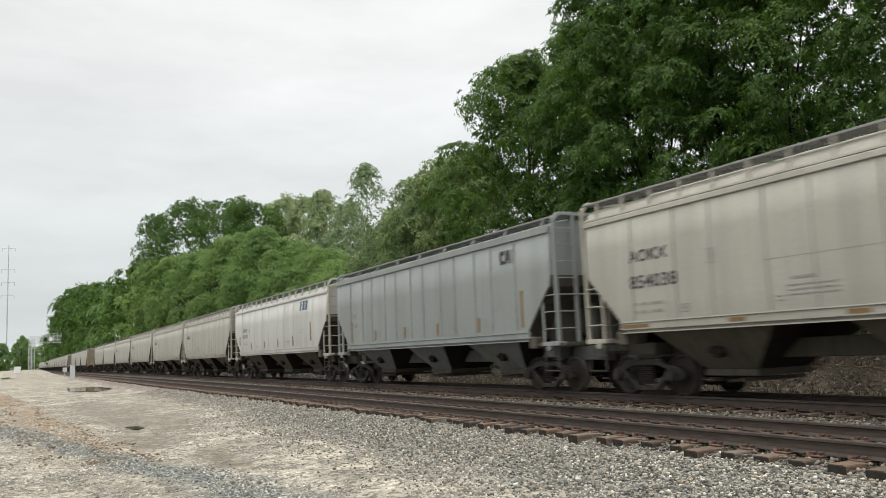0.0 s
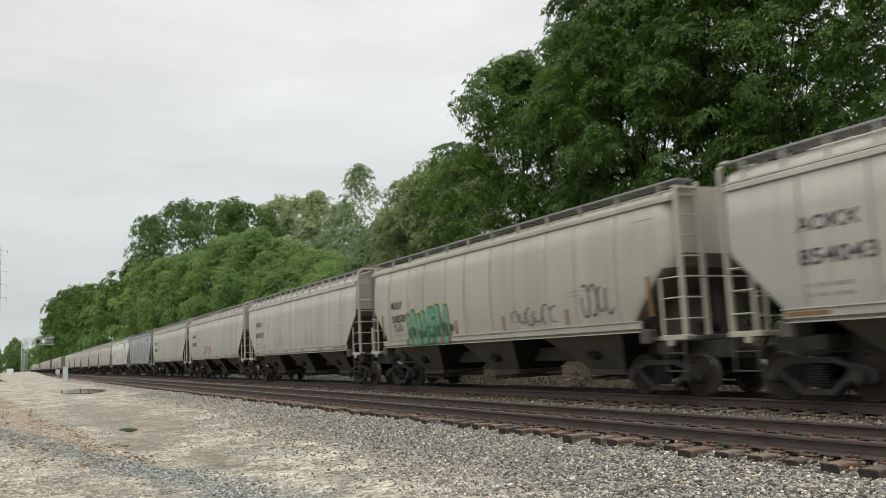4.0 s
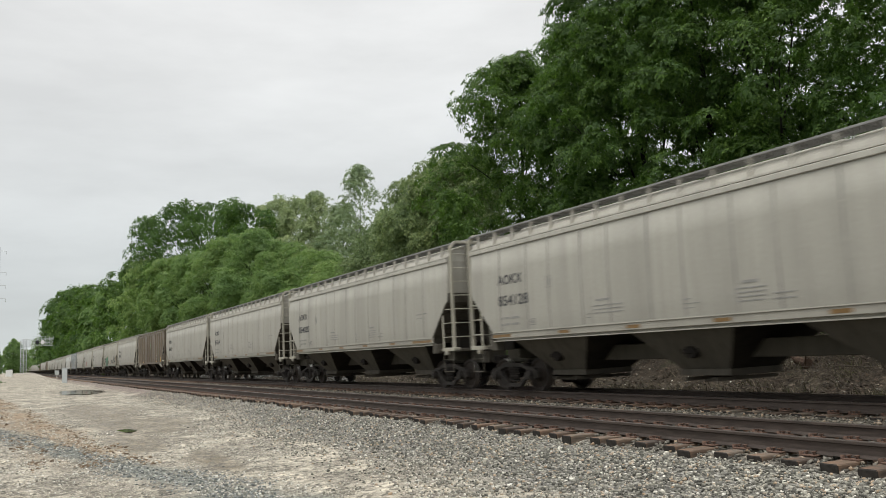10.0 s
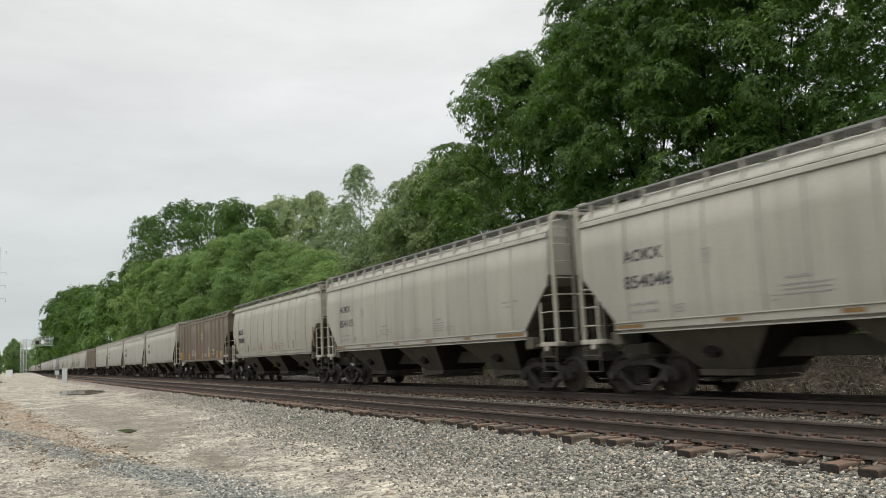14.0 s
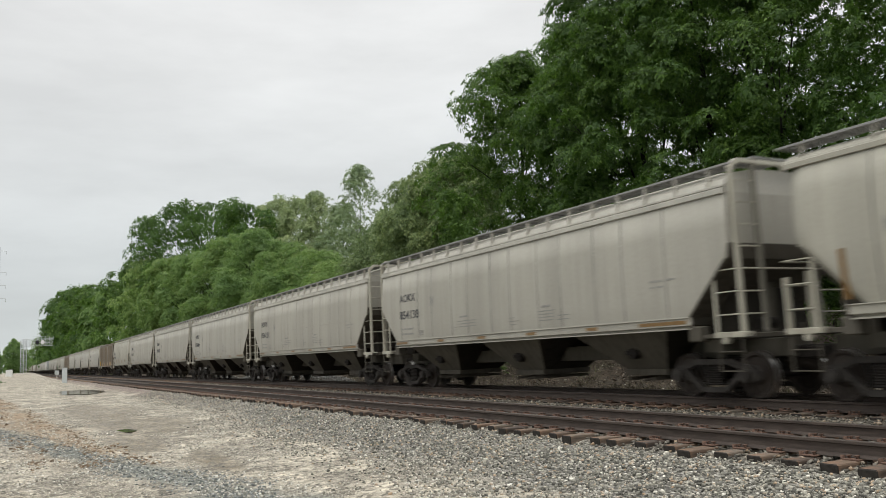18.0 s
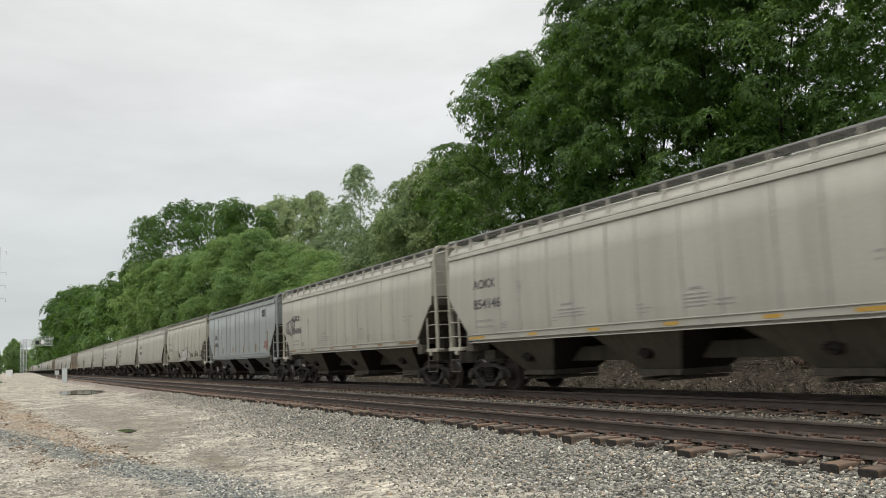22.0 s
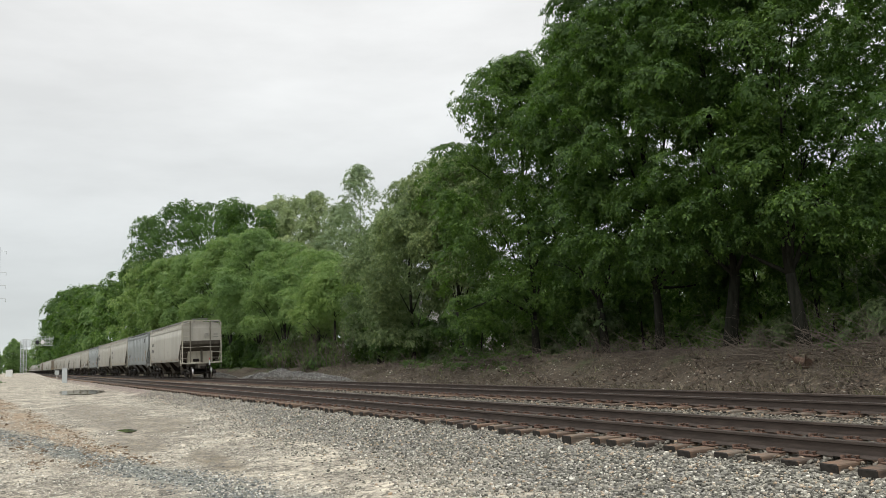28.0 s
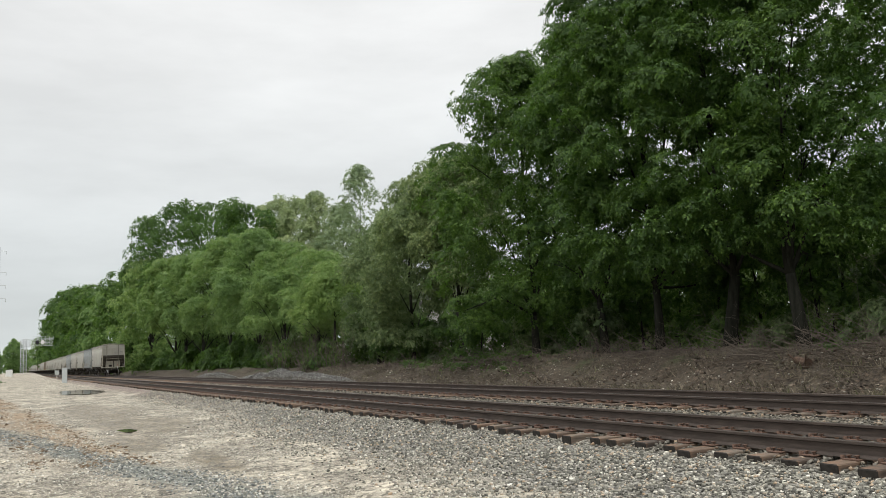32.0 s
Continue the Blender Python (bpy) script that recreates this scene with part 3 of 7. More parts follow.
# ---- stones ----
def stones(name, pts, sizes, material, label, seed, flat=0.7):
    """Broken stones, each a squashed block with uneven corners."""
    rng = np.random.default_rng(seed)
    base = np.array([(i, j, k) for i in (-0.62, 0.62) for j in (-0.62, 0.62) for k in (-0.62, 0.62)])
    tri = np.array([(0, 1, 3, 2), (4, 6, 7, 5), (0, 4, 5, 1), (2, 3, 7, 6), (0, 2, 6, 4), (1, 5, 7, 3)])
    k = len(pts)
    v = base[None] + rng.uniform(-0.36, 0.30, (k, len(base), 3)) * np.sign(base)[None]
    v = v * rng.uniform(0.6, 1.25, (k, 1, 3)) * np.array([1, 1, flat])
    a, b = rng.uniform(0, 2 * np.pi, k), rng.normal(0, 0.7, k)
    ca, sa, cb, sb = np.cos(a)[:, None], np.sin(a)[:, None], np.cos(b)[:, None], np.sin(b)[:, None]
    x, y, z = v[..., 0], v[..., 1], v[..., 2]
    y, z = y * cb - z * sb, y * sb + z * cb
    x, y = x * ca - y * sa, x * sa + y * ca
    v = np.stack([x, y, z], -1) * sizes[:, None, None] + pts[:, None]
    f = (tri[None] + (np.arange(k) * len(base))[:, None, None]).reshape(-1, 4)
    tagged(new(name, quads_mesh(name, v.reshape(-1, 3), f, material)), label, "gravel", kind="stuff")


def scatter(rng, k, x0, x1, y0, y1, keep=None, near=1.0):
    x, y = rng.uniform(x0, x1, k), y0 + (y1 - y0) * rng.uniform(0, 1, k) ** near
    pts = [(a, b, ground_z(a, b)) for a, b in zip(x, y) if keep is None or keep(a, b)]
    return np.array(pts)


def dry(x, y):
    """False on the damp clay of the hollows."""
    return all(((x - cx) / rx) ** 2 + ((y - cy) / ry) ** 2 > 0.85 + 0.9 * noise.noise((x * 1.3, y * 0.6, 2.0)) for cx, cy, rx, ry, _ in HOLLOWS)


def build_stones():
    rng = np.random.default_rng(5)

    def shoulder(x, y):
        return x > lane_edge(y) + rng.normal(0.1, 0.75)

    p = scatter(rng, 60000, 3.2, 7.95, 4.2, 52.0, shoulder, 1.8)
    stones("ballast_shoulder", p + np.array([0, 0, 0.008]), rng.uniform(0.012, 0.033, len(p)), STONES, "loose grey crushed stone beside the track", 1)
    p = scatter(rng, 10000, 7.9, 10.9, 3.0, 40.0, None, 1.4)
    p2 = scatter(rng, 8000, 10.7, 15.6, 5.0, 60.0, None, 1.3)
    p = np.concatenate([p, p2])
    stones("ballast_between_ties", p + np.array([0, 0, 0.015]), rng.uniform(0.020, 0.044, len(p)), TRACK_STONES, "dusty crushed stone packed between the ties", 2)
    p = scatter(rng, 64000, -2.6, 6.6, 7.4, 50.0, lambda x, y: x < lane_edge(y) + 0.6 and dry(x, y) and noise.noise((x * 0.8, y * 0.5, 9.0)) > -0.08 + rng.normal(0, 0.12), 1.7)
    stones("lane_gravel", p + np.array([0, 0, 0.002]), rng.uniform(0.007, 0.024, len(p)) * rng.choice([0.8, 1.0, 1.3], len(p)), PALE_STONES, "pale loose gravel strewn over the lane", 3)
    p = scatter(rng, 3400, 15.6, 20.4, 8.0, 60.0, lambda x, y: rng.random() < 0.75)
    stones("bank_rubble", p, rng.uniform(0.012, 0.05, len(p)), PALE_STONES, "scattered stones on the littered bank", 4)
    p = scatter(rng, 26000, -3.0, 4.4, 7.5, 36.0, lambda x, y: abs(x + 0.2 * y - 5.0 + 0.65 * noise.noise((x * 0.5, y * 0.5, 2.0))) < 0.30 + abs(rng.normal(0, 0.22)), 1.4)
    stones("grey_spill", p + np.array([0, 0, 0.004]), rng.uniform(0.012, 0.034, len(p)), SPILL_STONES, "blue-grey crushed stone spilt across the lane", 9)
    p = scatter(rng, 9000, -2.4, 3.4, 16.0, 75.0, lambda x, y: abs(x + 0.066 * y - 2.55) < 1.1 and noise.noise((x * 1.6, y * 0.35, 5.0)) > 0.02 + rng.normal(0, 0.08), 1.3)
    stones("clay_clods", p, rng.uniform(0.018, 0.06, len(p)), CLAY_STONES, "rusty clods along the wheel ruts", 8, 0.5)
    # heap of fresh stone beside the far rails
    q = []
    for cy, half, top, k in ((57.0, 13.0, 0.95, 9000), (80.0, 6.5, 0.85, 2500)):
        for _ in range(k):
            s, t = rng.uniform(-1, 1), rng.normal(0, 0.5)
            y, x = cy + half * s, 17.7 + 1.5 * t
            h = top * max(0.0, 1 - abs(s) ** 2.2) * math.exp(-(t * 1.15) ** 2) * (0.8 + 0.4 * noise.noise((y * 0.35, 1.0, 2.0)))
            q.append((x, y, -0.40 + h * rng.uniform(0.85, 1.0)))
    q = np.array(q)
    stones("gravel_heap", q, rng.uniform(0.022, 0.05, len(q)), HEAP_STONES, "long low heap of grey gravel", 6)


build_stones()


# ---- rails and ties ----
def rail_profile(x):
    half = [(0.0, 0.0), (0.026, -0.001), (0.0365, -0.008), (0.0375, -0.038), (0.012, -0.050), (0.009, -0.100), (0.012, -0.150), (0.070, -0.172), (0.076, -0.185)]
    return [(x + a, z) for a, z in half] + [(x - a, z) for a, z in reversed(half[1:])]


def railway(name, mid, rails, first, label):
    track = thing(name, Matrix.Identity(4), label, "railway track", kind="structure")
    for x in rails:
        bm = bmesh.new()
        prof = rail_profile(x)
        ys = [-120, -30, 0, 30, 90, 250, 700, 1600]
        loft(bm, [[(a, y, z) for a, z in prof] for y in ys])
        ob = part("rail", bm, [RAIL_SIDE, RAIL_TOP], track, "brown steel rail with a worn running surface")
        for f in ob.data.polygons:
            if f.normal.z > 0.9 and f.center.z > -0.012:
                f.material_index = 1
    rng = random.Random(7 + int(mid))
    bm = bmesh.new()
    box(bm, -1.295, 1.295, -0.115, 0.115, -0.18, 0.0, 0.012)
    tie = mesh_of("tie", bm, [TIE_WOOD, TIE_END])
    for f in tie.polygons:
        if abs(f.normal.x) > 0.6:
            f.material_index = 1
    bm = bmesh.new()
    for x in (-0.7525, 0.7525):
        box(bm, x - 0.17, x + 0.17, -0.095, 0.095, 0.0, 0.018, 0.004)
        for dx, dy in ((-0.105, -0.05), (-0.105, 0.05), (0.105, -0.05), (0.105, 0.05)):
            box(bm, x + dx - 0.012, x + dx + 0.012, dy - 0.012, dy + 0.012, 0.018, 0.045)
            box(bm, x + dx - (0.02 if dx > 0 else 0.035), x + dx + (0.035 if dx < 0 else 0.02), dy - 0.016, dy + 0.016, 0.045, 0.056)
        for s in (-1, 1):
            box(bm, x + s * 0.09 - 0.02, x + s * 0.09 + 0.02, 0.12, 0.16, -0.05, 0.045)
    plates = mesh_of("tie_plates", bm, TIE_PLATE)
    pv = np.array([v.co[:] for v in plates.vertices])
    pf = np.array([list(f.vertices) for f in plates.polygons if len(f.vertices) == 4])
    allp, n_p = [], 0
    far_v = []
    cube = np.array([(x, y, z) for x in (-1.295, 1.295) for y in (-0.115, 0.115) for z in (-0.18, 0.0)])
    cf = np.array([(0, 1, 3, 2), (4, 6, 7, 5), (0, 4, 5, 1), (2, 3, 7, 6), (0, 2, 6, 4), (1, 5, 7, 3)])
    for i in range(-30, 470):
        y = first + i * 0.505 + rng.uniform(-0.055, 0.055)
        m = pose(mid + rng.uniform(-0.11, 0.11), y, -0.204, rng.uniform(-0.8, 0.8), rng.uniform(-0.5, 0.4), rng.uniform(-2.6, 2.6))
        if -12 <= i < (170 if mid < 11 else 110):
            sister("tie", tie, track, m)
        else:
            far_v.append((cube @ np.array(m.to_3x3()).T) + np.array(m.translation))
        if i < 120:
            allp.append(pv + np.array((mid, y, -0.203)))
    k = len(far_v)
    f = (cf[None] + (np.arange(k) * 8)[:, None, None]).reshape(-1, 4)
    ob = new("distant_ties", quads_mesh("distant_ties", np.concatenate(far_v), f, TIE_WOOD))
    ob.parent = track
    tagged(ob, "row of weathered wooden ties", kind="stuff")
    k = len(allp)
    f = (pf[None] + (np.arange(k) * len(pv))[:, None, None]).reshape(-1, 4)
    ob = new("tie_plates_and_spikes", quads_mesh("tie_plates_and_spikes", np.concatenate(allp), f, TIE_PLATE))
    ob.parent = track
    tagged(ob, "rusted tie plates with spikes and rail anchors", kind="stuff")
    bpy.data.meshes.remove(plates)


railway("railway_track_near", MID_NEAR, RAIL_NEAR, 8.09 - 0.115, "open railway track on wooden ties in crushed stone")
railway("railway_track_far", MID_FAR, RAIL_FAR, 7.93, "railway track under the train, on wooden ties")


# ---- freight cars ----
# Car space: y forward along the line, x = 0 on the centre line, z = 0 on the rail tops.
CORNER, DECK_Z = 8.37, 1.29


def wheel_bm(bm, cy, side):
    s = side
    prof = [(0.055, 0.10), (0.055, 0.16), (0.02, 0.20), (0.01, 0.36), (0.045, 0.40), (0.045, 0.452), (-0.052, 0.461), (-0.062, 0.486), (-0.085, 0.486), (-0.09, 0.40), (-0.035, 0.36), (-0.04, 0.20), (-0.07, 0.16), (-0.07, 0.10)]
    lathe_x(bm, [(s * (0.7525 + a), r) for a, r in prof], 28, 0, cy, 0.0)


def build_truck(parent, cy):
    """Two-axle truck; returns it as a part with its pieces."""
    bm = bmesh.new()
    box(bm, -1.0, 1.0, cy - 0.19, cy + 0.19, 0.50, 0.78, 0.03)
    box(bm, -0.35, 0.35, cy - 0.26, cy + 0.26, 0.72, 0.86, 0.02)
    for a in (-0.889, 0.889):
        rod(bm, (-1.12, cy + a, 0.46), (1.12, cy + a, 0.46), 0.085, 12)
    truck = part("truck", bm, TRUCK_STEEL, parent, "grimy cast-steel two-axle truck")
    for s in (-1, 1):
        bm = bmesh.new()
        x0, x1 = (0.93, 1.06) if s > 0 else (-1.06, -0.93)
        # arched top member, pedestals, sloping tension member
        outline = [(-1.16, 0.55), (-1.16, 0.40), (-1.06, 0.34), (-0.74, 0.36), (-0.66, 0.40), (-0.32, 0.13), (0.32, 0.13), (0.66, 0.40), (0.74, 0.36), (1.06, 0.34), (1.16, 0.40), (1.16, 0.55), (1.02, 0.66), (0.66, 0.70), (0.42, 0.80), (-0.42, 0.80), (-0.66, 0.70), (-1.02, 0.66)]
        hole = [(-0.70, 0.60), (-0.58, 0.46), (-0.27, 0.23), (0.27, 0.23), (0.58, 0.46), (0.70, 0.60), (0.40, 0.69), (-0.40, 0.69)]
        o = [[bm.verts.new((x, cy + a, b)) for a, b in outline] for x in (x0, x1)]
        h = [[bm.verts.new((x, cy + a, b)) for a, b in hole] for x in (x0, x1)]
        for ring in (o, h):
            k = len(ring[0])
            for i in range(k):
                j = (i + 1) % k
                bm.faces.new((ring[0][i], ring[0][j], ring[1][j], ring[1][i]))
        for q in (0, 1):
            es = []
            for ring in (o[q], h[q]):
                k = len(ring)
                for i in range(k):
                    es.append(bm.edges.get((ring[i], ring[(i + 1) % k])))
            bmesh.ops.triangle_fill(bm, edges=es, use_beauty=True)
        for a in (-0.889, 0.889):
            rod(bm, (s * 1.0, cy + a, 0.46), (s * 1.17, cy + a, 0.46), 0.135, 14)
            rod(bm, (s * 1.17, cy + a, 0.46), (s * 1.20, cy + a, 0.46), 0.10, 14)
        part("side_frame", bm, FRAME_STEEL, truck, "cast side frame with roller bearing caps")
        bm = bmesh.new()
        rings = []
        for q, zz in enumerate(np.arange(0.27, 0.66, 0.024)):
            k = 1.0 if q % 2 else 0.82
            rings.append([(s * 0.99 + 0.085 * k * math.cos(t), cy + 0.27 * k * math.sin(t), zz) for t in np.linspace(0, 2 * math.pi, 14, endpoint=False)])
        loft(bm, rings)
        part("spring_nest", bm, TRUCK_STEEL, truck)
        for a in (-0.889, 0.889):
            bm = bmesh.new()
            wheel_bm(bm, 0.0, s)
            w = part("wheel", bm, [WHEEL_STEEL, TREAD_STEEL], truck, "brown steel wheel with a bright tread")
            w.matrix_basis = Matrix.Translation((0, cy + a, 0.46))
            for f in w.data.polygons:
                c = Vector((0, f.center.y, f.center.z))
                if c.length > 0.44 and abs(f.normal.x) < 0.6:
                    f.material_index = 1
    bm = bmesh.new()
    for a in (-0.36, 0.36):
        box(bm, -0.72, 0.72, cy + a - 0.05, cy + a + 0.05, 0.36, 0.48)
    part("brake_beam", bm, TRUCK_STEEL, truck)


def ring_at(hw, hl, z, r=0.05):
    """Rounded rectangle in plan."""
    out = []
    for sx, sy, a0 in ((1, 1, 0), (-1, 1, 90), (-1, -1, 180), (1, -1, 270)):
        side = (sx * hw, sy * (hl - r - 0.06), z)
        if sx * sy > 0:
            out.append(side)
        for a in (0, 22.5, 45, 67.5, 90):
            t = radians(a0 + a)
            out.append((sx * (hw - r) + r * math.cos(t), sy * (hl - r) + r * math.sin(t), z))
        if sx * sy < 0:
            out.append(side)
    return out


STYLES = {
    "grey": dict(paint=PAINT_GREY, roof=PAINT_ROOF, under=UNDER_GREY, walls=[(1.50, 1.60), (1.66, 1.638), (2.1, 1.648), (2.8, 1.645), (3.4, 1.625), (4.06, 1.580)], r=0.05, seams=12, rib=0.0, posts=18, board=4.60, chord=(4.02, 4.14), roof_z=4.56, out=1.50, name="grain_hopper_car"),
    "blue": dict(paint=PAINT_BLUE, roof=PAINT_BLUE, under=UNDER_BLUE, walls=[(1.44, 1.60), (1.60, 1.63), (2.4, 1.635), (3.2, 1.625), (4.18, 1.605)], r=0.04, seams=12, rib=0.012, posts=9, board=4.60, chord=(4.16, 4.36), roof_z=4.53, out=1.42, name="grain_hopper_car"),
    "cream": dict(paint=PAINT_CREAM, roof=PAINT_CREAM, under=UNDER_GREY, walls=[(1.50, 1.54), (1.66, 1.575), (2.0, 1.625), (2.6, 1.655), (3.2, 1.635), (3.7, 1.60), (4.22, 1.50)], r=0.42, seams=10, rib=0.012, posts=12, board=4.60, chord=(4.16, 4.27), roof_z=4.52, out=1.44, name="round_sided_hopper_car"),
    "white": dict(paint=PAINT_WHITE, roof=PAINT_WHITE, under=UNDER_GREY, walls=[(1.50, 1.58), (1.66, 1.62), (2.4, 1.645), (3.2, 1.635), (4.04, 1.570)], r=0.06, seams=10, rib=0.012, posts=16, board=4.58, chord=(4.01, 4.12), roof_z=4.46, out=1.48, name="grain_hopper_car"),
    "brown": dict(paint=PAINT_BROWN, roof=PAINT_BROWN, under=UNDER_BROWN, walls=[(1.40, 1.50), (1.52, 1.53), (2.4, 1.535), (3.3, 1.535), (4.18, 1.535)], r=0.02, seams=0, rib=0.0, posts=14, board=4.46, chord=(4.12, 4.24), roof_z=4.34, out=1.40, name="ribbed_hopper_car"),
}


def half_length(z, brown=False):
    """The slanting corners of the side sheets."""
    if brown:
        return 6.97 if z <= 2.2 else min(8.12, 6.97 + 1.12 * (z - 2.2) / 0.9)
    if z <= 1.66:
        return 7.05 - 0.4 * (1.66 - z)
    if z < 2.75:
        return 7.05 + 1.06 * (z - 1.66) / 1.09
    return min(8.16, 8.11 + 0.2 * (z - 2.75))


def half_width(st, z):
    w = st["walls"]
    for (z0, a), (z1, b) in zip(w, w[1:]):
        if z <= z1:
            return a + (b - a) * (z - z0) / (z1 - z0)
    return w[-1][1]


def build_hopper(style, label, far=False):
    """far: a car that stays ahead in the distance, with fewer small parts."""
    st = STYLES[style]
    brown = style == "brown"
    endp = st["paint"] if style in ("brown", "blue") else PAINT_END
    step_paint = PAINT_END if brown else endp
    car = thing(st["name"], Matrix.Identity(4), label, "freight car")
    zs = sorted({z for z, _ in st["walls"]} | ({2.2, 3.1, 3.12} if brown else {1.66, 2.75, 3.05}))
    bm = bmesh.new()
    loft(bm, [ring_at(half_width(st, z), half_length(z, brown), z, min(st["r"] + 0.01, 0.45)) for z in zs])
    body = part("body", bm, [st["paint"], PAINT_SLOPE if not brown else UNDER_SOOT_SHADE], car, smooth=False)
    # downward slopes, floor and lower end sheets get the paint with shade in it
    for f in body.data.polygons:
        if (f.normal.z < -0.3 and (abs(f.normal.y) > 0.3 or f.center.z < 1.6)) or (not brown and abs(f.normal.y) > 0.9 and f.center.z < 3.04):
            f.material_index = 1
        f.use_smooth = abs(f.normal.x) > 0.35
    ztop = st["walls"][-1][0]
    # roof
    bm = bmesh.new()
    wt, rz = st["walls"][-1][1], st["roof_z"]
    prof = [(wt + 0.0, ztop), (wt - 0.03, ztop + 0.09), (wt - 0.10, ztop + (rz - ztop) * 0.52), (wt - 0.26, ztop + (rz - ztop) * 0.78), (0.85, ztop + (rz - ztop) * 0.94), (0.40, rz), (0.0, rz + 0.015)]
    full = prof + [(-a, b) for a, b in reversed(prof[:-1])]
    n = len(full)
    loft(bm, [[(a, y, b) for a, b in full] for y in (-8.15, -4.0, 0.0, 4.0, 8.15)])
    part("roof", bm, st["roof"], car)
    # round hatch trough along the top
    bm = bmesh.new()
    box(bm, -0.33, 0.33, -7.2, 7.2, rz, rz + 0.13, 0.03)
    part("hatch_trough", bm, st["roof"], car)
    for y in (-5.4, -1.8, 1.8, 5.4):
        bm = bmesh.new()
        box(bm, -0.40, 0.40, y - 1.7, y + 1.7, rz + 0.13, rz + 0.17, 0.01)
        part("hatch_cover", bm, st["roof"], car)
    for s in (-1, 1):
        # top chord and side sill
        bm = bmesh.new()
        c0, c1 = st["chord"]
        w0 = half_width(st, c0)
        box(bm, s * (w0 - 0.03), s * (w0 + 0.035), -8.17, 8.17, c0, c1, 0.012)
        if style == "grey":
            box(bm, s * (w0 - 0.05), s * (w0 + 0.012), -8.17, 8.17, c1 + 0.02, c1 + 0.06)
        part("top_chord", bm, st["roof"], car)
        bm = bmesh.new()
        if brown:
            box(bm, s * 1.50, s * 1.60, -7.0, 7.0, 1.36, 1.52, 0.012)
            for e in (-1, 1):
                bw = bmesh.new()
                vs = [(s * 1.50, e * 5.3, 1.36), (s * 1.50, e * 6.98, 1.36), (s * 1.50, e * 6.98, 1.08), (s * 1.50, e * 6.6, 1.08)]
                loft(bw, [vs, [(p[0] + s * 0.07, p[1], p[2]) for p in vs]])
                part("bolster_plate", bw, PAINT_END, car, "pale grey bolster plate")
                bw = bmesh.new()
                box(bw, s * 1.53, s * 1.57, e * 6.9, e * 8.15, 1.56, 1.66, 0.006)
                part("side_bar", bw, PAINT_END, car)
        else:
            dz = -0.06 if style == "blue" else 0.0
            box(bm, s * 1.58, s * 1.645, -7.05, 7.05, 1.495 + dz, 1.657 + dz, 0.01)
            box(bm, s * 1.57, s * 1.672, -7.05, 7.05, 1.650 + dz, 1.672 + dz, 0.004)
            box(bm, s * 1.52, s * 1.635, -7.0, 7.0, 1.420 + dz, 1.445 + dz)
            box(bm, s * 1.50, s * 1.56, -7.0, 7.0, 1.445 + dz, 1.50 + dz)
        part("side_sill", bm, st["paint"], car, "pale side sill" if not brown else "")
        # weld seams or ribs on the side sheets
        k = 0 if far else st["seams"]
        for i in range(k):
            y = -7.0 + 14.0 * (i + 0.5) / k + (0.12 if i % 2 else -0.05)
            bm = bmesh.new()
            zz = [1.70, 2.1, 2.6, 3.1, 3.6, st["chord"][0] - 0.02]
            d = 0.004 + st["rib"]
            w = 0.024 if not st["rib"] else (0.016 if style == "cream" else 0.03)
            loft(bm, [[(s * (half_width(st, z) - 0.01), y - w, z), (s * (half_width(st, z) + d), y - w, z), (s * (half_width(st, z) + d), y + w, z), (s * (half_width(st, z) - 0.01), y + w, z)] for z in zz])
            part("seam", bm, SEAM_BLUE if style == "blue" else (st["paint"] if style == "white" else SEAM_DARK), car)
        if brown:
            for i in range(13):
                y = -6.95 + 13.9 * i / 12
                if i in (4, 8):
                    continue
                bm = bmesh.new()
                top, bot = 4.12, 1.52
                loft(bm, [[(s * 1.53, y - 0.11, z), (s * (1.53 + d), y - 0.065, z), (s * (1.53 + d), y + 0.065, z), (s * 1.53, y + 0.11, z)] for z, d in ((bot, 0.06), (bot + 0.08, 0.12), (top - 0.1, 0.12), (top, 0.08))])
                part("rib", bm, RIB_BROWN, car)
            for y in (2.30, -2.30):
                bm = bmesh.new()
                for z in np.arange(1.75, 4.0, 0.165):
                    box(bm, s * 1.53, s * 1.56, y - 0.09 * (int(z * 6.06) % 2), y + 0.09 * (1 - int(z * 6.06) % 2), z, z + 0.05)
                part("rivet_column", bm, LETTER_BROWN, car)
        # walkway on the roof edge, on posts
        bz, ox = st["board"], st["out"]
        bm = bmesh.new()
        for w in np.arange(0.03, 0.22 if brown else 0.46, 0.07):
            box(bm, s * (ox - w - 0.05), s * (ox - w), -8.30, 8.30, bz - 0.014, bz + 0.015)
        for y in np.arange(-8.2, 8.25, 0.41):
            box(bm, s * (ox - (0.25 if brown else 0.50)), s * (ox - 0.02), y - 0.010, y + 0.010, bz - 0.035, bz - 0.012)
        box(bm, s * (ox - 0.02), s * (ox + 0.012), -8.32, 8.32, bz - 0.022, bz + 0.024, 0.004)
        part("walkway", bm, GRATING, car, "grey steel roof walkway")
        k = st["posts"]
        for i in range(0 if far else k):
            y = -7.75 + 15.5 * i / (k - 1)
            bm = bmesh.new()
            zr = ztop + 0.10
            if brown:
                bar(bm, (s * 1.46, y + 0.10, zr - 0.02), (s * (ox + 0.01), y - 0.16, bz), 0.06, 0.15)
            else:
                bar(bm, (s * (wt - 0.05), y, zr + 0.02), (s * (ox + 0.004), y, bz - 0.03), 0.020, 0.085)
            part("walkway_post", bm, RIB_BROWN if brown else st["roof"], car)
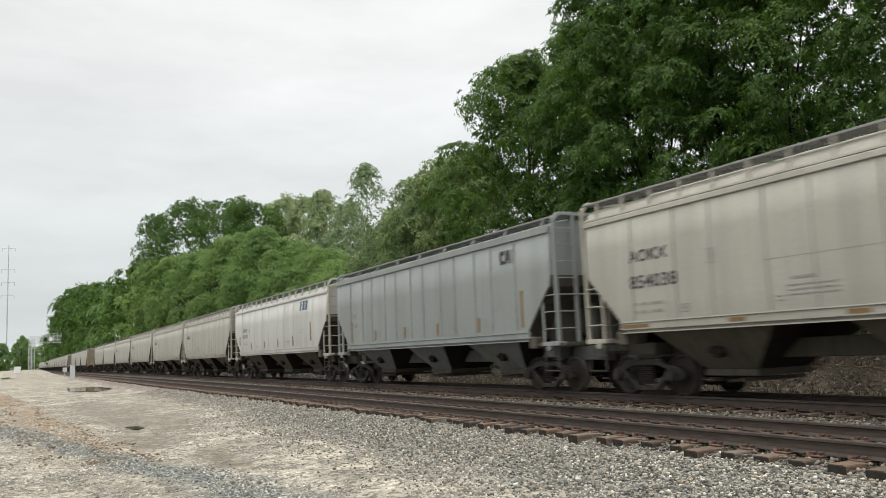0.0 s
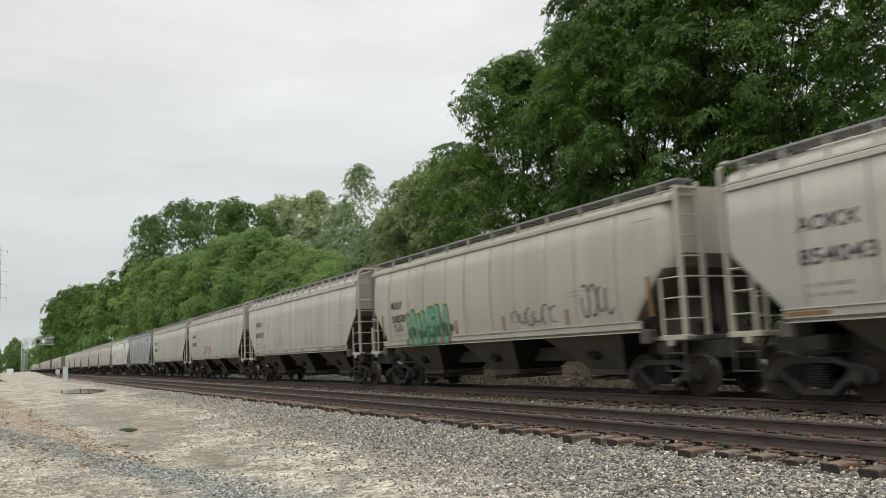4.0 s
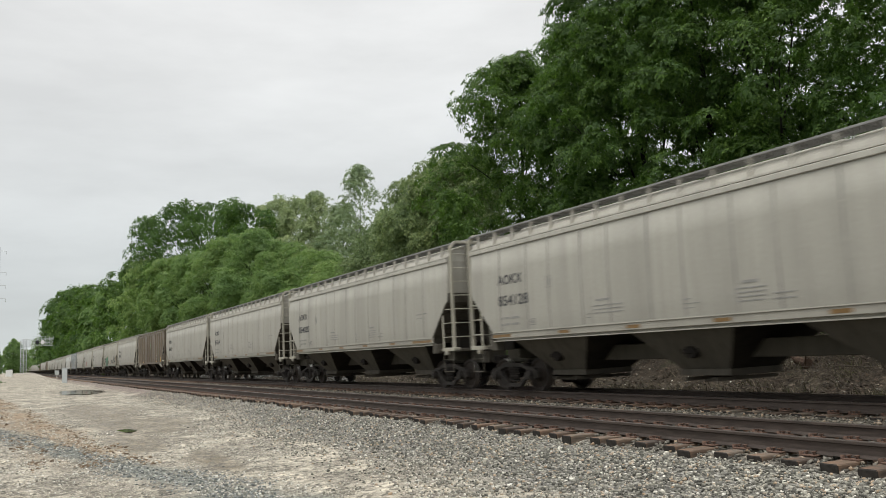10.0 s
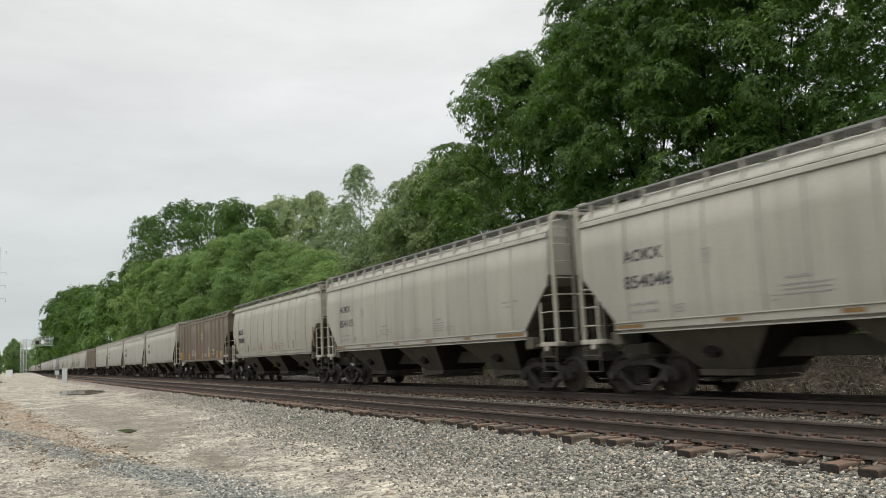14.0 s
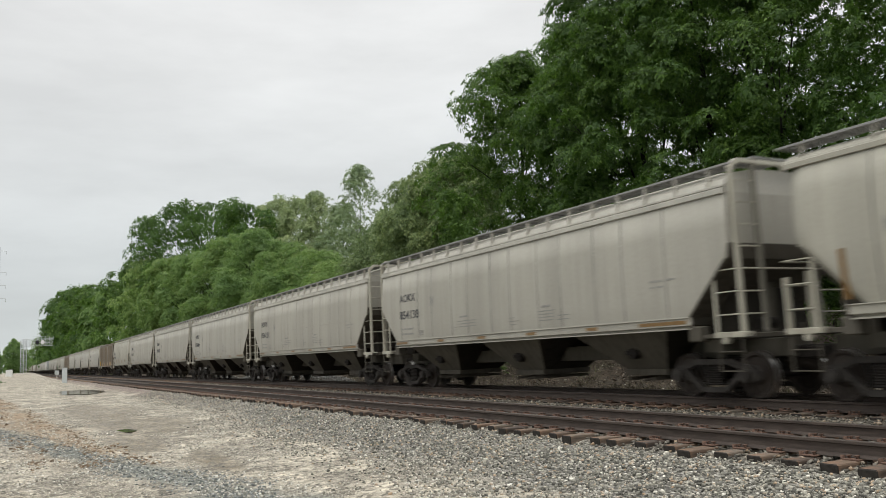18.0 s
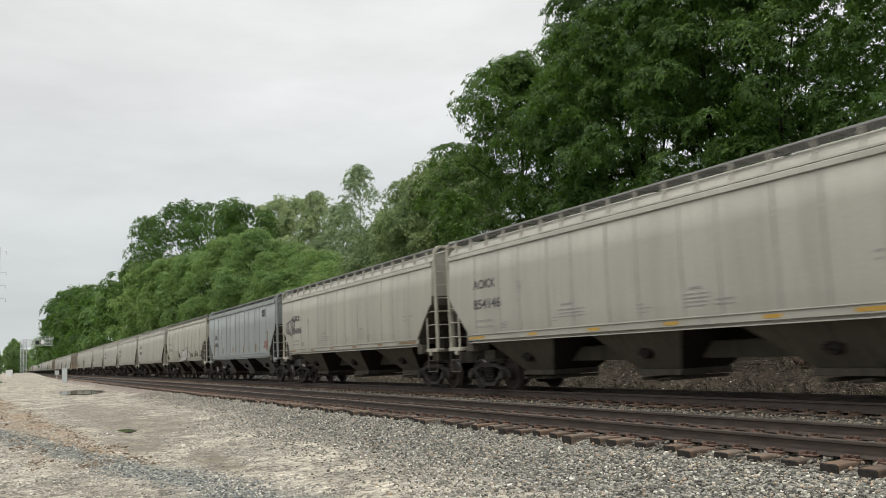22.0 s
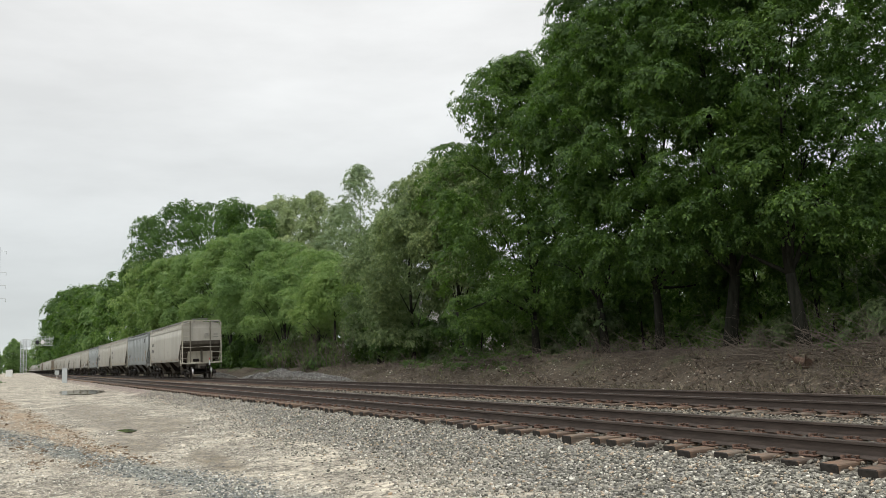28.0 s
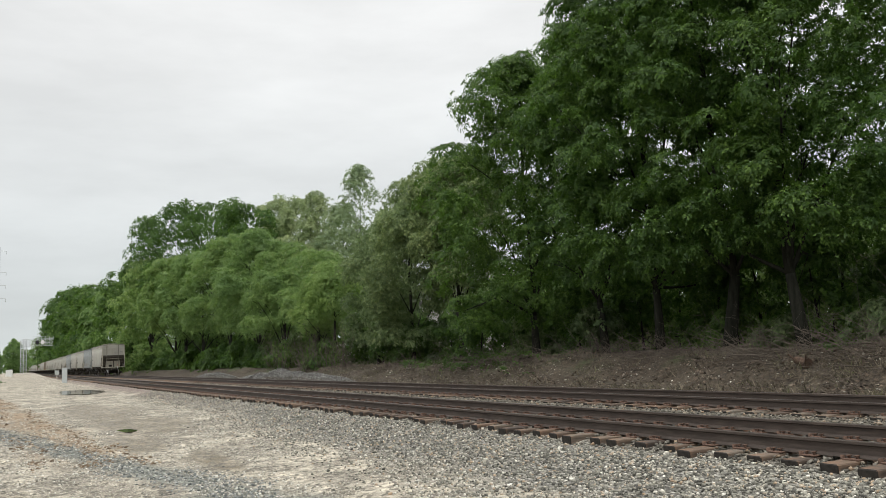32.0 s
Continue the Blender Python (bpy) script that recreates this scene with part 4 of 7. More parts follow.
    # hoppers below
    for y0, y1, yb in ((2.92, 6.25, 4.72), (-1.55, 1.50, 0.0), (-6.25, -2.95, -4.72)):
        bm = bmesh.new()
        rings = []
        for z, f in ((1.50, 0.0), (0.58, 1.0)):
            a0, a1 = y0 + (yb - 0.66 - y0) * f, y1 + (yb + 0.66 - y1) * f
            hx = 1.53 + (0.74 - 1.53) * f
            if brown:
                hx = 1.45 + (0.74 - 1.45) * f
            rings.append([(hx, a0, z), (hx, a1, z), (-hx, a1, z), (-hx, a0, z)])
        loft(bm, rings)
        hop = part("hopper", bm, [st["under"], UNDER_SOOT_SHADE], car, "grimy discharge hopper, shade painted on its end slopes")
        # end slopes take the copy with painted-in shade; sides keep the lighter paint
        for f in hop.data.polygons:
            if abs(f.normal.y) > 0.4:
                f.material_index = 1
        bm = bmesh.new()
        box(bm, -0.80, 0.80, yb - 0.70, yb + 0.70, 0.45, 0.59, 0.01)
        box(bm, -0.95, 0.95, yb - 0.45, yb - 0.38, 0.34, 0.42)
        box(bm, -0.95, 0.95, yb + 0.38, yb + 0.45, 0.34, 0.42)
        rod(bm, (-1.05, yb - 0.2, 0.36), (1.05, yb - 0.2, 0.36), 0.03, 6)
        part("outlet_gate", bm, PAINT_SLOPE, hop, "dark sliding outlet gate")
        if not far:
            for s in (-1, 1):
                bm = bmesh.new()
                rod(bm, (s * 1.0, yb, 0.98), (s * 1.17, yb, 0.98), 0.15, 10)
                box(bm, s * 1.13, s * 1.20, yb - 0.20, yb + 0.20, 0.93, 1.03, 0.01)
                part("vibrator_bracket", bm, TRUCK_STEEL, hop)
    bm = bmesh.new()
    box(bm, -0.33, 0.33, -8.35, 8.35, 0.80, 1.18, 0.02)
    for e in (-1, 1):
        box(bm, -0.95, 0.95, e * 6.97 - 0.22, e * 6.97 + 0.22, 0.92, 1.20, 0.02)
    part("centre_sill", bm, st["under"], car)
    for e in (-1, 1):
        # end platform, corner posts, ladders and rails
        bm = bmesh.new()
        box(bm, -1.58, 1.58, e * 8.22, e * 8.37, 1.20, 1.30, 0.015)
        # end sill in the dark paint, for the shade between coupled cars
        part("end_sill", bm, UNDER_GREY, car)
        for s in () if far else (-1, 1):
            bm = bmesh.new()
            box(bm, s * 1.35, s * 1.60, e * 7.62, e * 8.37, 1.22, 1.33, 0.01)
            if s < 0:
                rod(bm, (s * 1.52, e * 7.9, 1.17), (s * 1.62, e * 7.9, 1.17), 0.075, 10)
            part("side_step", bm, endp, car)
            bm = bmesh.new()
            box(bm, s * 1.30, s * 1.60, e * 6.93, e * 7.25, 1.16, 1.48, 0.03)
            box(bm, s * 1.25, s * 1.50, e * 7.25, e * 7.62, 1.22, 1.30, 0.01)
            # bolster ends also darkened for the shade at the car ends
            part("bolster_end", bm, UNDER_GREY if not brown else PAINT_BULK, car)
        bm = bmesh.new()
        box(bm, -0.92, 0.96, e * 7.52, e * 7.58, 1.18, 2.28)
        for x in (-0.92, 0.96):
            box(bm, x - 0.03, x + 0.03, e * 7.00, e * 7.60, 1.18, 2.28)
        # dark bulkhead paints stand for the shade between coupled cars
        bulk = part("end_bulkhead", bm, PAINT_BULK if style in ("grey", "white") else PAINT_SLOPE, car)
        # raised dark bar in place of the soft streak down the bulkhead
        bm = bmesh.new()
        box(bm, 0.04, 0.18, e * 7.58, e * 7.70, 1.30, 2.40)
        part("stiffener", bm, st["under"], bulk)
        tops = st["board"] + (0.06 if not brown else -0.02)
        for x in (-1.53, -0.90, 0.90 if style == "cream" else 0.68, 1.54):
            if brown and abs(x) > 1:
                continue
            bm = bmesh.new()
            if style == "cream":
                tops = st["board"] if x * e > 0 else 2.4
            box(bm, x - 0.042, x + 0.042, e * 8.26, e * 8.35, 1.30, tops - (0.16 if abs(x) > 1 else 0.03), 0.008)
            # grey cars' inner posts use the paint with shade in it
            part("end_post", bm, PAINT_POST if style == "grey" and abs(x) < 1 else endp, car)
        if brown:
            for x in (-1.5, 1.5):
                bm = bmesh.new()
                box(bm, x - 0.06, x + 0.06, e * 8.08, e * 8.20, 1.20, 4.15, 0.01)
                part("end_post", bm, endp, car)
        bm = bmesh.new()
        if style == "cream":
            tops = st["board"]
            box(bm, e * 0.86, e * 1.57, e * 8.25, e * 8.35, tops - 0.20, tops - 0.14, 0.01)
        else:
            box(bm, -1.36, 1.36, e * 8.25, e * 8.35, tops - 0.05, tops + 0.04, 0.01)
            for s in (-1, 1):
                bar(bm, (s * 1.36, e * 8.30, tops), (s * 1.53, e * 8.30, tops - 0.18), 0.09, 0.09)
        part("top_rail", bm, st["roof"] if style != "grey" else endp, car)
        if style == "grey" and not far:
            bm = bmesh.new()
            box(bm, -0.60, 0.55, e * 7.30, e * 8.10, tops + 0.15, tops + 0.19)
            for x in (-0.5, 0.45):
                for y in (7.46, 8.0):
                    box(bm, x - 0.03, x + 0.03, e * y - 0.03, e * y + 0.03, tops - 0.25, tops + 0.15)
            part("roof_platform", bm, GRATING, car, "small steel platform over the end")
        near = -1 if e < 0 else 1
        bm = bmesh.new()
        rod(bm, (-1.53, e * 8.34, 2.53), (1.54, e * 8.34, 2.53), 0.018, 6)
        rail = part("end_rail", bm, endp, car)
        for i in range(8):
            z = 1.66 + i * 0.435
            if z > tops - 0.2 or far:
                break
            bm = bmesh.new()
            rod(bm, (near * 0.90, e * 8.32, z), (near * 1.53, e * 8.32, z), 0.016, 6)
            part("rung", bm, endp, rail)
        for z in () if far else (1.66, 2.10):
            bm = bmesh.new()
            rod(bm, (-near * 0.68, e * 8.32, z), (-near * 1.54, e * 8.32, z), 0.016, 6)
            part("rung", bm, endp, rail)
        for s in (-1, 1):
            bm = bmesh.new()
            # stirrup below the deck, rail and rungs above it
            for y in (7.70, 8.28):
                box(bm, s * 1.568, s * 1.590, e * y - 0.014, e * y + 0.014, 0.56, 1.24, 0.004)
            for z in (0.58, 0.95):
                rod(bm, (s * 1.58, e * 7.70, z), (s * 1.58, e * 8.28, z), 0.012, 6)
            if far:
                box(bm, s * 1.566, s * 1.594, e * 7.70 - 0.036, e * 7.70 + 0.036, 1.24, 2.53)
            # stirrup in the darker hopper paint, for the dimness below the deck
            ladder = part("side_ladder", bm, UNDER_GREY, car, "pale side ladder over a dark stirrup step")
            if far:
                continue
            bm = bmesh.new()
            box(bm, s * 1.566, s * 1.594, e * 7.70 - 0.036, e * 7.70 + 0.036, 1.24, 2.53, 0.004)
            part("ladder_rail", bm, step_paint, ladder)
            for z in (1.66, 2.10, 2.53) if s < 0 else ():
                bm = bmesh.new()
                rod(bm, (s * 1.58, e * 7.70, z), (s * 1.58, e * 8.28, z), 0.014, 6)
                part("rung", bm, step_paint, ladder)
        bm = bmesh.new()
        box(bm, -0.14, 0.14, e * 8.30, e * 8.62, 0.76, 1.02, 0.02)
        box(bm, -0.20, 0.17, e * 8.58, e * 8.86, 0.74, 1.02, 0.05)
        box(bm, 0.05, 0.20, e * 8.80, e * 8.94, 0.78, 0.98, 0.03)
        rod(bm, (0.32, e * 8.3, 0.86), (0.30, e * 8.6, 0.45), 0.025, 6)
        rod(bm, (0.30, e * 8.6, 0.45), (0.10, e * 8.82, 0.42), 0.025, 6)
        part("coupler", bm, TRUCK_STEEL, car, "dark knuckle coupler with an air hose")
        build_truck(car, e * 6.97)
    # brake cylinder on one end
    bm = bmesh.new()
    rod(bm, (-0.60, -7.85, 1.48), (-0.15, -7.85, 1.48), 0.12, 12)
    part("brake_cylinder", bm, TRUCK_STEEL, car)
    return car




def letters(parent, text, y, z, height, material, x, width=0.0, name="lettering", st=None, lift=0.012):
    """Painted writing on the side that faces the lane; y is where it begins."""
    cu = bpy.data.curves.new(name, "FONT")
    cu.body, cu.size, cu.extrude, cu.align_x = text, height * 1.38, 0.003, "LEFT"
    cu.offset = 0.005 * height / 0.28
    cu.resolution_u = 3
    tmp = new(name, cu)
    bpy.context.view_layer.update()
    ev = tmp.evaluated_get(bpy.context.evaluated_depsgraph_get())
    me = bpy.data.meshes.new_from_object(ev)
    bpy.data.objects.remove(tmp)
    bpy.data.curves.remove(cu)
    me.materials.clear()
    me.materials.append(material)
    w = max(v.co.x for v in me.vertices)
    sx = width / w if width else 1.0
    me.transform(Matrix.Diagonal((sx, 1, 1, 1)))
    if st:
        for v in me.vertices:
            v.co.z += skin(st, z + v.co.y) + lift + x
    ob = new(name, me)
    ob.parent = parent
    # text right -> -y, text up -> z, out of the sheet -> -x
    ob.matrix_basis = Matrix(((0, 0, -1, x), (-1, 0, 0, y), (0, 1, 0, z), (0, 0, 0, 1)))
    return ob


def side_x(st, z):
    return -(half_width(st, z) + 0.006)


def skin(st, z):
    """Half width of the side, sill included."""
    return max(half_width(st, max(z, 1.5)), 1.674 if z < 1.690 and st["name"] != "ribbed_hopper_car" else 0.0)


def swath(car, st, rows, material, lift, name="painted_scrawl"):
    """A painted shape that follows the sheet, as rows of (z, y from, y to)."""
    bm = bmesh.new()
    full = []
    for (z0, a0, b0), (z1, a1, b1) in zip(rows, rows[1:]):
        full.append((z0, a0, b0))
        for z in (1.689, 1.691):
            if z0 < z < z1:
                f = (z - z0) / (z1 - z0)
                full.append((z, a0 + (a1 - a0) * f, b0 + (b1 - b0) * f))
    rows = full + [rows[-1]]
    loft(bm, [[(-(skin(st, z) - 0.01), a, z), (-(skin(st, z) + lift), a, z), (-(skin(st, z) + lift), b, z), (-(skin(st, z) - 0.01), b, z)] for z, a, b in rows])
    return part(name, bm, material, car)


def limb(car, st, y0, z0, y1, z1, w, material, lift):
    """A sprayed stroke from one point up to another."""
    k = 7
    rows = []
    for i in range(k + 1):
        f = i / k
        round_off = 1.0 - 0.35 * (abs(2 * f - 1) ** 4)
        y = y0 + (y1 - y0) * f
        rows.append((z0 + (z1 - z0) * f, y + w / 2 * round_off, y - w / 2 * round_off))
    return swath(car, st, rows, material, lift)


def blob(car, st, y, z, w, h, material, lift, lean=0.0):
    """A rounded sprayed letter body."""
    rows = []
    for i in range(13):
        a = -math.pi / 2 + math.pi * i / 12
        half = max(0.02, w / 2 * abs(math.cos(a)) ** 0.55)
        zz = z + h / 2 + h / 2 * math.sin(a)
        rows.append((zz, y + half - lean * (zz - z), y - half - lean * (zz - z)))
    return swath(car, st, rows, material, lift)


def bubble_word(car, st, spots, outline, fill, edge=0.05):
    """Overlapping rounded letters with a dark outline: (y, z, width, height)."""
    for i, (y, z, w, h) in enumerate(spots):
        k = 0.004 * i
        blob(car, st, y, z, w, h, outline, 0.012 + k, 0.12)
        blob(car, st, y, z + edge * 0.8, w - 2 * edge, h - 1.8 * edge, fill, 0.014 + k, 0.12)
        limb(car, st, y - w * 0.16, z + h * 0.38, y + w * 0.06, z + h * 0.58, 0.035, outline, 0.0155 + k)


def tall_word(car, st):
    """Tall two-tone green letters with a yellow rim, plum between them and pale glints."""
    swath(car, st, [(1.50, 4.95, 1.75), (1.75, 4.98, 1.80), (2.1, 4.85, 1.95), (2.3, 4.7, 2.2)], PURPLE_PAINT, 0.010)
    strokes = [(4.72, 4.86, 2.55, 0.30), (4.28, 4.46, 2.66, 0.30), (3.92, 4.04, 2.50, 0.26), (3.56, 3.70, 2.58, 0.26), (2.55, 2.66, 2.72, 0.34), (2.02, 2.08, 2.68, 0.32)]
    for y0, y1, top, w in strokes:
        limb(car, st, y0 + 0.03, 1.46, y1 + 0.03, top + 0.06, w + 0.09, YELLOW_PAINT, 0.013)
        limb(car, st, y0 - 0.02, 1.46, y1 - 0.02, top + 0.02, w + 0.06, DARK_GREEN_PAINT, 0.016)
        m = y0 + (y1 - y0) * 0.4
        limb(car, st, m, 1.92, y1, top - 0.03, w - 0.04, MINT_PAINT, 0.019)
        limb(car, st, y0 - 0.04, 1.47, y0 - 0.02, 1.68, w * 0.5, MINT_PAINT, 0.019)
    for y, z, w, h, m, k in ((3.08, 2.04, 0.70, 0.70, YELLOW_PAINT, 0.013), (3.08, 2.02, 0.66, 0.68, DARK_GREEN_PAINT, 0.017), (3.10, 2.06, 0.60, 0.60, MINT_PAINT, 0.020), (2.90, 2.24, 0.34, 0.12, DARK_GREEN_PAINT, 0.022), (3.28, 1.96, 0.36, 0.12, DARK_GREEN_PAINT, 0.022),
                             (3.10, 1.46, 0.62, 0.62, DARK_GREEN_PAINT, 0.017), (3.12, 1.80, 0.30, 0.26, MINT_PAINT, 0.020), (3.02, 1.50, 0.20, 0.16, MINT_PAINT, 0.020), (3.74, 1.46, 0.70, 0.36, DARK_GREEN_PAINT, 0.017),
                             (4.5, 1.78, 0.60, 0.30, DARK_GREEN_PAINT, 0.0215), (2.3, 1.85, 0.80, 0.28, DARK_GREEN_PAINT, 0.0215), (1.75, 1.82, 0.30, 0.24, DARK_GREEN_PAINT, 0.017)):
        blob(car, st, y, z, w, h, m, k)
    for y0, z0, y1, z1 in ((4.55, 1.46, 4.72, 2.45), (4.12, 1.46, 4.30, 2.4), (3.36, 1.46, 3.50, 2.5), (2.36, 1.46, 2.52, 2.3), (1.86, 1.5, 1.96, 2.6)):
        limb(car, st, y0, z0, y1, z1, 0.035, FADED_WHITE, 0.023)


def patch(bm, st, y0, y1, z0, z1, lift=0.004):
    """A thin painted patch that follows the side sheet."""
    zz = [z0, (z0 + z1) / 2, z1] if z1 - z0 > 0.4 else [z0, z1]
    loft(bm, [[(-(half_width(st, z) - 0.01), y0, z), (-(half_width(st, z) + lift), y0, z), (-(half_width(st, z) + lift), y1, z), (-(half_width(st, z) - 0.01), y1, z)] for z in zz])


def bars(parent, st, name, rows, material, lift=0.006):
    bm = bmesh.new()
    for y0, y1, z0, z1 in rows:
        patch(bm, st, y0, y1, z0, z1, lift)
    return part(name, bm, material, parent)


def stroke_art(parent, st, seed, y, z, w, h, material, fill=None, name="painted_scrawl", n=7, thick=0.035):
    """Sprayed scrawl: loose rounded strokes, no words."""
    rng = random.Random(seed)
    bm = bmesh.new()
    lifts = 0.011
    if fill:
        bf = bmesh.new()
        for i in range(n):
            cy, cz = y - w * (i + 0.5) / n, z + h * rng.uniform(0.4, 0.55)
            ring = []
            for k in range(14):
                a = 2 * math.pi * k / 14
                rr = 1 + 0.25 * math.sin(3 * a + i) + rng.uniform(-0.1, 0.1)
                ring.append((cy + w / n * 0.62 * rr * math.cos(a), cz + h * 0.46 * rr * math.sin(a)))
            lift = lifts - 0.004 + 0.0004 * i
            loft(bf, [[(-(half_width(st, max(b, 1.7)) - 0.005), a, b) for a, b in ring], [(-(half_width(st, max(b, 1.7)) + lift), a, b) for a, b in ring]])
        part(name, bf, fill, parent)
    for i in range(n):
        cy, cz = y - w * (i + 0.5) / n, z + h * 0.5
        a0, sweep = rng.uniform(0, 6.28), rng.choice((-1, 1)) * rng.uniform(3.0, 5.6)
        ry, rz = w / n * rng.uniform(0.35, 0.6), h * rng.uniform(0.3, 0.5)
        pts = [(cy + ry * math.cos(a0 + sweep * t) * (1 + 0.2 * t), cz + rz * math.sin(a0 + sweep * t)) for t in np.linspace(0, 1, 11)]
        for (p, q), (p2, q2) in zip(pts, pts[1:]):
            d = Vector((p2 - p, q2 - q))
            if d.length < 1e-4:
                continue
            nrm = Vector((-d.y, d.x)).normalized() * thick / 2
            c = [(p + nrm.x, q + nrm.y), (p2 + nrm.x, q2 + nrm.y), (p2 - nrm.x, q2 - nrm.y), (p - nrm.x, q - nrm.y)]
            lift = lifts + 0.0003 * (i % 5)
            loft(bm, [[(-(half_width(st, max(b, 1.7)) - 0.005), a, b) for a, b in c], [(-(half_width(st, max(b, 1.7)) + lift), a, b) for a, b in c]])
    return part(name, bm, material, parent)


# ---- the train ----
# (style, place of the leading roof corner at 0 s, number on the side); the last car first.
TRAIN = [("grey", -372.37, "854047"), ("blue", -355.54, "540297"), ("grey", -337.98, "854146"), ("grey", -320.46, "854086"), ("blue", -303.46, "540126"),
         ("cream", -286.06, ""), ("grey", -268.43, "854138"), ("grey", -250.66, "854131"), ("grey", -232.94, "854001"), ("grey", -215.35, "854046"),
         ("grey", -197.65, "854115"), ("cream", -180.61, ""), ("brown", -162.53, ""), ("grey", -144.72, "854128"), ("grey", -126.93, "854005"),
         ("grey", -109.15, "854114"), ("grey", -91.46, "854142"), ("brown", -73.28, ""), ("grey", -55.69, "854043"), ("cream", -38.27, ""),
         ("grey", -20.36, "854020"), ("grey", -2.51, "854024"), ("grey", 15.32, "854038"), ("blue", 32.47, ""), ("white", 50.94, ""),
         ("grey", 68.90, ""), ("grey", 86.10, ""), ("grey", 104.0, ""), ("grey", 121.6, ""), ("grey", 139.0, ""), ("grey", 156.0, "")]
TRAIN += [("brown" if i in (0, 4) else ("cream" if i in (9, 14) else "grey"), 173.6 + 17.4 * i, "") for i in range(24)]
LENGTHEN = {"grey": 1.0, "blue": 0.957, "cream": 0.975, "brown": 1.024, "white": 1.04}
CAR_LABELS = {
    "grey": "weathered light grey covered hopper car with black lettering",
    "blue": "faded blue-grey covered hopper car with ribbed sides",
    "cream": "aged cream covered hopper car with rounded sides",
    "white": "chalky white covered hopper car with a navy mark",
    "brown": "rust-brown ribbed hopper car with grimy trucks",
}


def travel(t):
    """How far the train has rolled at t seconds; it slows a little."""
    return 16.6623 * t - 0.01312 * t * t - 2.88e-5 * t ** 3


def grey_marks(car, number):
    st = STYLES["grey"]
    letters(car, "AOKX", 6.60, 2.99, 0.27, LETTER_BLACK, side_x(st, 3.1), 1.20)
    if number:
        letters(car, number, 6.62, 2.40, 0.29, LETTER_BLACK, side_x(st, 2.5), 1.48)
    blocks = [[(6.54, 6.40, 2.02, 2.08), (6.32, 6.10, 2.02, 2.08), (6.02, 5.60, 2.02, 2.08), (6.54, 6.40, 1.85, 1.91), (6.32, 6.10, 1.85, 1.91), (6.0, 5.62, 1.85, 1.91)],
              [(2.35, 1.85, 2.22, 2.27)] + [(2.50 - 0.02 * i, 1.45, 2.10 - 0.085 * i, 2.125 - 0.085 * i) for i in range(3)],
              [(2.72, 2.58, 1.93, 1.95), (2.72, 2.58, 1.85, 1.87)],
              [(-0.38, -0.62, 2.03, 2.055), (-0.38, -0.84, 1.94, 1.96), (-0.42, -0.70, 1.85, 1.87)],
              [(-1.95, -2.32, 2.22, 2.28)] + [(-1.78, -2.50 + 0.03 * i, 2.12 - 0.08 * i, 2.145 - 0.08 * i) for i in range(4)],
              [(-2.62, -3.09, 1.97, 1.995), (-2.62, -3.09, 1.87, 1.895)],
              [(-6.0, -6.14, 2.46, 2.51), (-6.22, -6.35, 2.46, 2.51), (-6.5, -6.72, 2.47, 2.51), (-6.0, -6.10, 2.34, 2.38), (-6.20, -6.36, 2.34, 2.38)]]
    for rows in blocks:
        bars(car, st, "stencil_block", rows, LETTER_GREY)
    fr = []
    for a, b, z0, z1, w in ((4.30, 4.06, 2.72, 3.02, 0.018), (5.12, 4.88, 1.80, 1.97, 0.022)):
        fr += [(a, b, z0, z0 + w), (a, b, z1 - w, z1), (a, a - w, z0, z1), (b + w, b, z0, z1), ((a + b) / 2 + 0.05, (a + b) / 2 - 0.05, z0 + 0.05, z1 - 0.05)]
    bars(car, st, "label_box", fr, LETTER_GREY)


def reflectors(car, st, spots, material, z0=1.535, z1=1.610):
    for y0, y1 in spots:
        bm = bmesh.new()
        box(bm, -1.640, -1.650, y1, y0, z0, z1)
        part("reflector", bm, material, car)


def tall_reflectors(car, st, spots, material):
    for y, z0, z1 in spots:
        bars(car, st, "reflector", [(y + 0.05, y - 0.05, z0, z1)], material, 0.02)


def block_mark(car, st, y, z, w, h, material):
    """A company's mark as three plain slanted blocks."""
    bm = bmesh.new()
    for i in range(3):
        y0 = y - w * i / 3
        q = [(y0, z), (y0 - w * 0.24, z), (y0 - w * 0.28, z + h), (y0 - w * 0.04, z + h)]
        loft(bm, [[(-(half_width(st, b) - 0.005), a, b) for a, b in q], [(-(half_width(st, b) + 0.008), a, b) for a, b in q]])
    part("company_mark", bm, material, car, "dark company mark")


def round_mark(car, st, r=0.40):
    bm = bmesh.new()
    bm2 = bmesh.new()
    c, z = -0.58, 3.10
    ring = [(c + r * 0.82 * math.cos(a), z + r * math.sin(a)) for a in np.linspace(0, 2 * math.pi, 28, endpoint=False)]
    loft(bm, [[(-1.52, a, b) for a, b in ring], [(-1.548, a, b) for a, b in ring]])
    arrow = [(c + r * 0.18 + 0.52 * r * math.cos(a), z + 0.50 * r * math.sin(a)) for a in np.linspace(0.75, 2 * math.pi - 0.75, 15)]
    arrow = [(2 * c - a + r * 0.3, b) for a, b in arrow] + [(c - r * 0.62, z)]
    loft(bm2, [[(-1.53, a, b) for a, b in arrow], [(-1.553, a, b) for a, b in arrow]])
    m = part("round_mark", bm, LOGO_GREEN, car, "round green and white mark")
    part("mark_arrow", bm2, LOGO_WHITE, m)
    bm = bmesh.new()
    box(bm, -1.54, -1.557, c - r * 0.02, c + r * 0.52, z - r * 0.16, z + r * 0.16)
    part("mark_lettering", bm, LETTER_GREY, m)


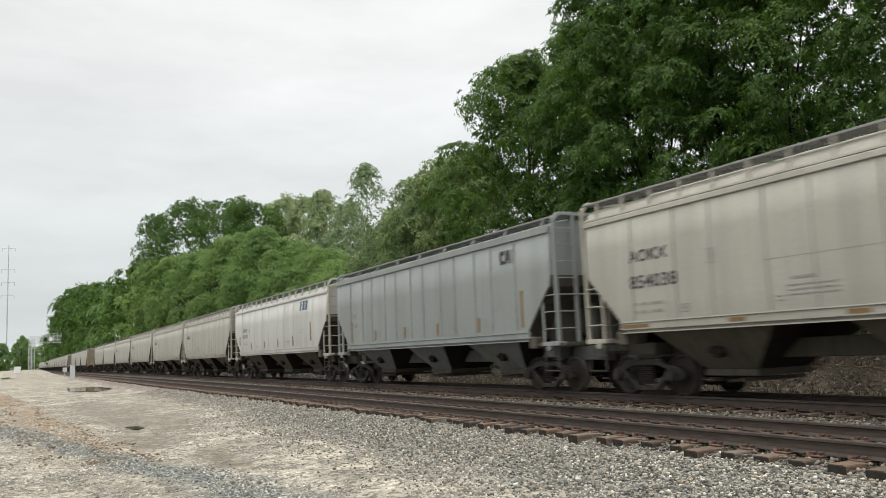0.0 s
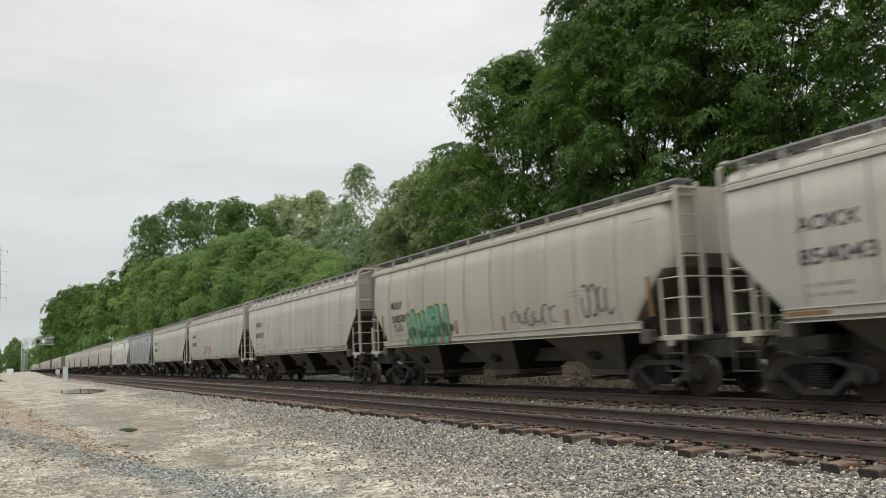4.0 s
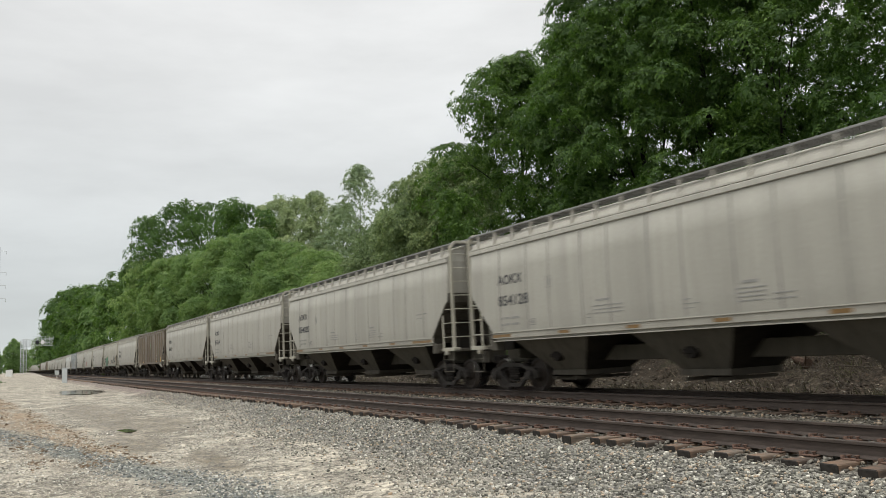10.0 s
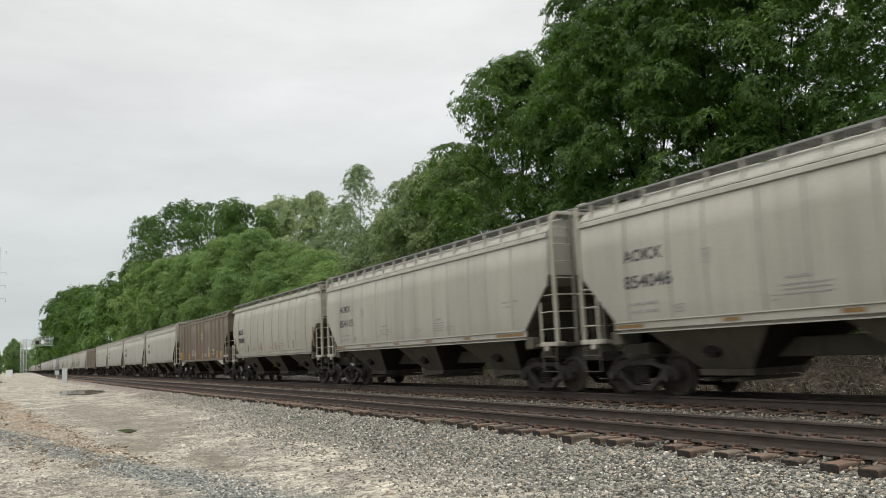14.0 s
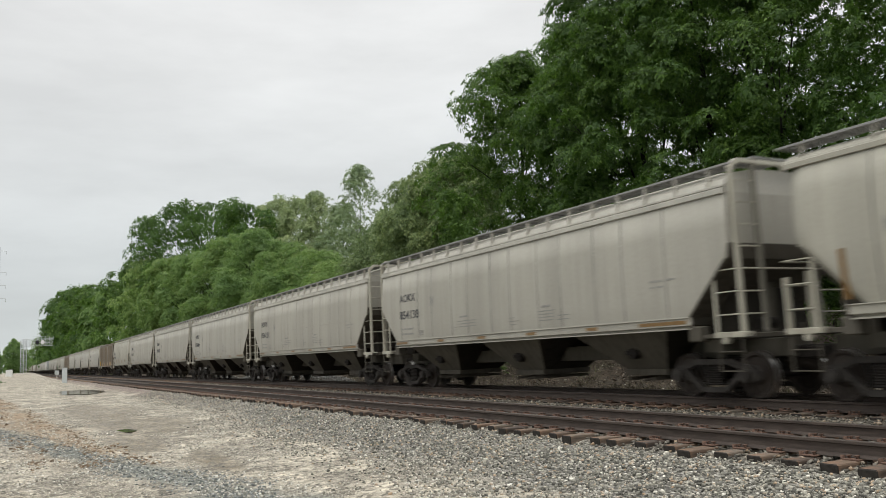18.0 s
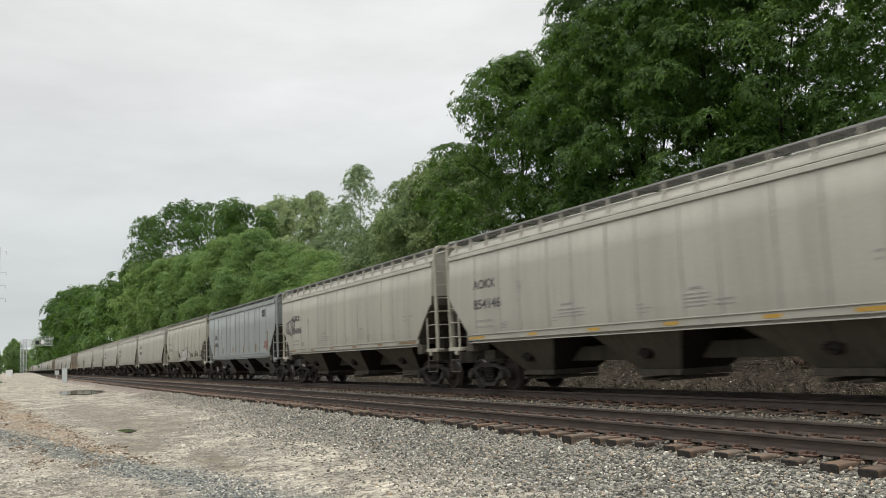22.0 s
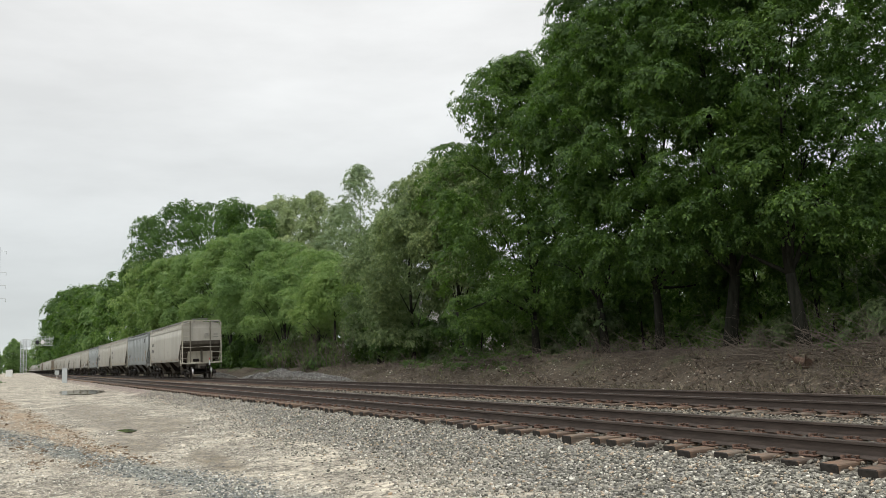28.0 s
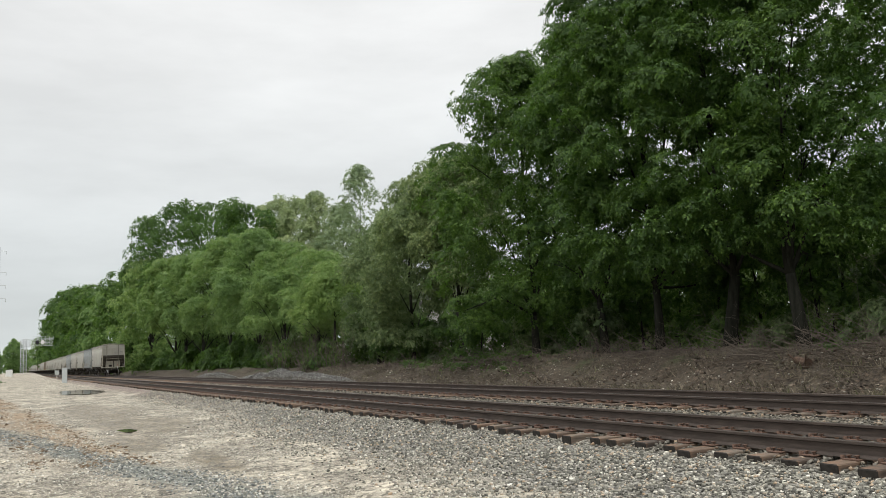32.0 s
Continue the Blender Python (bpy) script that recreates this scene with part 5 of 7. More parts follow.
def number_bars(car, st, y, z, w, material, tall=0.22):
    """Unreadable lettering as plain bars."""
    rows = [(y - w * i / 4, y - w * i / 4 - w * 0.19, z + 0.36, z + 0.36 + tall) for i in range(4)]
    bars(car, st, "lettering", rows, material)
    rows = [(y - w * 1.15 * i / 6, y - w * 1.15 * i / 6 - w * 0.13, z, z + tall) for i in range(6)]
    bars(car, st, "lettering", rows, material)
    rows = [(y, y - w * 0.5, z - 0.28, z - 0.25), (y - w * 0.6, y - w * 1.1, z - 0.28, z - 0.25), (y, y - w * 0.9, z - 0.38, z - 0.35)]
    bars(car, st, "stencil_block", rows, LETTER_GREY)


def decorate(car, style, number, index):
    st = STYLES[style]
    rng = random.Random(index)
    if style == "grey":
        if index < 29:
            grey_marks(car, number)
            amber = REFLECTOR_Y if number == "854146" else REFLECTOR
            reflectors(car, st, [(7.0, 6.10), (3.88, 3.47), (1.36, 0.93), (-1.17, -1.59), (-3.72, -4.12), (-5.55, -6.95)], amber)
    elif style == "blue":
        limb(car, st, -5.74, 3.60, -5.74, 3.94, 0.10, LETTER_BLACK, 0.02)
        bars(car, st, "company_mark", [(-5.70, -5.92, 3.86, 3.95)], LETTER_BLACK, 0.02)
        bars(car, st, "company_mark", [(-5.70, -5.92, 3.58, 3.67)], LETTER_BLACK, 0.02)
        limb(car, st, -6.00, 3.58, -6.06, 3.95, 0.09, LETTER_BLACK, 0.02)
        limb(car, st, -6.20, 3.58, -6.16, 3.95, 0.09, LETTER_BLACK, 0.022)
        bars(car, st, "company_mark", [(-6.02, -6.18, 3.68, 3.74)], LETTER_BLACK, 0.018)
        bars(car, st, "company_mark", [(-6.28, -6.37, 3.58, 3.95)], LETTER_GREY, 0.02)
        if number:
            if number == "540126":
                letters(car, "CAIX", 6.33, 2.72, 0.27, LETTER_BLACK, side_x(st, 2.8), 0.84)
            else:
                bars(car, st, "lettering", [(6.33 - 0.22 * i, 6.16 - 0.22 * i, 2.74, 2.98) for i in range(4)], LETTER_GREY)
            letters(car, number, 6.34, 2.22, 0.27, LETTER_BLACK, side_x(st, 2.4), 1.14)
            bars(car, st, "stencil_block", [(6.7, 5.7, 2.05, 2.08), (6.7, 5.8, 1.96, 1.99)], LETTER_GREY)
        else:
            number_bars(car, st, 6.7, 2.3, 0.8, LETTER_GREY, 0.18)
        tall_reflectors(car, st, [(6.45, 1.68, 2.52), (3.9, 1.72, 2.10), (1.15, 1.72, 2.1), (-1.5, 1.72, 2.1), (-4.3, 1.72, 2.15), (-6.75, 1.75, 2.75)], REFLECTOR)
        rows = []
        for c in (3.6, 1.0, -2.6, -4.7):
            rows += [(c + 0.2, c - 0.2, 1.85 + 0.07 * i, 1.88 + 0.07 * i) for i in range(4)]
        rows += [(-5.2, -5.8, 2.45, 2.48), (-5.2, -5.8, 2.36, 2.38), (-5.2, -5.7, 2.27, 2.29)]
        bars(car, st, "stencil_block", rows, LETTER_GREY)
        bars(car, st, "label_box", [(4.55, 4.38, 2.60, 2.90)], LETTER_GREY)
    elif style in ("cream", "white"):
        if index in (5, 11, 19):
            ink = LETTER_GREY if index == 5 else LETTER_BLACK
            if index == 11:
                bars(car, st, "lettering_panel", [(6.32, 5.28, 2.74, 3.08)], LETTER_GREY, 0.008)
                bars(car, st, "lettering_panel", [(6.28, 4.98, 2.26, 2.60)], LETTER_GREY, 0.008)
            letters(car, "MULX", 6.25, 2.78, 0.26, ink, 0.0, 0.92, st=st, lift=0.02)
            letters(car, {5: "200463", 11: "200420", 19: "200570"}[index], 6.19, 2.30, 0.26, ink, 0.0, 1.12, st=st, lift=0.02)
            bars(car, st, "stencil_block", [(6.1, 5.75, 1.95, 1.98), (5.65, 5.35, 1.95, 1.98), (6.1, 5.75, 1.84, 1.87), (5.65, 5.3, 1.84, 1.87)], LETTER_GREY)
            bars(car, st, "label_box", [(4.37, 4.17, 2.74, 2.76), (4.37, 4.17, 2.50, 2.52), (4.37, 4.355, 2.50, 2.76), (4.32, 4.22, 2.62, 2.64)], LETTER_GREY)
            bars(car, st, "stencil_block", [(-6.9, -7.6, 3.86, 3.88)], LETTER_GREY)
        else:
            number_bars(car, st, 6.2, 2.45, 1.0, LETTER_BLACK if style == "cream" else LETTER_GREY, 0.22)
        tall_reflectors(car, st, [(7.05, 1.75, 2.6), (4.25, 1.72, 2.14), (1.43, 1.72, 2.14), (-1.36, 1.72, 2.1), (-4.35, 1.72, 2.1), (-7.4, 1.75, 2.62)] if style == "cream" else [(6.9, 2.1, 2.6), (4.3, 1.78, 2.15), (1.6, 1.78, 2.15), (-0.9, 1.78, 2.2), (-3.4, 1.78, 2.25), (-6.1, 1.95, 2.85)], REFLECTOR)
        if style == "cream" and index not in (5, 19):
            for c, half in ((1.85, 0.22), (-0.38, 0.40), (-1.85, 0.30)):
                rows = [(c + half, c - half, 1.78 + 0.07 * i, 1.805 + 0.07 * i) for i in range(3)]
                bars(car, st, "warning_block", rows, PINK_PAINT)
        bars(car, st, "stencil_block", [(3.3, 2.9, 1.9, 1.93), (3.3, 2.9, 1.82, 1.85), (-2.2, -2.9, 2.0, 2.03), (-2.2, -2.8, 1.9, 1.92), (-4.4, -5.1, 2.5, 2.52), (-4.4, -5.0, 2.4, 2.42), (4.9, 4.7, 2.75, 2.95)], LETTER_GREY)
        if style == "white":
            block_mark(car, st, -4.5, 3.45, 1.2, 0.45, LOGO_NAVY)
    else:
        round_mark(car, st, 0.36 if index == 17 else 0.38)
        if index == 12:
            for text, y, z in (("CG", 5.1, 2.62), ("AX", 4.05, 2.60), ("94", 5.1, 2.22), ("06", 4.05, 2.20)):
                letters(car, text, y, z, 0.25, LETTER_BROWN, 0.0, 0.40, st=st, lift=0.012)
        else:
            bars(car, st, "lettering", [(5.1, 4.92, 2.6, 2.84), (4.85, 4.67, 2.6, 2.84), (4.05, 3.87, 2.6, 2.84), (3.8, 3.62, 2.6, 2.84)], LETTER_BROWN)
            bars(car, st, "lettering", [(5.1, 4.92, 2.2, 2.44), (4.85, 4.67, 2.2, 2.44), (4.05, 3.87, 2.2, 2.44), (3.8, 3.62, 2.2, 2.44)], LETTER_BROWN)
        if index == 17:
            for y0, y1 in ((6.30, 6.62), (3.95, 4.40), (0.10, 0.55), (-4.03, -3.59)):
                bars(car, st, "reflector", [(y1, y0, 1.53, 1.64)], REFLECTOR_Y, 0.02)
        else:
            for y, z0, z1 in ((6.9, 1.53, 2.15), (3.57, 1.53, 1.95), (1.22, 1.53, 1.93), (-1.0, 1.53, 1.94), (-3.22, 1.53, 1.98), (-5.6, 1.53, 2.0)):
                bars(car, st, "reflector", [(y + 0.10, y - 0.10, z0, z1)], REFLECTOR_Y, 0.125)
        bars(car, st, "reflector", [(-6.55, -6.75, 1.53, 1.95)], REFLECTOR_Y, 0.125)
        bars(car, st, "label_box", [(-3.66, -4.06, 1.78, 2.14)], LOGO_WHITE, 0.008)
        bars(car, st, "label_box", [(-3.70, -4.02, 1.82, 2.10)], LETTER_GREY, 0.011)
        for i in range(3):
            bars(car, st, "stencil_block", [(-3.74 - 0.1 * i, -3.80 - 0.1 * i, 1.85, 2.06)], LETTER_BLACK, 0.014)
        bars(car, st, "stencil_block", [(-4.75, -5.15, 1.8 + 0.11 * i, 1.83 + 0.11 * i) for i in range(4)], LETTER_BROWN)
        # thin darker line along the foot of the panels
        for i in range(12):
            y = -6.85 + 13.9 * i / 12
            bars(car, st, "stencil_block", [(y + 0.95, y + 0.10, 1.74, 1.765)], LETTER_BROWN, 0.004)
    # sprayed scrawl on a few cars
    if index == 3:
        stroke_art(car, st, 4, 7.5, 2.30, 1.5, 0.85, LETTER_BLACK, None, n=8, thick=0.04)
    if index == 5:
        bubble_word(car, st, [(4.22, 1.55, 0.52, 0.82), (3.80, 1.55, 0.50, 0.76), (3.40, 1.56, 0.50, 0.72), (3.0, 1.56, 0.46, 0.70), (2.62, 1.56, 0.46, 0.70), (2.25, 1.55, 0.46, 0.72)], LETTER_GREY, PAINT_CREAM, 0.045)
        stroke_art(car, st, 11, 1.95, 1.72, 0.55, 0.42, LETTER_BLACK, None, n=5, thick=0.03)
        bubble_word(car, st, [(0.34, 1.42, 0.70, 0.92), (-0.10, 1.42, 0.56, 0.90), (-0.58, 1.42, 0.62, 0.92), (-1.05, 1.44, 0.50, 0.98), (-1.42, 1.44, 0.56, 1.08)], LETTER_BLACK, SILVER_PAINT, 0.06)
        bubble_word(car, st, [(-2.28, 1.55, 0.62, 0.62)], LETTER_BLACK, SILVER_PAINT, 0.035)
        stroke_art(car, st, 13, -2.8, 1.72, 0.95, 0.32, LETTER_BLACK, None, n=6, thick=0.04)
        stroke_art(car, st, 14, -4.62, 1.72, 0.95, 0.42, LETTER_BLACK, None, n=6, thick=0.05)
        stroke_art(car, st, 15, -6.15, 1.70, 0.75, 0.16, LETTER_BLACK, None, n=5, thick=0.035)
        stroke_art(car, st, 16, -6.75, 1.82, 0.80, 0.36, LETTER_BLACK, None, n=5, thick=0.045)
    if index == 4:
        stroke_art(car, st, 21, -5.95, 1.82, 0.85, 0.5, RED_PAINT, None, n=4, thick=0.045)
    if index == 12:
        stroke_art(car, st, 31, 3.2, 1.74, 0.78, 0.46, FADED_WHITE, None, n=5, thick=0.05)
        stroke_art(car, st, 35, 2.18, 1.72, 0.78, 0.44, FADED_WHITE, None, n=5, thick=0.05)
        stroke_art(car, st, 32, -0.16, 1.82, 0.66, 0.62, RED_PAINT, None, n=4, thick=0.055)
        stroke_art(car, st, 33, -1.2, 1.62, 0.75, 0.26, FADED_WHITE, None, n=6, thick=0.045)
        limb(car, st, -2.62, 1.74, -2.56, 2.30, 0.09, FADED_WHITE, 0.012)
        limb(car, st, -2.30, 2.05, -2.54, 2.34, 0.08, FADED_WHITE, 0.014)
        limb(car, st, -2.95, 1.74, -2.90, 2.18, 0.08, FADED_WHITE, 0.012)
        bars(car, st, "painted_scrawl", [(-2.75, -3.08, 2.14, 2.21)], FADED_WHITE, 0.014)
        bars(car, st, "painted_scrawl", [(-2.36, -2.95, 1.72, 1.78)], FADED_WHITE, 0.014)
        bars(car, st, "painted_scrawl", [(-4.66, -5.3, 1.56, 1.66)], FADED_WHITE, 0.006)
    if index == 17:
        blob(car, st, -6.1, 1.62, 0.62, 0.26, FADED_WHITE, 0.006)
        stroke_art(car, st, 36, 0.9, 1.95, 0.5, 0.28, PINK_PAINT, None, n=4, thick=0.03)
        stroke_art(car, st, 37, 2.75, 1.72, 0.5, 0.28, LETTER_GREY, None, n=4, thick=0.03)
    if index == 19:
        tall_word(car, st)
        stroke_art(car, st, 44, 6.05, 1.98, 0.75, 0.30, LETTER_BLACK, None, n=5, thick=0.025)
        stroke_art(car, st, 42, -1.8, 1.75, 2.2, 0.55, LETTER_BLACK, None, n=6, thick=0.03)
        stroke_art(car, st, 43, -5.0, 1.8, 1.2, 0.9, LETTER_BLACK, None, n=4, thick=0.05)
    if index == 21:
        stroke_art(car, st, 51, 3.2, 1.72, 2.8, 0.65, RED_PAINT, None, n=8, thick=0.022)
    if index == 22 or index == 7:
        bars(car, st, "scratch", [(3.0, -6.5, 2.622, 2.628)], LETTER_GREY, 0.003)


CARS = []


def build_train():
    proto = {(s, f): build_hopper(s, CAR_LABELS[s], f) for s in STYLES for f in (False, True) if not f or s in ("grey", "cream", "brown")}
    used = set()
    for i, (kind, lead, number) in enumerate(TRAIN):
        style, k = (kind, i > 27), LENGTHEN[kind]
        proto[style].scale = (1, k, 1)
        y = lead - 8.13 * k
        m = pose(MID_FAR, y, 0.0)
        if style in used:
            car = copy_thing(proto[style], m)
            for o in list(car.children):
                if o.name.split(".")[0] in EXTRA:
                    kids = list(o.children)
                    for q in kids + [o]:
                        bpy.data.objects.remove(q)
        else:
            car = proto[style]
            car.matrix_basis = m @ Matrix.Diagonal((1, k, 1, 1))
            used.add(style)
        tagged(car, group="cars of the freight train")
        decorate(car, kind, number, i)
        if i == 1:
            tagged(car, "slate grey covered hopper car with ribbed sides")
        if i == 0:
            tagged(car, "light grey covered hopper car, last of the train")
            bm = bmesh.new()
            box(bm, 0.52, 0.62, -8.46, -8.38, 1.02, 1.62, 0.01)
            mk = part("rear_marker", bm, CABINET_GREY, car, "red and white end-of-train marker")
            bm = bmesh.new()
            box(bm, 0.515, 0.625, -8.475, -8.455, 1.46, 1.625)
            part("marker_panel", bm, MARKER_RED, mk)
            bm = bmesh.new()
            for x0, x1, z in ((0.26, 0.56, 3.60), (0.20, 0.64, 3.50), (0.20, 0.58, 3.41), (0.22, 0.62, 3.32), (0.26, 0.52, 3.23)):
                box(bm, x0, x1, -8.185, -8.17, z, z + 0.026)
            box(bm, 0.96, 1.30, -8.185, -8.17, 3.50, 3.58)
            box(bm, 0.92, 1.34, -8.185, -8.17, 3.28, 3.36)
            part("end_stencil", bm, LETTER_GREY, car)
        CARS.append((car, y))
    # last car's open end without painted-in shade; darker paint on the car ahead
    for o in CARS[0][0].children:
        if o.name.split(".")[0] in ("end_bulkhead", "end_sill"):
            o.material_slots[0].link = "OBJECT"
            o.material_slots[0].material = PAINT_END
    for o in CARS[1][0].children:
        for slot in o.material_slots:
            if slot.material == PAINT_BLUE:
                slot.link = "OBJECT"
                slot.material = PAINT_SLATE


EXTRA = {"lettering", "lettering_panel", "stencil_block", "label_box", "reflector", "company_mark", "round_mark", "warning_block", "painted_scrawl", "scratch", "rear_marker", "end_stencil"}
build_train()


# ---- trees ----
def leaf_mesh(name, c, nrm, size, material, rng, droop=0.3, axis=None):
    """One pointed leaf at each place, along axis where it is given."""
    n = len(c)
    nrm = nrm / np.linalg.norm(nrm, axis=1)[:, None]
    t = np.cross(nrm, rng.normal(0, 1, (n, 3)))
    if axis is not None:
        t = axis - nrm * (axis * nrm).sum(1)[:, None] + t * 0.25
    t /= np.linalg.norm(t, axis=1)[:, None]
    t[:, 2] -= droop
    b = np.cross(nrm, t)
    s = (size * rng.uniform(0.65, 1.4, n))[:, None]
    v = np.stack([c - t * s * 0.45 + b * s * 0.42, c - t * s * 0.45 - b * s * 0.42, c + t * s * 0.72], 1).reshape(-1, 3)
    return quads_mesh(name, v, np.arange(n * 3).reshape(-1, 3), material)


def crown_mesh(name, centres, radii, count, size, material, rng, droop=0.2, per=36, fingers=7, spread=3.0):
    """Leaves in sprays over the outside of each bough: every spray is a star of short twigs, drooping a little at the tips."""
    w = radii[:, 0] * radii[:, 1]
    k = max(len(centres), count // per)
    which = rng.choice(len(centres), k, p=w / w.sum())
    d = rng.normal(0, 1, (k, 3))
    d /= np.linalg.norm(d, axis=1)[:, None]
    d[:, 2] = np.where(d[:, 2] < -0.4, -d[:, 2], d[:, 2])
    sc = centres[which] + d * radii[which] * (0.66 + 0.40 * rng.uniform(0, 1, k) ** 0.6)[:, None]
    sn = d * np.array([0.9, 0.9, 0.6]) + np.array([0, 0, 0.5]) + rng.normal(0, 0.25, (k, 3))
    sn /= np.linalg.norm(sn, axis=1)[:, None]
    su = np.cross(sn, rng.normal(0, 1, (k, 3)))
    su /= np.linalg.norm(su, axis=1)[:, None]
    sv = np.cross(sn, su)
    sr = spread * size * rng.uniform(0.6, 1.4, k)
    g = np.repeat(np.arange(k), per)[:count]
    n = len(g)
    az = rng.integers(0, fingers, n) / fingers * 2 * np.pi + rng.normal(0, 0.16, n) + g
    q = rng.uniform(0.05, 1, n) ** 0.75
    run = q * sr[g] * (1 + 0.3 * np.sin(2 * az + g))
    way = su[g] * np.cos(az)[:, None] + sv[g] * np.sin(az)[:, None]
    c = sc[g] + way * run[:, None] + rng.normal(0, 0.35, (n, 3)) * size
    c[:, 2] -= 0.28 * q * run
    axis = way - np.stack([np.zeros(n), np.zeros(n), 0.5 * q], 1)
    nrm = sn[g] + way * (0.5 * q)[:, None] + rng.normal(0, 0.30, (n, 3))
    return leaf_mesh(name, c, nrm, size, material, rng, droop, axis)


def tree(x, y, h, r, material, count, size, seed, label, base=0.25, lobes=11, trunk=0.28, lean=0.0, sway=None, name="tree", group="trees behind the line", fill=0.22, bough=0.0, voids=-0.08, dome=0.62, spread=3.0, per=36, dens=3.4):
    """Tapered trunk, limbs to every few boughs, and a crown of shallow boughs on an uneven egg-shaped shell."""
    rng = np.random.default_rng(seed)
    z0 = ground_z(x, y) - 0.1
    root = thing(name, pose(x, y, z0), label, "bush" if name == "bush" else "tree", group)
    bm = bmesh.new()
    top = Vector((lean, rng.uniform(-0.5, 0.5) if sway is None else sway, h * 0.82))
    pts = [Vector((0, 0, 0))]
    for i in range(1, 7):
        f = i / 6
        pts.append(Vector((top.x * f + rng.normal(0, 0.05) * h * 0.12, top.y * f + rng.normal(0, 0.05) * h * 0.12, top.z * f)))
    for i, (a, b) in enumerate(zip(pts, pts[1:])):
        flare = 1.35 if i == 0 else 1.0
        rod(bm, a, b, trunk * flare * (1 - i / 6.6), 8, trunk * (1 - (i + 1) / 6.6))
    part("trunk", bm, BARK, root, smooth=True)
    bm = bmesh.new()
    cs, rs = [], []
    br = bough if bough else r * 0.26
    n = int(lobes * 5 if not bough else dens * r * h / br ** 1.75)
    for i in range(n):
        f = (i + rng.uniform(0, 1)) / n
        inner = rng.random() < fill
        az = i * 2.399 + rng.uniform(-0.4, 0.4)
        zc = h * (base + (0.97 - base) * f ** 0.9)
        env = math.sin(math.pi * min(0.985, 0.24 + 0.74 * f)) ** dome
        swell = 0.86 + 0.10 * math.sin(2 * az + seed) + 0.38 * noise.noise((math.cos(az) * 1.5 + seed, math.sin(az) * 1.5, zc * 0.30))
        swell = min(1.08, max(0.5, swell))
        reach = max(0.0, r * env * swell - br * 0.75) * (rng.uniform(0.1, 0.6) if inner else rng.uniform(0.80, 1.0))
        # bays and gaps between the boughs
        gap = noise.noise((math.cos(az) * reach / (1.7 * br) + seed * 3.7, math.sin(az) * reach / (1.7 * br), zc / (1.6 * br)))
        if gap < voids or (bough and math.cos(az) > 0.4 and rng.random() < 0.3):
            continue
        c = np.array((math.cos(az) * reach + top.x * f, math.sin(az) * reach, zc - br * 0.3))
        rr = br * rng.uniform(0.55, 1.4)
        cs.append(c)
        rs.append((rr, rr, rr * rng.uniform(0.60, 0.90)))
        if i % max(4, n // 16) == 0:
            a = pts[min(5, max(1, int(f * 5.0)))]
            mid = (a + Vector(c)) / 2 + Vector((0, 0, 0.05 * h * rng.uniform(-0.3, 1)))
            tr = trunk * (0.42 - 0.26 * f)
            rod(bm, a, mid, tr, 6, tr * 0.65)
            rod(bm, mid, c, tr * 0.65, 5, tr * 0.25)
            for _ in range(2):
                e = Vector(c) + Vector(rng.normal(0, 0.5, 3) * rr)
                rod(bm, (mid + Vector(c)) / 2, e, tr * 0.32, 4, tr * 0.08)
    part("branchwork", bm, BARK, root)
    ob = new("crown", crown_mesh("crown", np.array(cs), np.array(rs), count, size, material, rng, per=per, spread=spread))
    ob.parent = root
    return root


BIG = "tall dark green broad-leaved tree behind the bank"
MIDT = "leafy spring-green tree beside the line"
for a in [(22.6, 32.3, 15.6, 5.75, LEAF_DARK, 200000, 0.078, 1, BIG, 0.10, 17, 0.18, 0.0, 0.3),
          (23.0, 27.6, 16.6, 3.8, LEAF_DARK, 85000, 0.078, 8, BIG, 0.20, 17, 0.15, 0.0, 0.8),
          (22.4, 23.6, 19.2, 4.4, LEAF_DARK, 215000, 0.078, 2, BIG, 0.155, 19, 0.16, 0.0, 0.4),
          (22.6, 20.4, 20.0, 5.0, LEAF_DARK, 230000, 0.075, 3, BIG, 0.17, 19, 0.20, 0.0, -0.2),
          (22.4, 17.1, 19.4, 5.0, LEAF_DARK, 220000, 0.073, 4, BIG, 0.18, 18, 0.20, 0.0, 1.6),
          (23.5, 11.6, 18.0, 5.4, LEAF_DARK, 130000, 0.073, 5, BIG, 0.22, 17, 0.20, 0.0, 0.2)]:
    tree(*a, bough=0.85, voids={1: -0.5, 4: -0.2, 5: -0.3}.get(a[7], -0.13), fill=0.4 if a[7] == 1 else 0.22, dome=0.42 if a[7] == 1 else 0.55, spread=3.4)
FEATHER = "grey-green feathery tree on the bank"
for a in [(23.4, 41.2, 13.1, 4.6, LEAF_GREYGREEN, 105000, 0.092, 11, FEATHER, 0.36, 13, 0.16),
          (23.2, 47.2, 12.2, 4.4, LEAF_GREYGREEN, 88000, 0.092, 12, FEATHER, 0.14, 12, 0.15),
          (23.4, 53.0, 9.4, 3.4, LEAF_GREYGREEN, 52000, 0.092, 13, FEATHER, 0.1, 10, 0.14)]:
    tree(*a, bough=1.05, voids=-0.08, dome=0.5, per=16, spread=2.6)
PALE = "tall sparse pale green tree against the sky"
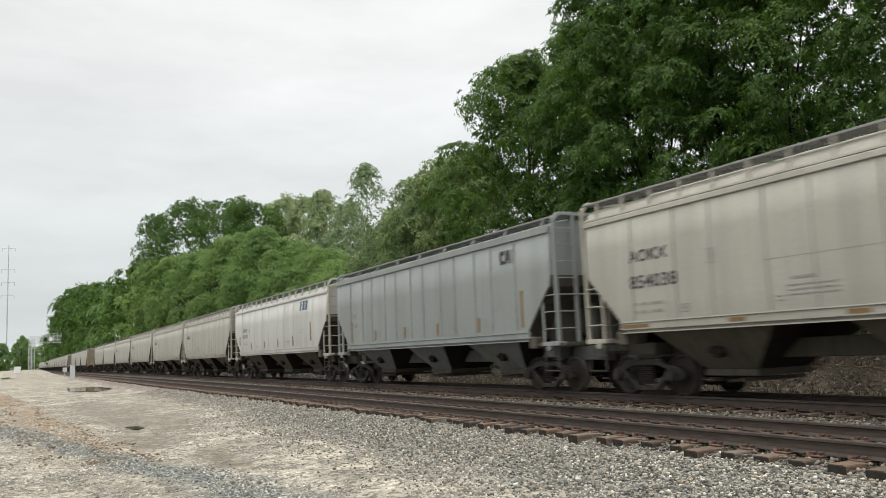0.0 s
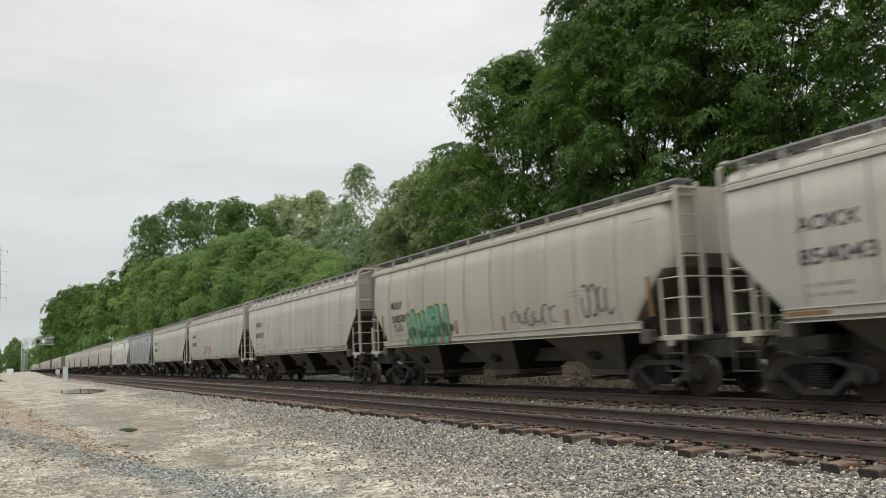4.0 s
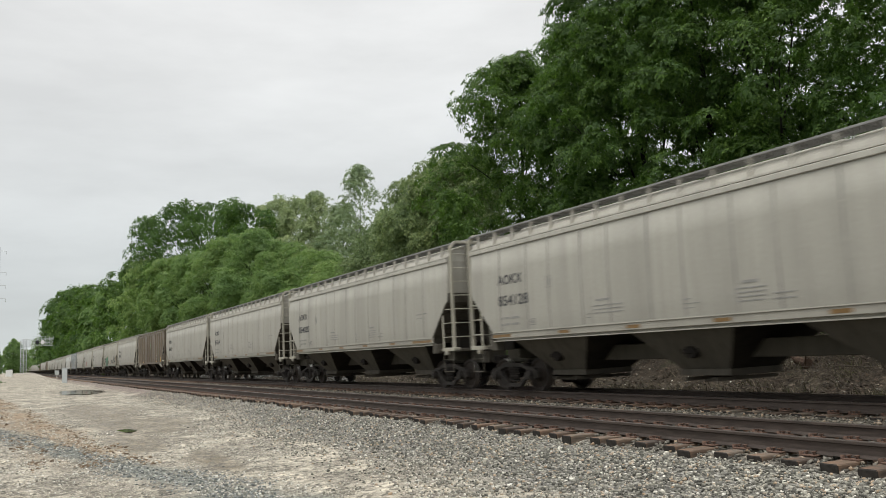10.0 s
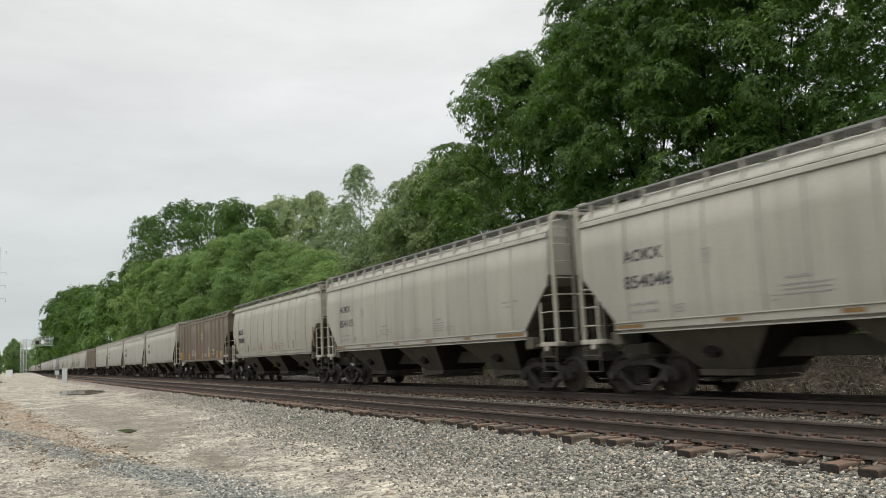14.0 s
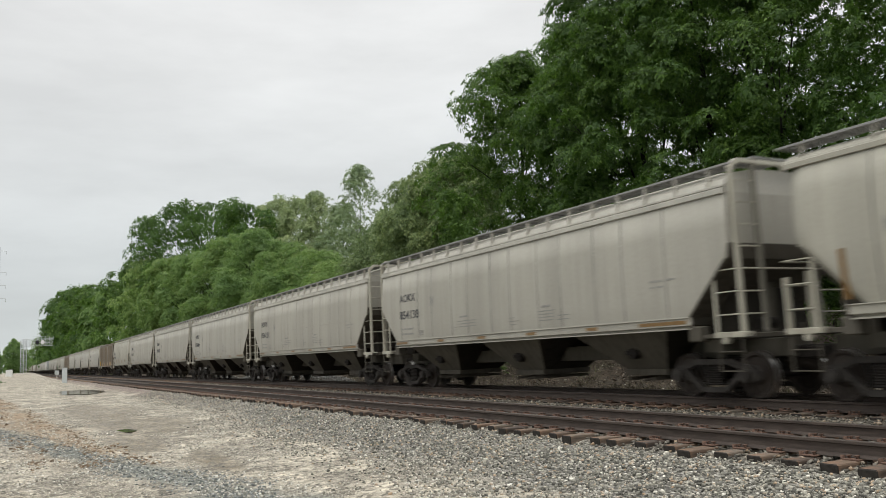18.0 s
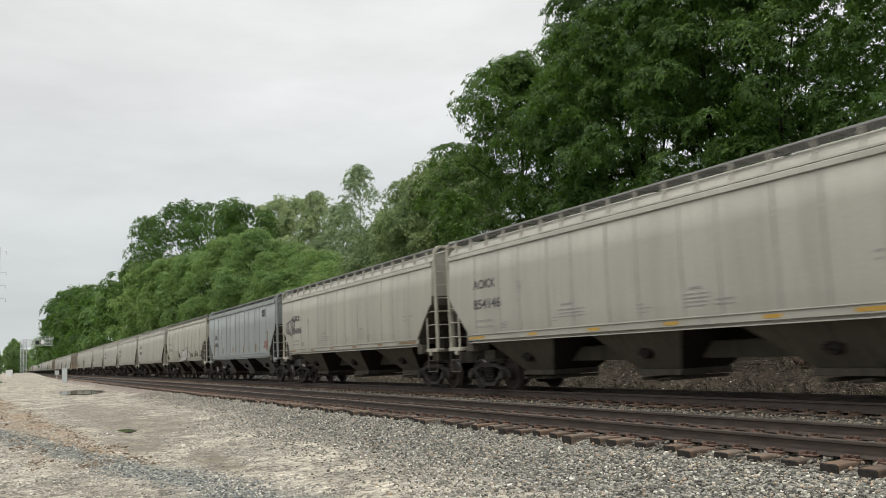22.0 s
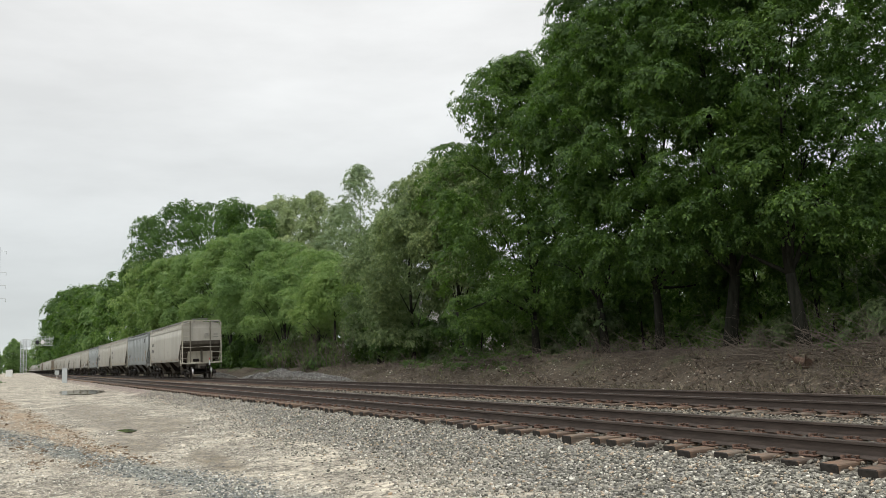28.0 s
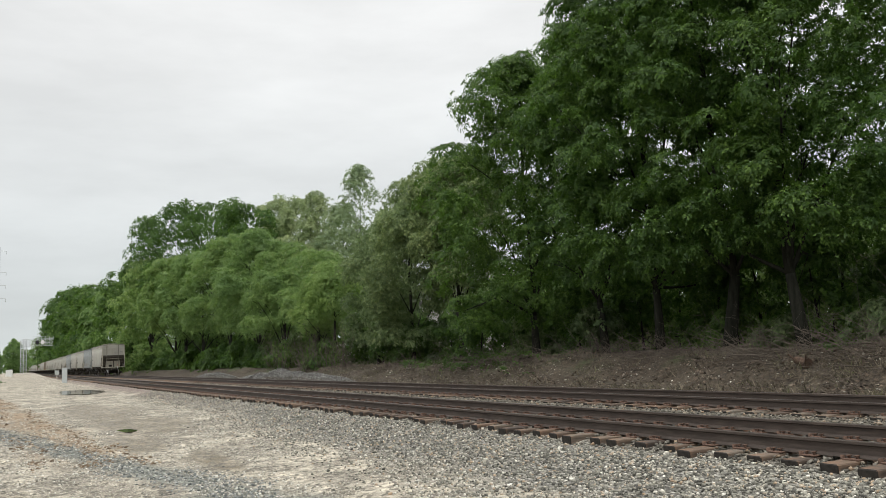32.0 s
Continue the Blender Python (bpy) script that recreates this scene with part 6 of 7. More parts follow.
for a in [(33.0, 78.5, 21.8, 4.4, LEAF_PALE, 20000, 0.13, 21, PALE, 0.22, 14, 0.13),
          (33.5, 85.0, 18.6, 4.4, LEAF_PALE, 34000, 0.13, 22, PALE, 0.22, 14, 0.14),
          (33.0, 92.0, 21.4, 4.6, LEAF_PALE, 36000, 0.14, 23, PALE, 0.22, 14, 0.15),
          (33.5, 101.0, 22.6, 5.2, LEAF_PALE, 38000, 0.15, 24, PALE, 0.22, 14, 0.16),
          (34.0, 112.0, 25.2, 5.4, LEAF_PALE, 36000, 0.16, 25, PALE, 0.22, 14, 0.17),
          (33.0, 72.0, 15.5, 4.2, LEAF_PALE, 26000, 0.13, 26, PALE, 0.22, 12, 0.14)]:
    tree(*a, bough=0.9, voids=-0.10, dome=0.7 if a[7] == 21 else 0.5, per=12, spread=2.2)
for a in [(22.6, 59.5, 8.8, 3.8, LEAF_MID, 45900, 0.112, 31, MIDT, 0.30, 10, 0.16), (23.2, 65.5, 10.8, 4.4, LEAF_MID, 51300, 0.120, 32, MIDT, 0.30, 11, 0.18),
          (22.6, 73.0, 12.0, 4.8, LEAF_MID, 54000, 0.128, 33, MIDT, 0.30, 11, 0.18), (22.8, 82.0, 14.2, 5.6, LEAF_MID, 56700, 0.144, 34, MIDT, 0.30, 12, 0.2),
          (22.4, 93.0, 15.4, 6.0, LEAF_MID, 48600, 0.168, 35, MIDT, 0.30, 12, 0.2), (22.0, 106.0, 15.8, 6.4, LEAF_MID, 43200, 0.192, 36, MIDT, 0.30, 12, 0.2),
          (21.6, 123.0, 17.2, 7.0, LEAF_MID, 37800, 0.216, 37, MIDT, 0.30, 12, 0.22)]:
    tree(*a[:5], int(a[5] * 1.5), a[6] * 0.66, *a[7:], bough=1.25, voids=-0.04, dome=0.46, fill=0.12, per=14, spread=2.2, dens=2.3)
OAK = "dark green spreading tree above the line"
for a in [(28.0, 106.0, 22.8, 7.6, LEAF_DARK, 33800, 0.221, 41, OAK, 0.2, 14, 0.3), (27.0, 119.0, 25.2, 8.4, LEAF_DARK, 36400, 0.230, 42, OAK, 0.2, 14, 0.3),
          (25.0, 134.0, 27.3, 8.0, LEAF_DARK, 33800, 0.238, 43, OAK, 0.2, 14, 0.3), (22.0, 150.0, 28.0, 5.6, LEAF_DARK, 14300, 0.238, 44, OAK, 0.5, 10, 0.3),
          (22.0, 148.0, 20.0, 7.6, LEAF_MID, 20000, 0.30, 45, MIDT, 0.03, 12, 0.25)]:
    tree(*a[:5], int(a[5] * 1.4), a[6] * 0.74, *a[7:], bough=1.7, voids=-0.10, dome=0.36, fill=0.2, per=14, spread=2.2, dens=2.5)
for a in [(21.6, 172.0, 22.0, 7.4, LEAF_DARK, 16000, 0.36, 46, OAK, 0.03, 12, 0.3), (21.4, 198.0, 20.5, 7.8, LEAF_MID, 15000, 0.40, 47, MIDT, 0.03, 12, 0.3),
          (21.2, 228.0, 22.0, 8.4, LEAF_DARK, 13000, 0.44, 48, OAK, 0.03, 12, 0.3), (21.4, 262.0, 26.0, 9.0, LEAF_DARK, 13000, 0.48, 49, OAK, 0.03, 12, 0.3),
          (21.2, 300.0, 29.5, 9.6, LEAF_DARK, 13000, 0.54, 50, OAK, 0.03, 13, 0.35), (21.4, 345.0, 33.0, 10.0, LEAF_DARK, 12000, 0.60, 51, OAK, 0.03, 13, 0.35),
          (21.2, 395.0, 36.0, 10.6, LEAF_DARK, 12000, 0.68, 52, OAK, 0.03, 13, 0.4), (20.5, 450.0, 35.0, 10.0, LEAF_DARK, 11000, 0.72, 53, OAK, 0.03, 13, 0.4),
          (21.0, 640.0, 24.0, 11.0, LEAF_MID, 6000, 1.0, 54, MIDT, 0.02, 12, 0.4), (30.0, 700.0, 26.0, 12.0, LEAF_MID, 6000, 1.1, 55, MIDT, 0.02, 12, 0.4),
          (41.0, 720.0, 27.0, 12.0, LEAF_MID, 6000, 1.1, 56, MIDT, 0.02, 12, 0.4), (12.0, 1150.0, 22.0, 14.0, LEAF_MID, 4000, 1.8, 57, MIDT, 0.02, 12, 0.4)]:
    tree(*a, bough=a[3] * 0.22, voids=-0.12, dome=0.4)
for a in [(1.2, 300.0, 11.0, 4.4, LEAF_MID, 9000, 0.32, 61, MIDT, 0.03, 11, 0.2), (-4.5, 290.0, 9.0, 4.0, LEAF_MID, 8000, 0.32, 62, MIDT, 0.03, 11, 0.2),
          (5.0, 420.0, 10.0, 4.5, LEAF_MID, 5000, 0.45, 63, MIDT, 0.03, 11, 0.2), (-12.0, 330.0, 10.0, 5.0, LEAF_MID, 8000, 0.4, 64, MIDT, 0.03, 11, 0.2)]:
    tree(*a, group="trees beyond the lane", voids=-0.4)

# undergrowth at the foot of the trees
rnd = random.Random(3)
yy = 15.0
while yy < 58.0:
    low = yy < 27.0
    if not (37.5 < yy < 44.5 or 20.9 < yy < 26.5):
        tree(23.4 + rnd.choice((-0.3, 0.2, 1.4)), yy, rnd.uniform(1.0, 1.7) if low else rnd.uniform(2.2, 4.2), rnd.uniform(1.2, 2.0), LEAF_DARK if rnd.random() < 0.75 else LEAF_GREYGREEN, 6000, 0.10, int(yy * 10), "dark leafy shrub under the trees", 0.02, 7, 0.05, name="bush", group="undergrowth")
    yy += 1.9
for x, y, h, r in ((23.8, 39.6, 3.4, 1.7), (24.0, 43.2, 3.2, 1.8), (24.2, 46.4, 2.8, 1.8)):
    tree(x, y, h, r, LEAF_DARK, 8000, 0.10, int(y * 10) + 6, "dark leafy shrub under the trees", 0.02, 7, 0.05, name="bush", group="undergrowth")
tree(22.6, 37.6, 3.6, 1.7, LEAF_DARK, 8000, 0.10, 391, "dark leafy shrub under the trees", 0.02, 7, 0.05, name="bush", group="undergrowth")
yy = 16.0
while yy < 60.0:
    if not 43.5 < yy < 54.0:
        tree(27.0 + rnd.uniform(-0.6, 1.4), yy, rnd.uniform(5.0, 8.0), rnd.uniform(2.4, 3.2), LEAF_DARK, 8000, 0.13, int(yy * 10) + 1, "dark leafy shrub under the trees", 0.02, 8, 0.07, name="bush", group="undergrowth")
    yy += 3.1
yy = 6.0
while yy < 62.0:
    if not 54.0 < yy < 64.0:
        tree(33.0 + rnd.uniform(-1.5, 2.5), yy, rnd.uniform(6.0, 8.5), rnd.uniform(3.0, 4.0), LEAF_MID, 8000, 0.20, int(yy * 10) + 3, "dark thicket tree deep in the wood", 0.0, 10, 0.10, group="undergrowth")
    yy += 3.6
yy = 58.0
while yy < 215.0:
    tree(21.5 + rnd.uniform(-0.4, 0.8), yy, rnd.uniform(1.6, 3.0), rnd.uniform(1.4, 2.0), LEAF_DARK, 2600, 0.13 + yy * 0.0009, int(yy * 10) + 2, "leafy shrub at the foot of the bank", 0.02, 7, 0.05, name="bush", group="undergrowth")
    yy += 3.4 + yy * 0.02
yy = 60.0
while yy < 225.0:
    tree(27.5 + rnd.uniform(-0.6, 1.4), yy, rnd.uniform(5.0, 7.5), rnd.uniform(2.8, 3.8), LEAF_DARK, 5000, 0.22, int(yy * 10) + 4, "dark thicket tree deep in the wood", 0.0, 9, 0.07, group="undergrowth")
    yy += 4.8

for yy in (14.0, 18.6, 23.2, 27.8, 33.0):
    tree(25.4, yy, rnd.uniform(4.5, 6.5), rnd.uniform(2.0, 2.6), LEAF_DARK, 7000, 0.12, int(yy * 10) + 5, "dark leafy young tree under the canopy", 0.04, 8, 0.06, group="undergrowth")


yy = 12.0
while yy < 60.0:
    tree(38.5 + rnd.uniform(-1.0, 2.0), yy, rnd.uniform(6.5, 8.5), rnd.uniform(3.2, 4.0), LEAF_MID, 6000, 0.24, int(yy * 10) + 7, "leafy thicket tree beyond the wood", 0.0, 10, 0.10, group="undergrowth")
    yy += 3.8


def brush():
    """Dead twigs and cut branches lying over the bank."""
    rng = np.random.default_rng(8)
    vs, fs = [], []

    def twig(p, d, length, r, bend):
        k, base = 5, len(vs) * 1
        start = sum(len(q) for q in vs)
        pts = []
        d = d / np.linalg.norm(d)
        for i in range(k):
            pts.append(p.copy())
            p = p + d * length / (k - 1)
            d = d + rng.normal(0, bend, 3)
            d /= np.linalg.norm(d)
        ring = []
        for i, q in enumerate(pts):
            rr = r * (1 - 0.75 * i / (k - 1))
            for a in (0, 2.094, 4.189):
                ring.append(q + np.array((math.cos(a) * rr, 0.4 * math.cos(a + 1) * rr, math.sin(a) * rr)))
        vs.append(np.array(ring))
        for i in range(k - 1):
            for j in range(3):
                j2 = (j + 1) % 3
                fs.append((start + i * 3 + j, start + i * 3 + j2, start + (i + 1) * 3 + j2, start + (i + 1) * 3 + j))
        return pts

    for _ in range(5600):
        y = 9.0 + 45.0 * rng.uniform(0, 1) ** 1.2
        x = rng.normal(20.4, 0.55) if rng.random() < 0.65 else rng.uniform(17.4, 20.6)
        if noise.noise((x * 0.7, y * 0.35, 12.0)) < rng.uniform(-0.3, 0.25):
            continue
        z = ground_z(x, y) + rng.uniform(-0.02, 0.12)
        d = np.array((rng.normal(0, 0.5), rng.normal(0, 1.0), rng.normal(0.05, 0.16)))
        twig(np.array((x, y, z)), d, rng.uniform(0.3, 1.7), rng.uniform(0.004, 0.015), 0.20)
    for _ in range(70):
        y = rng.uniform(9.5, 50.0)
        x = rng.normal(20.9, 0.5)
        d = np.array((rng.normal(-0.3, 0.5), rng.normal(0, 0.6), rng.uniform(0.3, 1.1)))
        pts = twig(np.array((x, y, ground_z(x, y))), d, rng.uniform(0.8, 1.9), rng.uniform(0.006, 0.014), 0.22)
        for q in pts[1:4]:
            twig(q, d + rng.normal(0, 0.7, 3), rng.uniform(0.4, 0.9), 0.006, 0.25)
    # cut branches thrown in heaps along the crest
    for cx, cy, wide, k in ((20.3, 12.2, 0.9, 60), (20.3, 14.4, 1.0, 75), (20.2, 16.6, 1.0, 70), (20.4, 19.6, 1.1, 60), (20.1, 22.4, 0.9, 60), (20.4, 26.0, 1.2, 50), (20.2, 30.4, 0.9, 55), (20.3, 36.0, 1.2, 40)):
        for _ in range(k):
            p = np.array((cx + rng.normal(0, 0.38), cy + rng.normal(0, wide), 0.0))
            p[2] = ground_z(p[0], p[1]) + abs(rng.normal(0, 0.14))
            d = np.array((rng.normal(-0.25, 0.55), rng.normal(0, 0.9), rng.normal(0.16, 0.26)))
            pts = twig(p, d, rng.uniform(0.7, 2.2), rng.uniform(0.007, 0.020), 0.20)
            for q in pts[2:4]:
                twig(q, d + rng.normal(0, 0.6, 3), rng.uniform(0.3, 0.8), 0.006, 0.25)
    # leafless thickets
    for cx, cy, h, k in ((20.6, 11.6, 2.4, 22), (19.7, 58.0, 3.6, 60), (19.9, 52.0, 3.2, 40), (19.8, 66.0, 3.4, 40)):
        for _ in range(k):
            d = np.array((rng.normal(-0.15, 0.35), rng.normal(0, 0.5), 1.0))
            p = np.array((cx + rng.normal(0, 0.4), cy + rng.normal(0, 0.9), 0.0))
            p[2] = ground_z(p[0], p[1])
            pts = twig(p, d, h * rng.uniform(0.5, 1.1), 0.016, 0.14)
            for q in pts[1:]:
                for _2 in range(2):
                    twig(q, d + rng.normal(0, 0.7, 3), rng.uniform(0.4, 1.0), 0.006, 0.2)
    ob = new("dead_brush", quads_mesh("dead_brush", np.concatenate(vs), np.array(fs), TWIG))
    tagged(ob, "tangle of dead grey brush along the bank", "brush", kind="stuff")


brush()


def leaf_litter():
    rng = np.random.default_rng(19)
    p = scatter(rng, 16000, 16.3, 21.6, 8.0, 62.0, lambda x, y: noise.noise((x * 0.9, y * 0.7, 3.0)) > -0.15 + rng.normal(0, 0.12), 1.5)
    p[:, 2] += rng.uniform(0.01, 0.06, len(p))
    nrm = rng.normal(0, 0.5, (len(p), 3)) + np.array([-0.3, 0, 1])
    ob = new("leaf_litter", leaf_mesh("leaf_litter", p, nrm, 0.085, LITTER, rng, 0.0))
    tagged(ob, "brown dry leaf litter over the bank", "leaf litter", kind="stuff")


leaf_litter()


def dry_grass():
    """Withered stalks in loose tufts over the bank."""
    rng = np.random.default_rng(23)
    tufts = scatter(rng, 1500, 17.0, 21.4, 8.5, 56.0, lambda x, y: noise.noise((x * 0.6, y * 0.5, 17.0)) > -0.05 + rng.normal(0, 0.15), 1.4)
    g = np.repeat(np.arange(len(tufts)), 16)
    n = len(g)
    root = tufts[g] + np.stack([rng.normal(0, 0.10, n), rng.normal(0, 0.14, n), np.zeros(n)], 1)
    tip = np.stack([rng.normal(-0.06, 0.10, n), rng.normal(0, 0.16, n), rng.uniform(0.05, 0.30, n)], 1)
    side = np.stack([rng.normal(0, 0.006, n), rng.normal(0, 0.012, n), np.zeros(n)], 1)
    v = np.stack([root - side, root + side, root + tip], 1).reshape(-1, 3)
    ob = new("dry_grass", quads_mesh("dry_grass", v, np.arange(n * 3).reshape(-1, 3), STRAW))
    tagged(ob, "withered tan grass in tufts over the bank", "dry grass", kind="stuff")


dry_grass()


def weeds():
    rng = np.random.default_rng(15)
    spots = [(19.6, 30.5, 1.1), (19.7, 33.0, 1.3), (19.8, 35.0, 1.0), (19.4, 24.6, 0.35), (19.0, 28.2, 0.45), (18.9, 29.6, 0.4), (19.9, 38.0, 1.2), (20.4, 32.0, 1.0), (20.5, 35.5, 1.2), (20.6, 41.0, 1.2), (20.4, 29.5, 0.8), (20.2, 14.9, 0.4), (-1.4, 120.0, 0.9), (-3.4, 126.0, 1.6), (-5.5, 134.0, 2.0)]
    cs = np.array([(x, y, ground_z(x, y) + 0.12) for x, y, _ in spots])
    rs = np.array([(r, r * 1.4, 0.22) for _, _, r in spots])
    ob = new("weeds", crown_mesh("weeds", cs, rs, 8000, 0.065, LEAF_GRASS, rng, 0.0))
    tagged(ob, "patches of low bright green weeds", "weeds", kind="stuff")


weeds()


def stump():
    bm = bmesh.new()
    x, y = 19.4, 15.0
    z = ground_z(x, y)
    rod(bm, (x, y - 0.2, z + 0.12), (x + 0.15, y + 0.3, z + 0.22), 0.14, 9, 0.10)
    rod(bm, (x, y - 0.1, z), (x - 0.2, y - 0.3, z + 0.35), 0.05, 6, 0.02)
    rod(bm, (x + 0.05, y, z), (x - 0.1, y + 0.35, z + 0.4), 0.04, 6, 0.015)
    tagged(new("tree_stump", mesh_of("tree_stump", bm, ROTTEN_WOOD)), "reddish rotten stump on the bank", "stump")


stump()


# ---- signal bridge, cabinets and distance ----
def lattice(bm, a, b, w, n, r=0.04):
    """Square lattice boom from a to b."""
    a, b = Vector(a), Vector(b)
    d = (b - a).normalized()
    u = d.orthogonal().normalized()
    v = d.cross(u)
    cs = [(u + v) * w / 2, (u - v) * w / 2, (-u - v) * w / 2, (v - u) * w / 2]
    for c in cs:
        rod(bm, a + c, b + c, r * 1.3, 5)
    for i in range(n):
        p, q = a.lerp(b, i / n), a.lerp(b, (i + 1) / n)
        for j in range(4):
            c, c2 = cs[j], cs[(j + 1) % 4]
            rod(bm, p + c, q + c2, r * 0.7, 4)
            rod(bm, p + c, p + c2, r * 0.7, 4)


def signal_bridge():
    Y, Z = 230.0, 8.45
    g = thing("signal_gantry", pose(0, 0, 0), "pale steel cantilever signal gantry over the track", "signal")
    bm = bmesh.new()
    lattice(bm, (3.15, Y, 0.4), (3.15, Y, 9.2), 0.95, 9, 0.05)
    part("mast", bm, GALV, g)
    bm = bmesh.new()
    lattice(bm, (2.7, Y, Z), (9.9, Y, Z), 1.25, 8, 0.045)
    part("arm", bm, GALV, g)
    bm = bmesh.new()
    box(bm, 5.2, 9.9, Y - 1.2, Y - 0.62, Z + 0.55, Z + 0.60)
    for x in np.arange(5.3, 10.0, 0.92):
        rod(bm, (x, Y - 1.2, Z + 0.6), (x, Y - 1.2, Z + 1.5), 0.03, 5)
    for z in (Z + 1.05, Z + 1.5):
        rod(bm, (5.2, Y - 1.2, z), (9.9, Y - 1.2, z), 0.03, 5)
    part("catwalk", bm, GALV, g)
    for x, mat in ((6.2, SIGNAL_BLACK), (7.45, SHED_WHITE)):
        bm = bmesh.new()
        k = 18
        rings = []
        for yv in (Y - 1.35, Y - 1.28):
            rings.append([(x + 0.42 * math.cos(2 * math.pi * i / k), yv, Z + 0.55 * math.sin(2 * math.pi * i / k)) for i in range(k)])
        loft(bm, rings)
        for zz in (Z - 0.25, Z, Z + 0.25):
            rod(bm, (x, Y - 1.35, zz), (x, Y - 1.6, zz), 0.10, 8)
        rod(bm, (x, Y - 1.28, Z), (x, Y - 0.6, Z), 0.06, 6)
        part("signal_head", bm, mat, g, "round signal head with hooded lamps")


signal_bridge()


def cabinet(name, x, y, w, d, h, material, label, legs=0.0):
    z = ground_z(x, y) - 0.05
    c = thing(name, pose(x, y, z, 0, 0, -4), label, "cabinet")
    bm = bmesh.new()
    box(bm, -w / 2, w / 2, -d / 2, d / 2, legs, h, 0.02)
    part("housing", bm, material, c)
    bm = bmesh.new()
    box(bm, -w / 2 - 0.04, w / 2 + 0.04, -d / 2 - 0.05, d / 2 + 0.05, h, h + 0.06, 0.015)
    part("cap", bm, material, c)
    bm = bmesh.new()
    box(bm, -w / 2 + 0.05, w / 2 - 0.05, -d / 2 - 0.02, -d / 2, legs + 0.1, h - 0.1, 0.005)
    dr = part("door", bm, material, c)
    bm = bmesh.new()
    box(bm, w / 2 - 0.14, w / 2 - 0.10, -d / 2 - 0.06, -d / 2 - 0.02, h * 0.5, h * 0.6)
    part("handle", bm, GALV, dr)
    if legs:
        bm = bmesh.new()
        box(bm, -0.06, 0.06, -0.06, 0.06, 0, legs)
        part("post", bm, PALE_WOOD, c)


cabinet("equipment_cabinet", 5.95, 108.0, 0.58, 0.48, 1.80, CABINET_GREY, "tall pale grey equipment cabinet beside the track")
cabinet("switch_box", 6.05, 128.0, 0.55, 0.4, 1.35, CABINET_GREY, "small pale box on a wooden post", 0.75)
cabinet("relay_shed", 0.05, 190.0, 1.2, 1.2, 1.35, SHED_WHITE, "white equipment shed at the lane's far end")


def pylon():
    X, Y = -4.2, 380.0
    p = thing("transmission_pole", pose(X, Y, -0.5), "tall thin steel transmission pole", "power pole")
    bm = bmesh.new()
    rod(bm, (0, 0, 0), (0, 0, 54), 0.32, 8, 0.14)
    part("shaft", bm, GALV, p)
    for z in (32, 37.5, 43, 52):
        bm = bmesh.new()
        rod(bm, (-2.4, 0, z + 0.5), (2.4, 0, z + 0.5), 0.09, 5)
        for s in (-2.4, 2.4):
            rod(bm, (s, 0, z - 0.9), (s, 0, z + 0.5), 0.12, 6)
        part("crossarm", bm, GALV, p)


pylon()


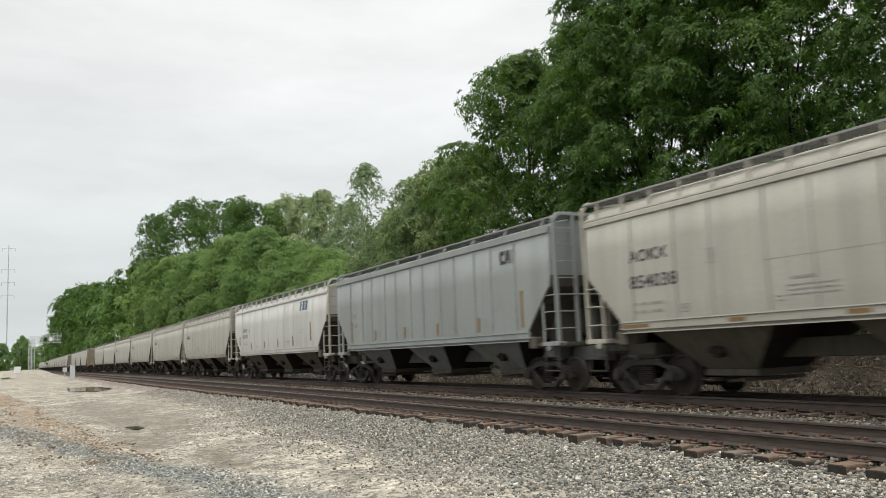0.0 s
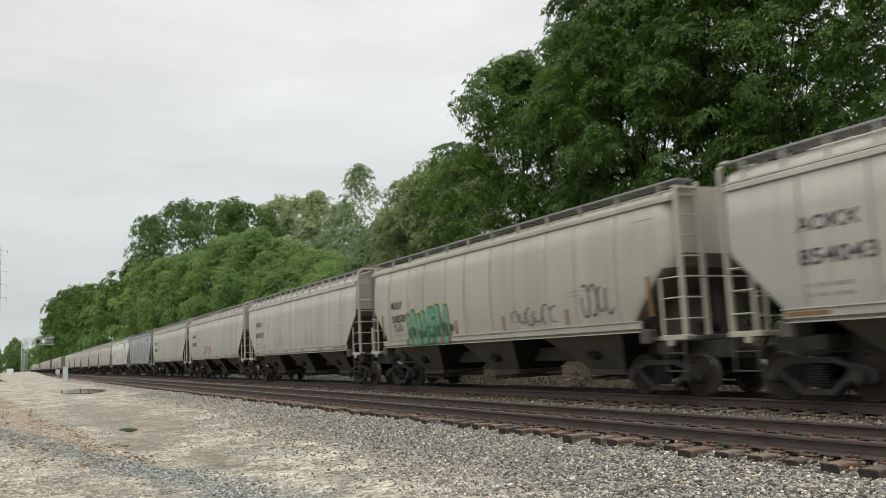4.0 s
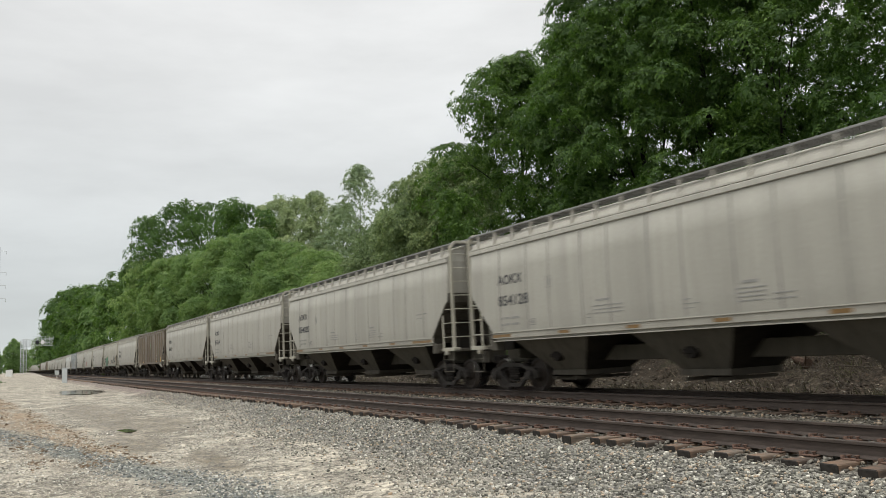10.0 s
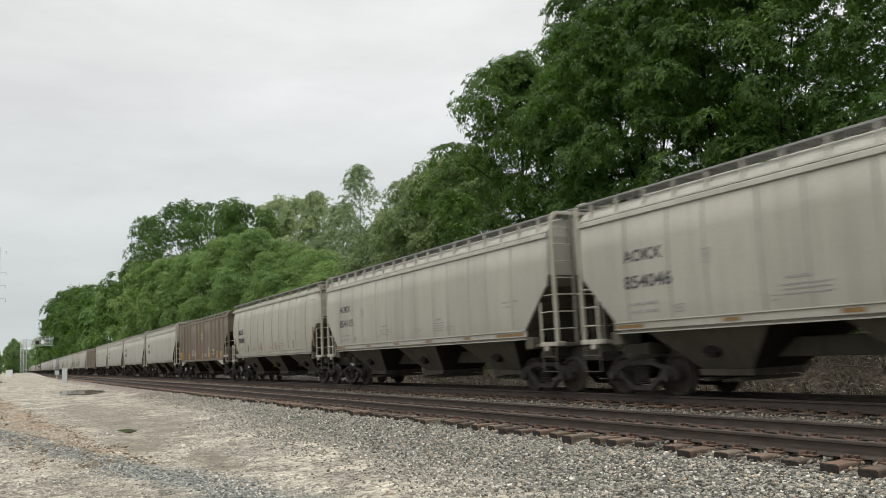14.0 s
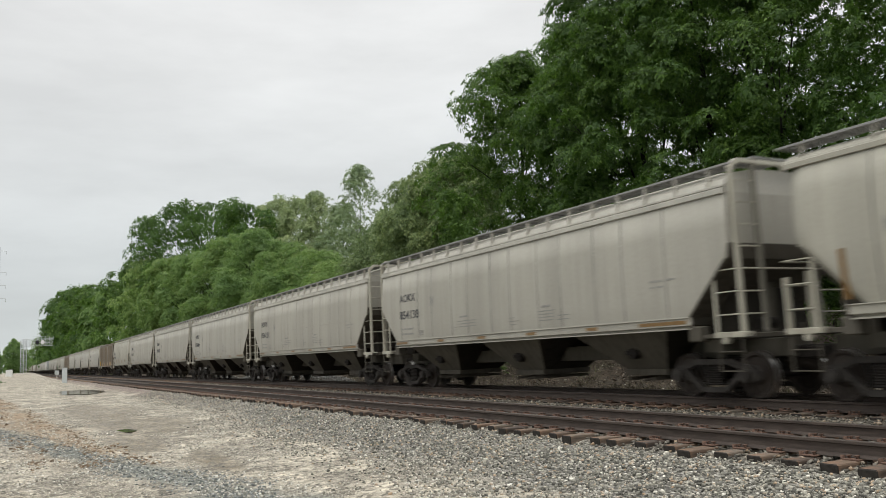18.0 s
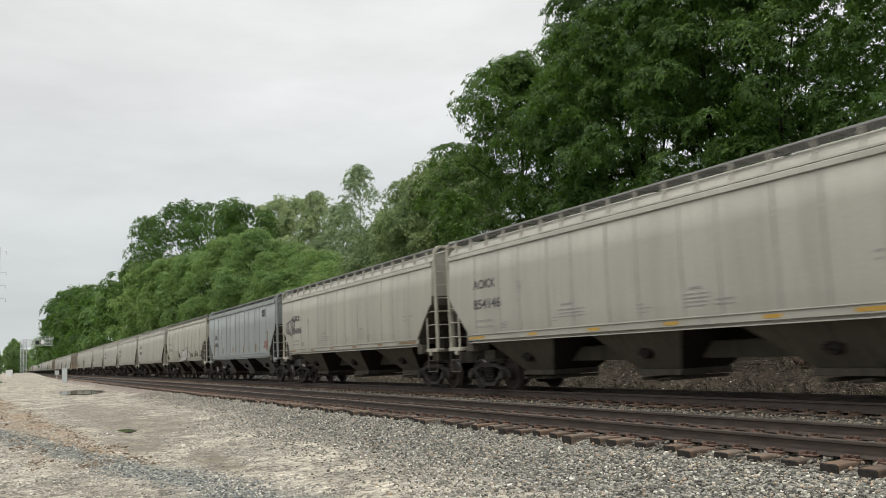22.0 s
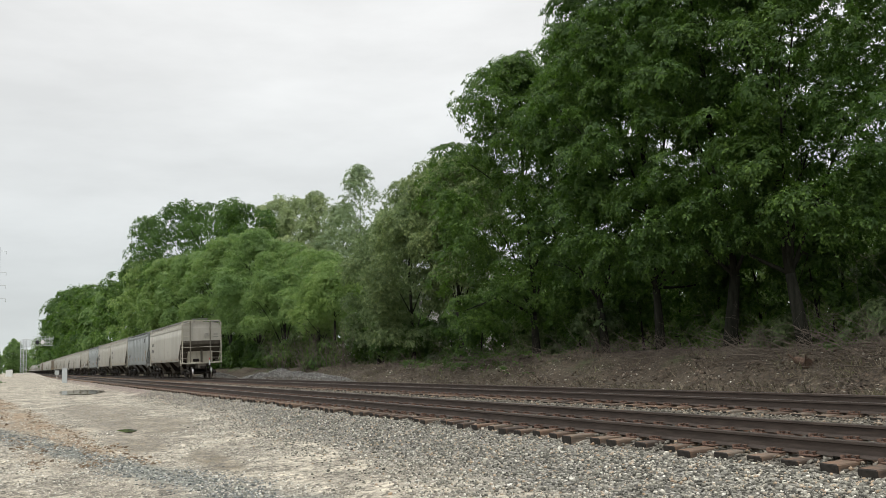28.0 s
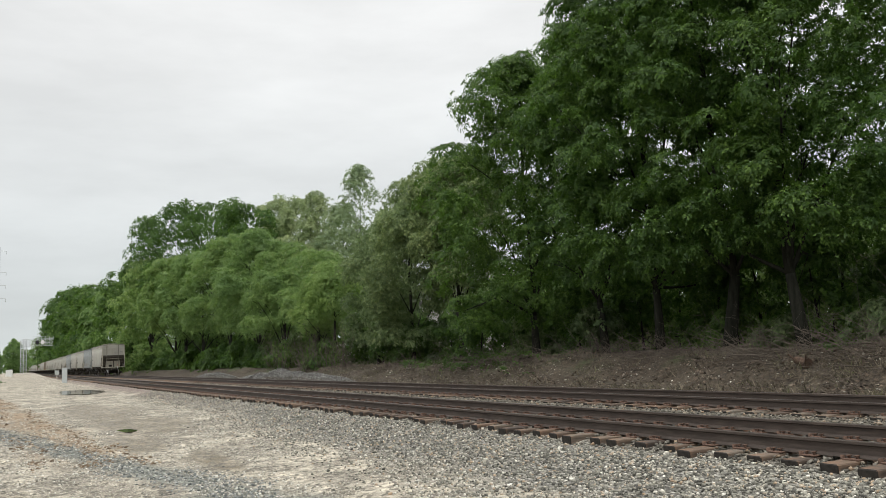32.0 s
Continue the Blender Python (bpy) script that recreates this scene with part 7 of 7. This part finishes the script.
def house():
    z = 0.75
    h = thing("house", pose(39.0, 67.0, z, 0, 0, 12), "pale grey house glimpsed behind the trees", "house")
    bm = bmesh.new()
    box(bm, -4, 4, -5, 5, -0.3, 5.4)
    vs = [(-4, -5, 5.4), (4, -5, 5.4), (0, -5, 8.0)]
    loft(bm, [vs, [(a, 5, c) for a, _, c in vs]])
    part("wall", bm, HOUSE_WALL, h)
    for s in (-1, 1):
        bm = bmesh.new()
        q = [(s * 4.4, -5.4, 5.14), (0, -5.4, 8.0), (0, -5.4, 8.15), (s * 4.4, -5.4, 5.30)]
        loft(bm, [q, [(a, 5.4, c) for a, _, c in q]])
        part("roof", bm, HOUSE_ROOF, h)
    for y in (-2.6, 2.4):
        bm = bmesh.new()
        box(bm, -4.06, -4.0, y - 0.55, y + 0.55, 3.4, 4.7)
        w = part("window", bm, HOUSE_TRIM, h)
        bm = bmesh.new()
        box(bm, -4.08, -4.06, y - 0.46, y + 0.46, 3.48, 4.62)
        part("pane", bm, PANE_DARK, w)
    bm = bmesh.new()
    box(bm, -2.0, -1.0, -5.06, -5.0, 3.4, 4.7)
    w = part("window", bm, HOUSE_TRIM, h)
    bm = bmesh.new()
    box(bm, -1.92, -1.08, -5.08, -5.06, 3.48, 4.62)
    part("pane", bm, PANE_DARK, w)


house()


def fence():
    f = thing("garden_fence", pose(24.6, 57.0, ground_z(24.6, 57.0)), "weathered pale picket fence behind the trees", "fence")
    bm = bmesh.new()
    box(bm, -0.03, 0.03, 0, 7, 0.35, 0.45)
    box(bm, -0.03, 0.03, 0, 7, 1.45, 1.55)
    part("rail", bm, PALE_WOOD, f)
    bm = bmesh.new()
    box(bm, -0.05, -0.03, -0.045, 0.045, 0.05, 1.75)
    slat = mesh_of("slat", bm, PALE_WOOD)
    for i in range(32):
        sister("slat", slat, f, pose(0, 0.1 + i * 0.22, 0))


fence()


def motions():
    """The train rolls away along the far track; the wheels of its cars turn with it."""
    times = [0, 2, 4, 6, 8, 10, 12, 14, 16, 18, 20, 22, 24, 26, 28, 30, 32]
    for car, y in CARS:
        walk(car, [(t, pose(MID_FAR, y + travel(t), 0.0)) for t in times])
    turns = [32.0 * i / 800 for i in range(801)]
    rolling = {}
    for car, _ in CARS:
        for truck in car.children:
            for w in truck.children:
                if w.name.split(".")[0] != "wheel":
                    continue
                hub = w.matrix_basis.translation.copy()
                key = round(hub.y, 2)
                if key not in rolling:
                    walk(w, [(t, Matrix.Translation(hub) @ Matrix.Rotation(-travel(t) / 0.46, 4, "X")) for t in turns])
                    rolling[key] = w.animation_data
                else:
                    w.rotation_mode = "QUATERNION"
                    keys = w.animation_data_create()
                    keys.action = rolling[key].action
                    keys.action_slot = rolling[key].action_slot



motions()
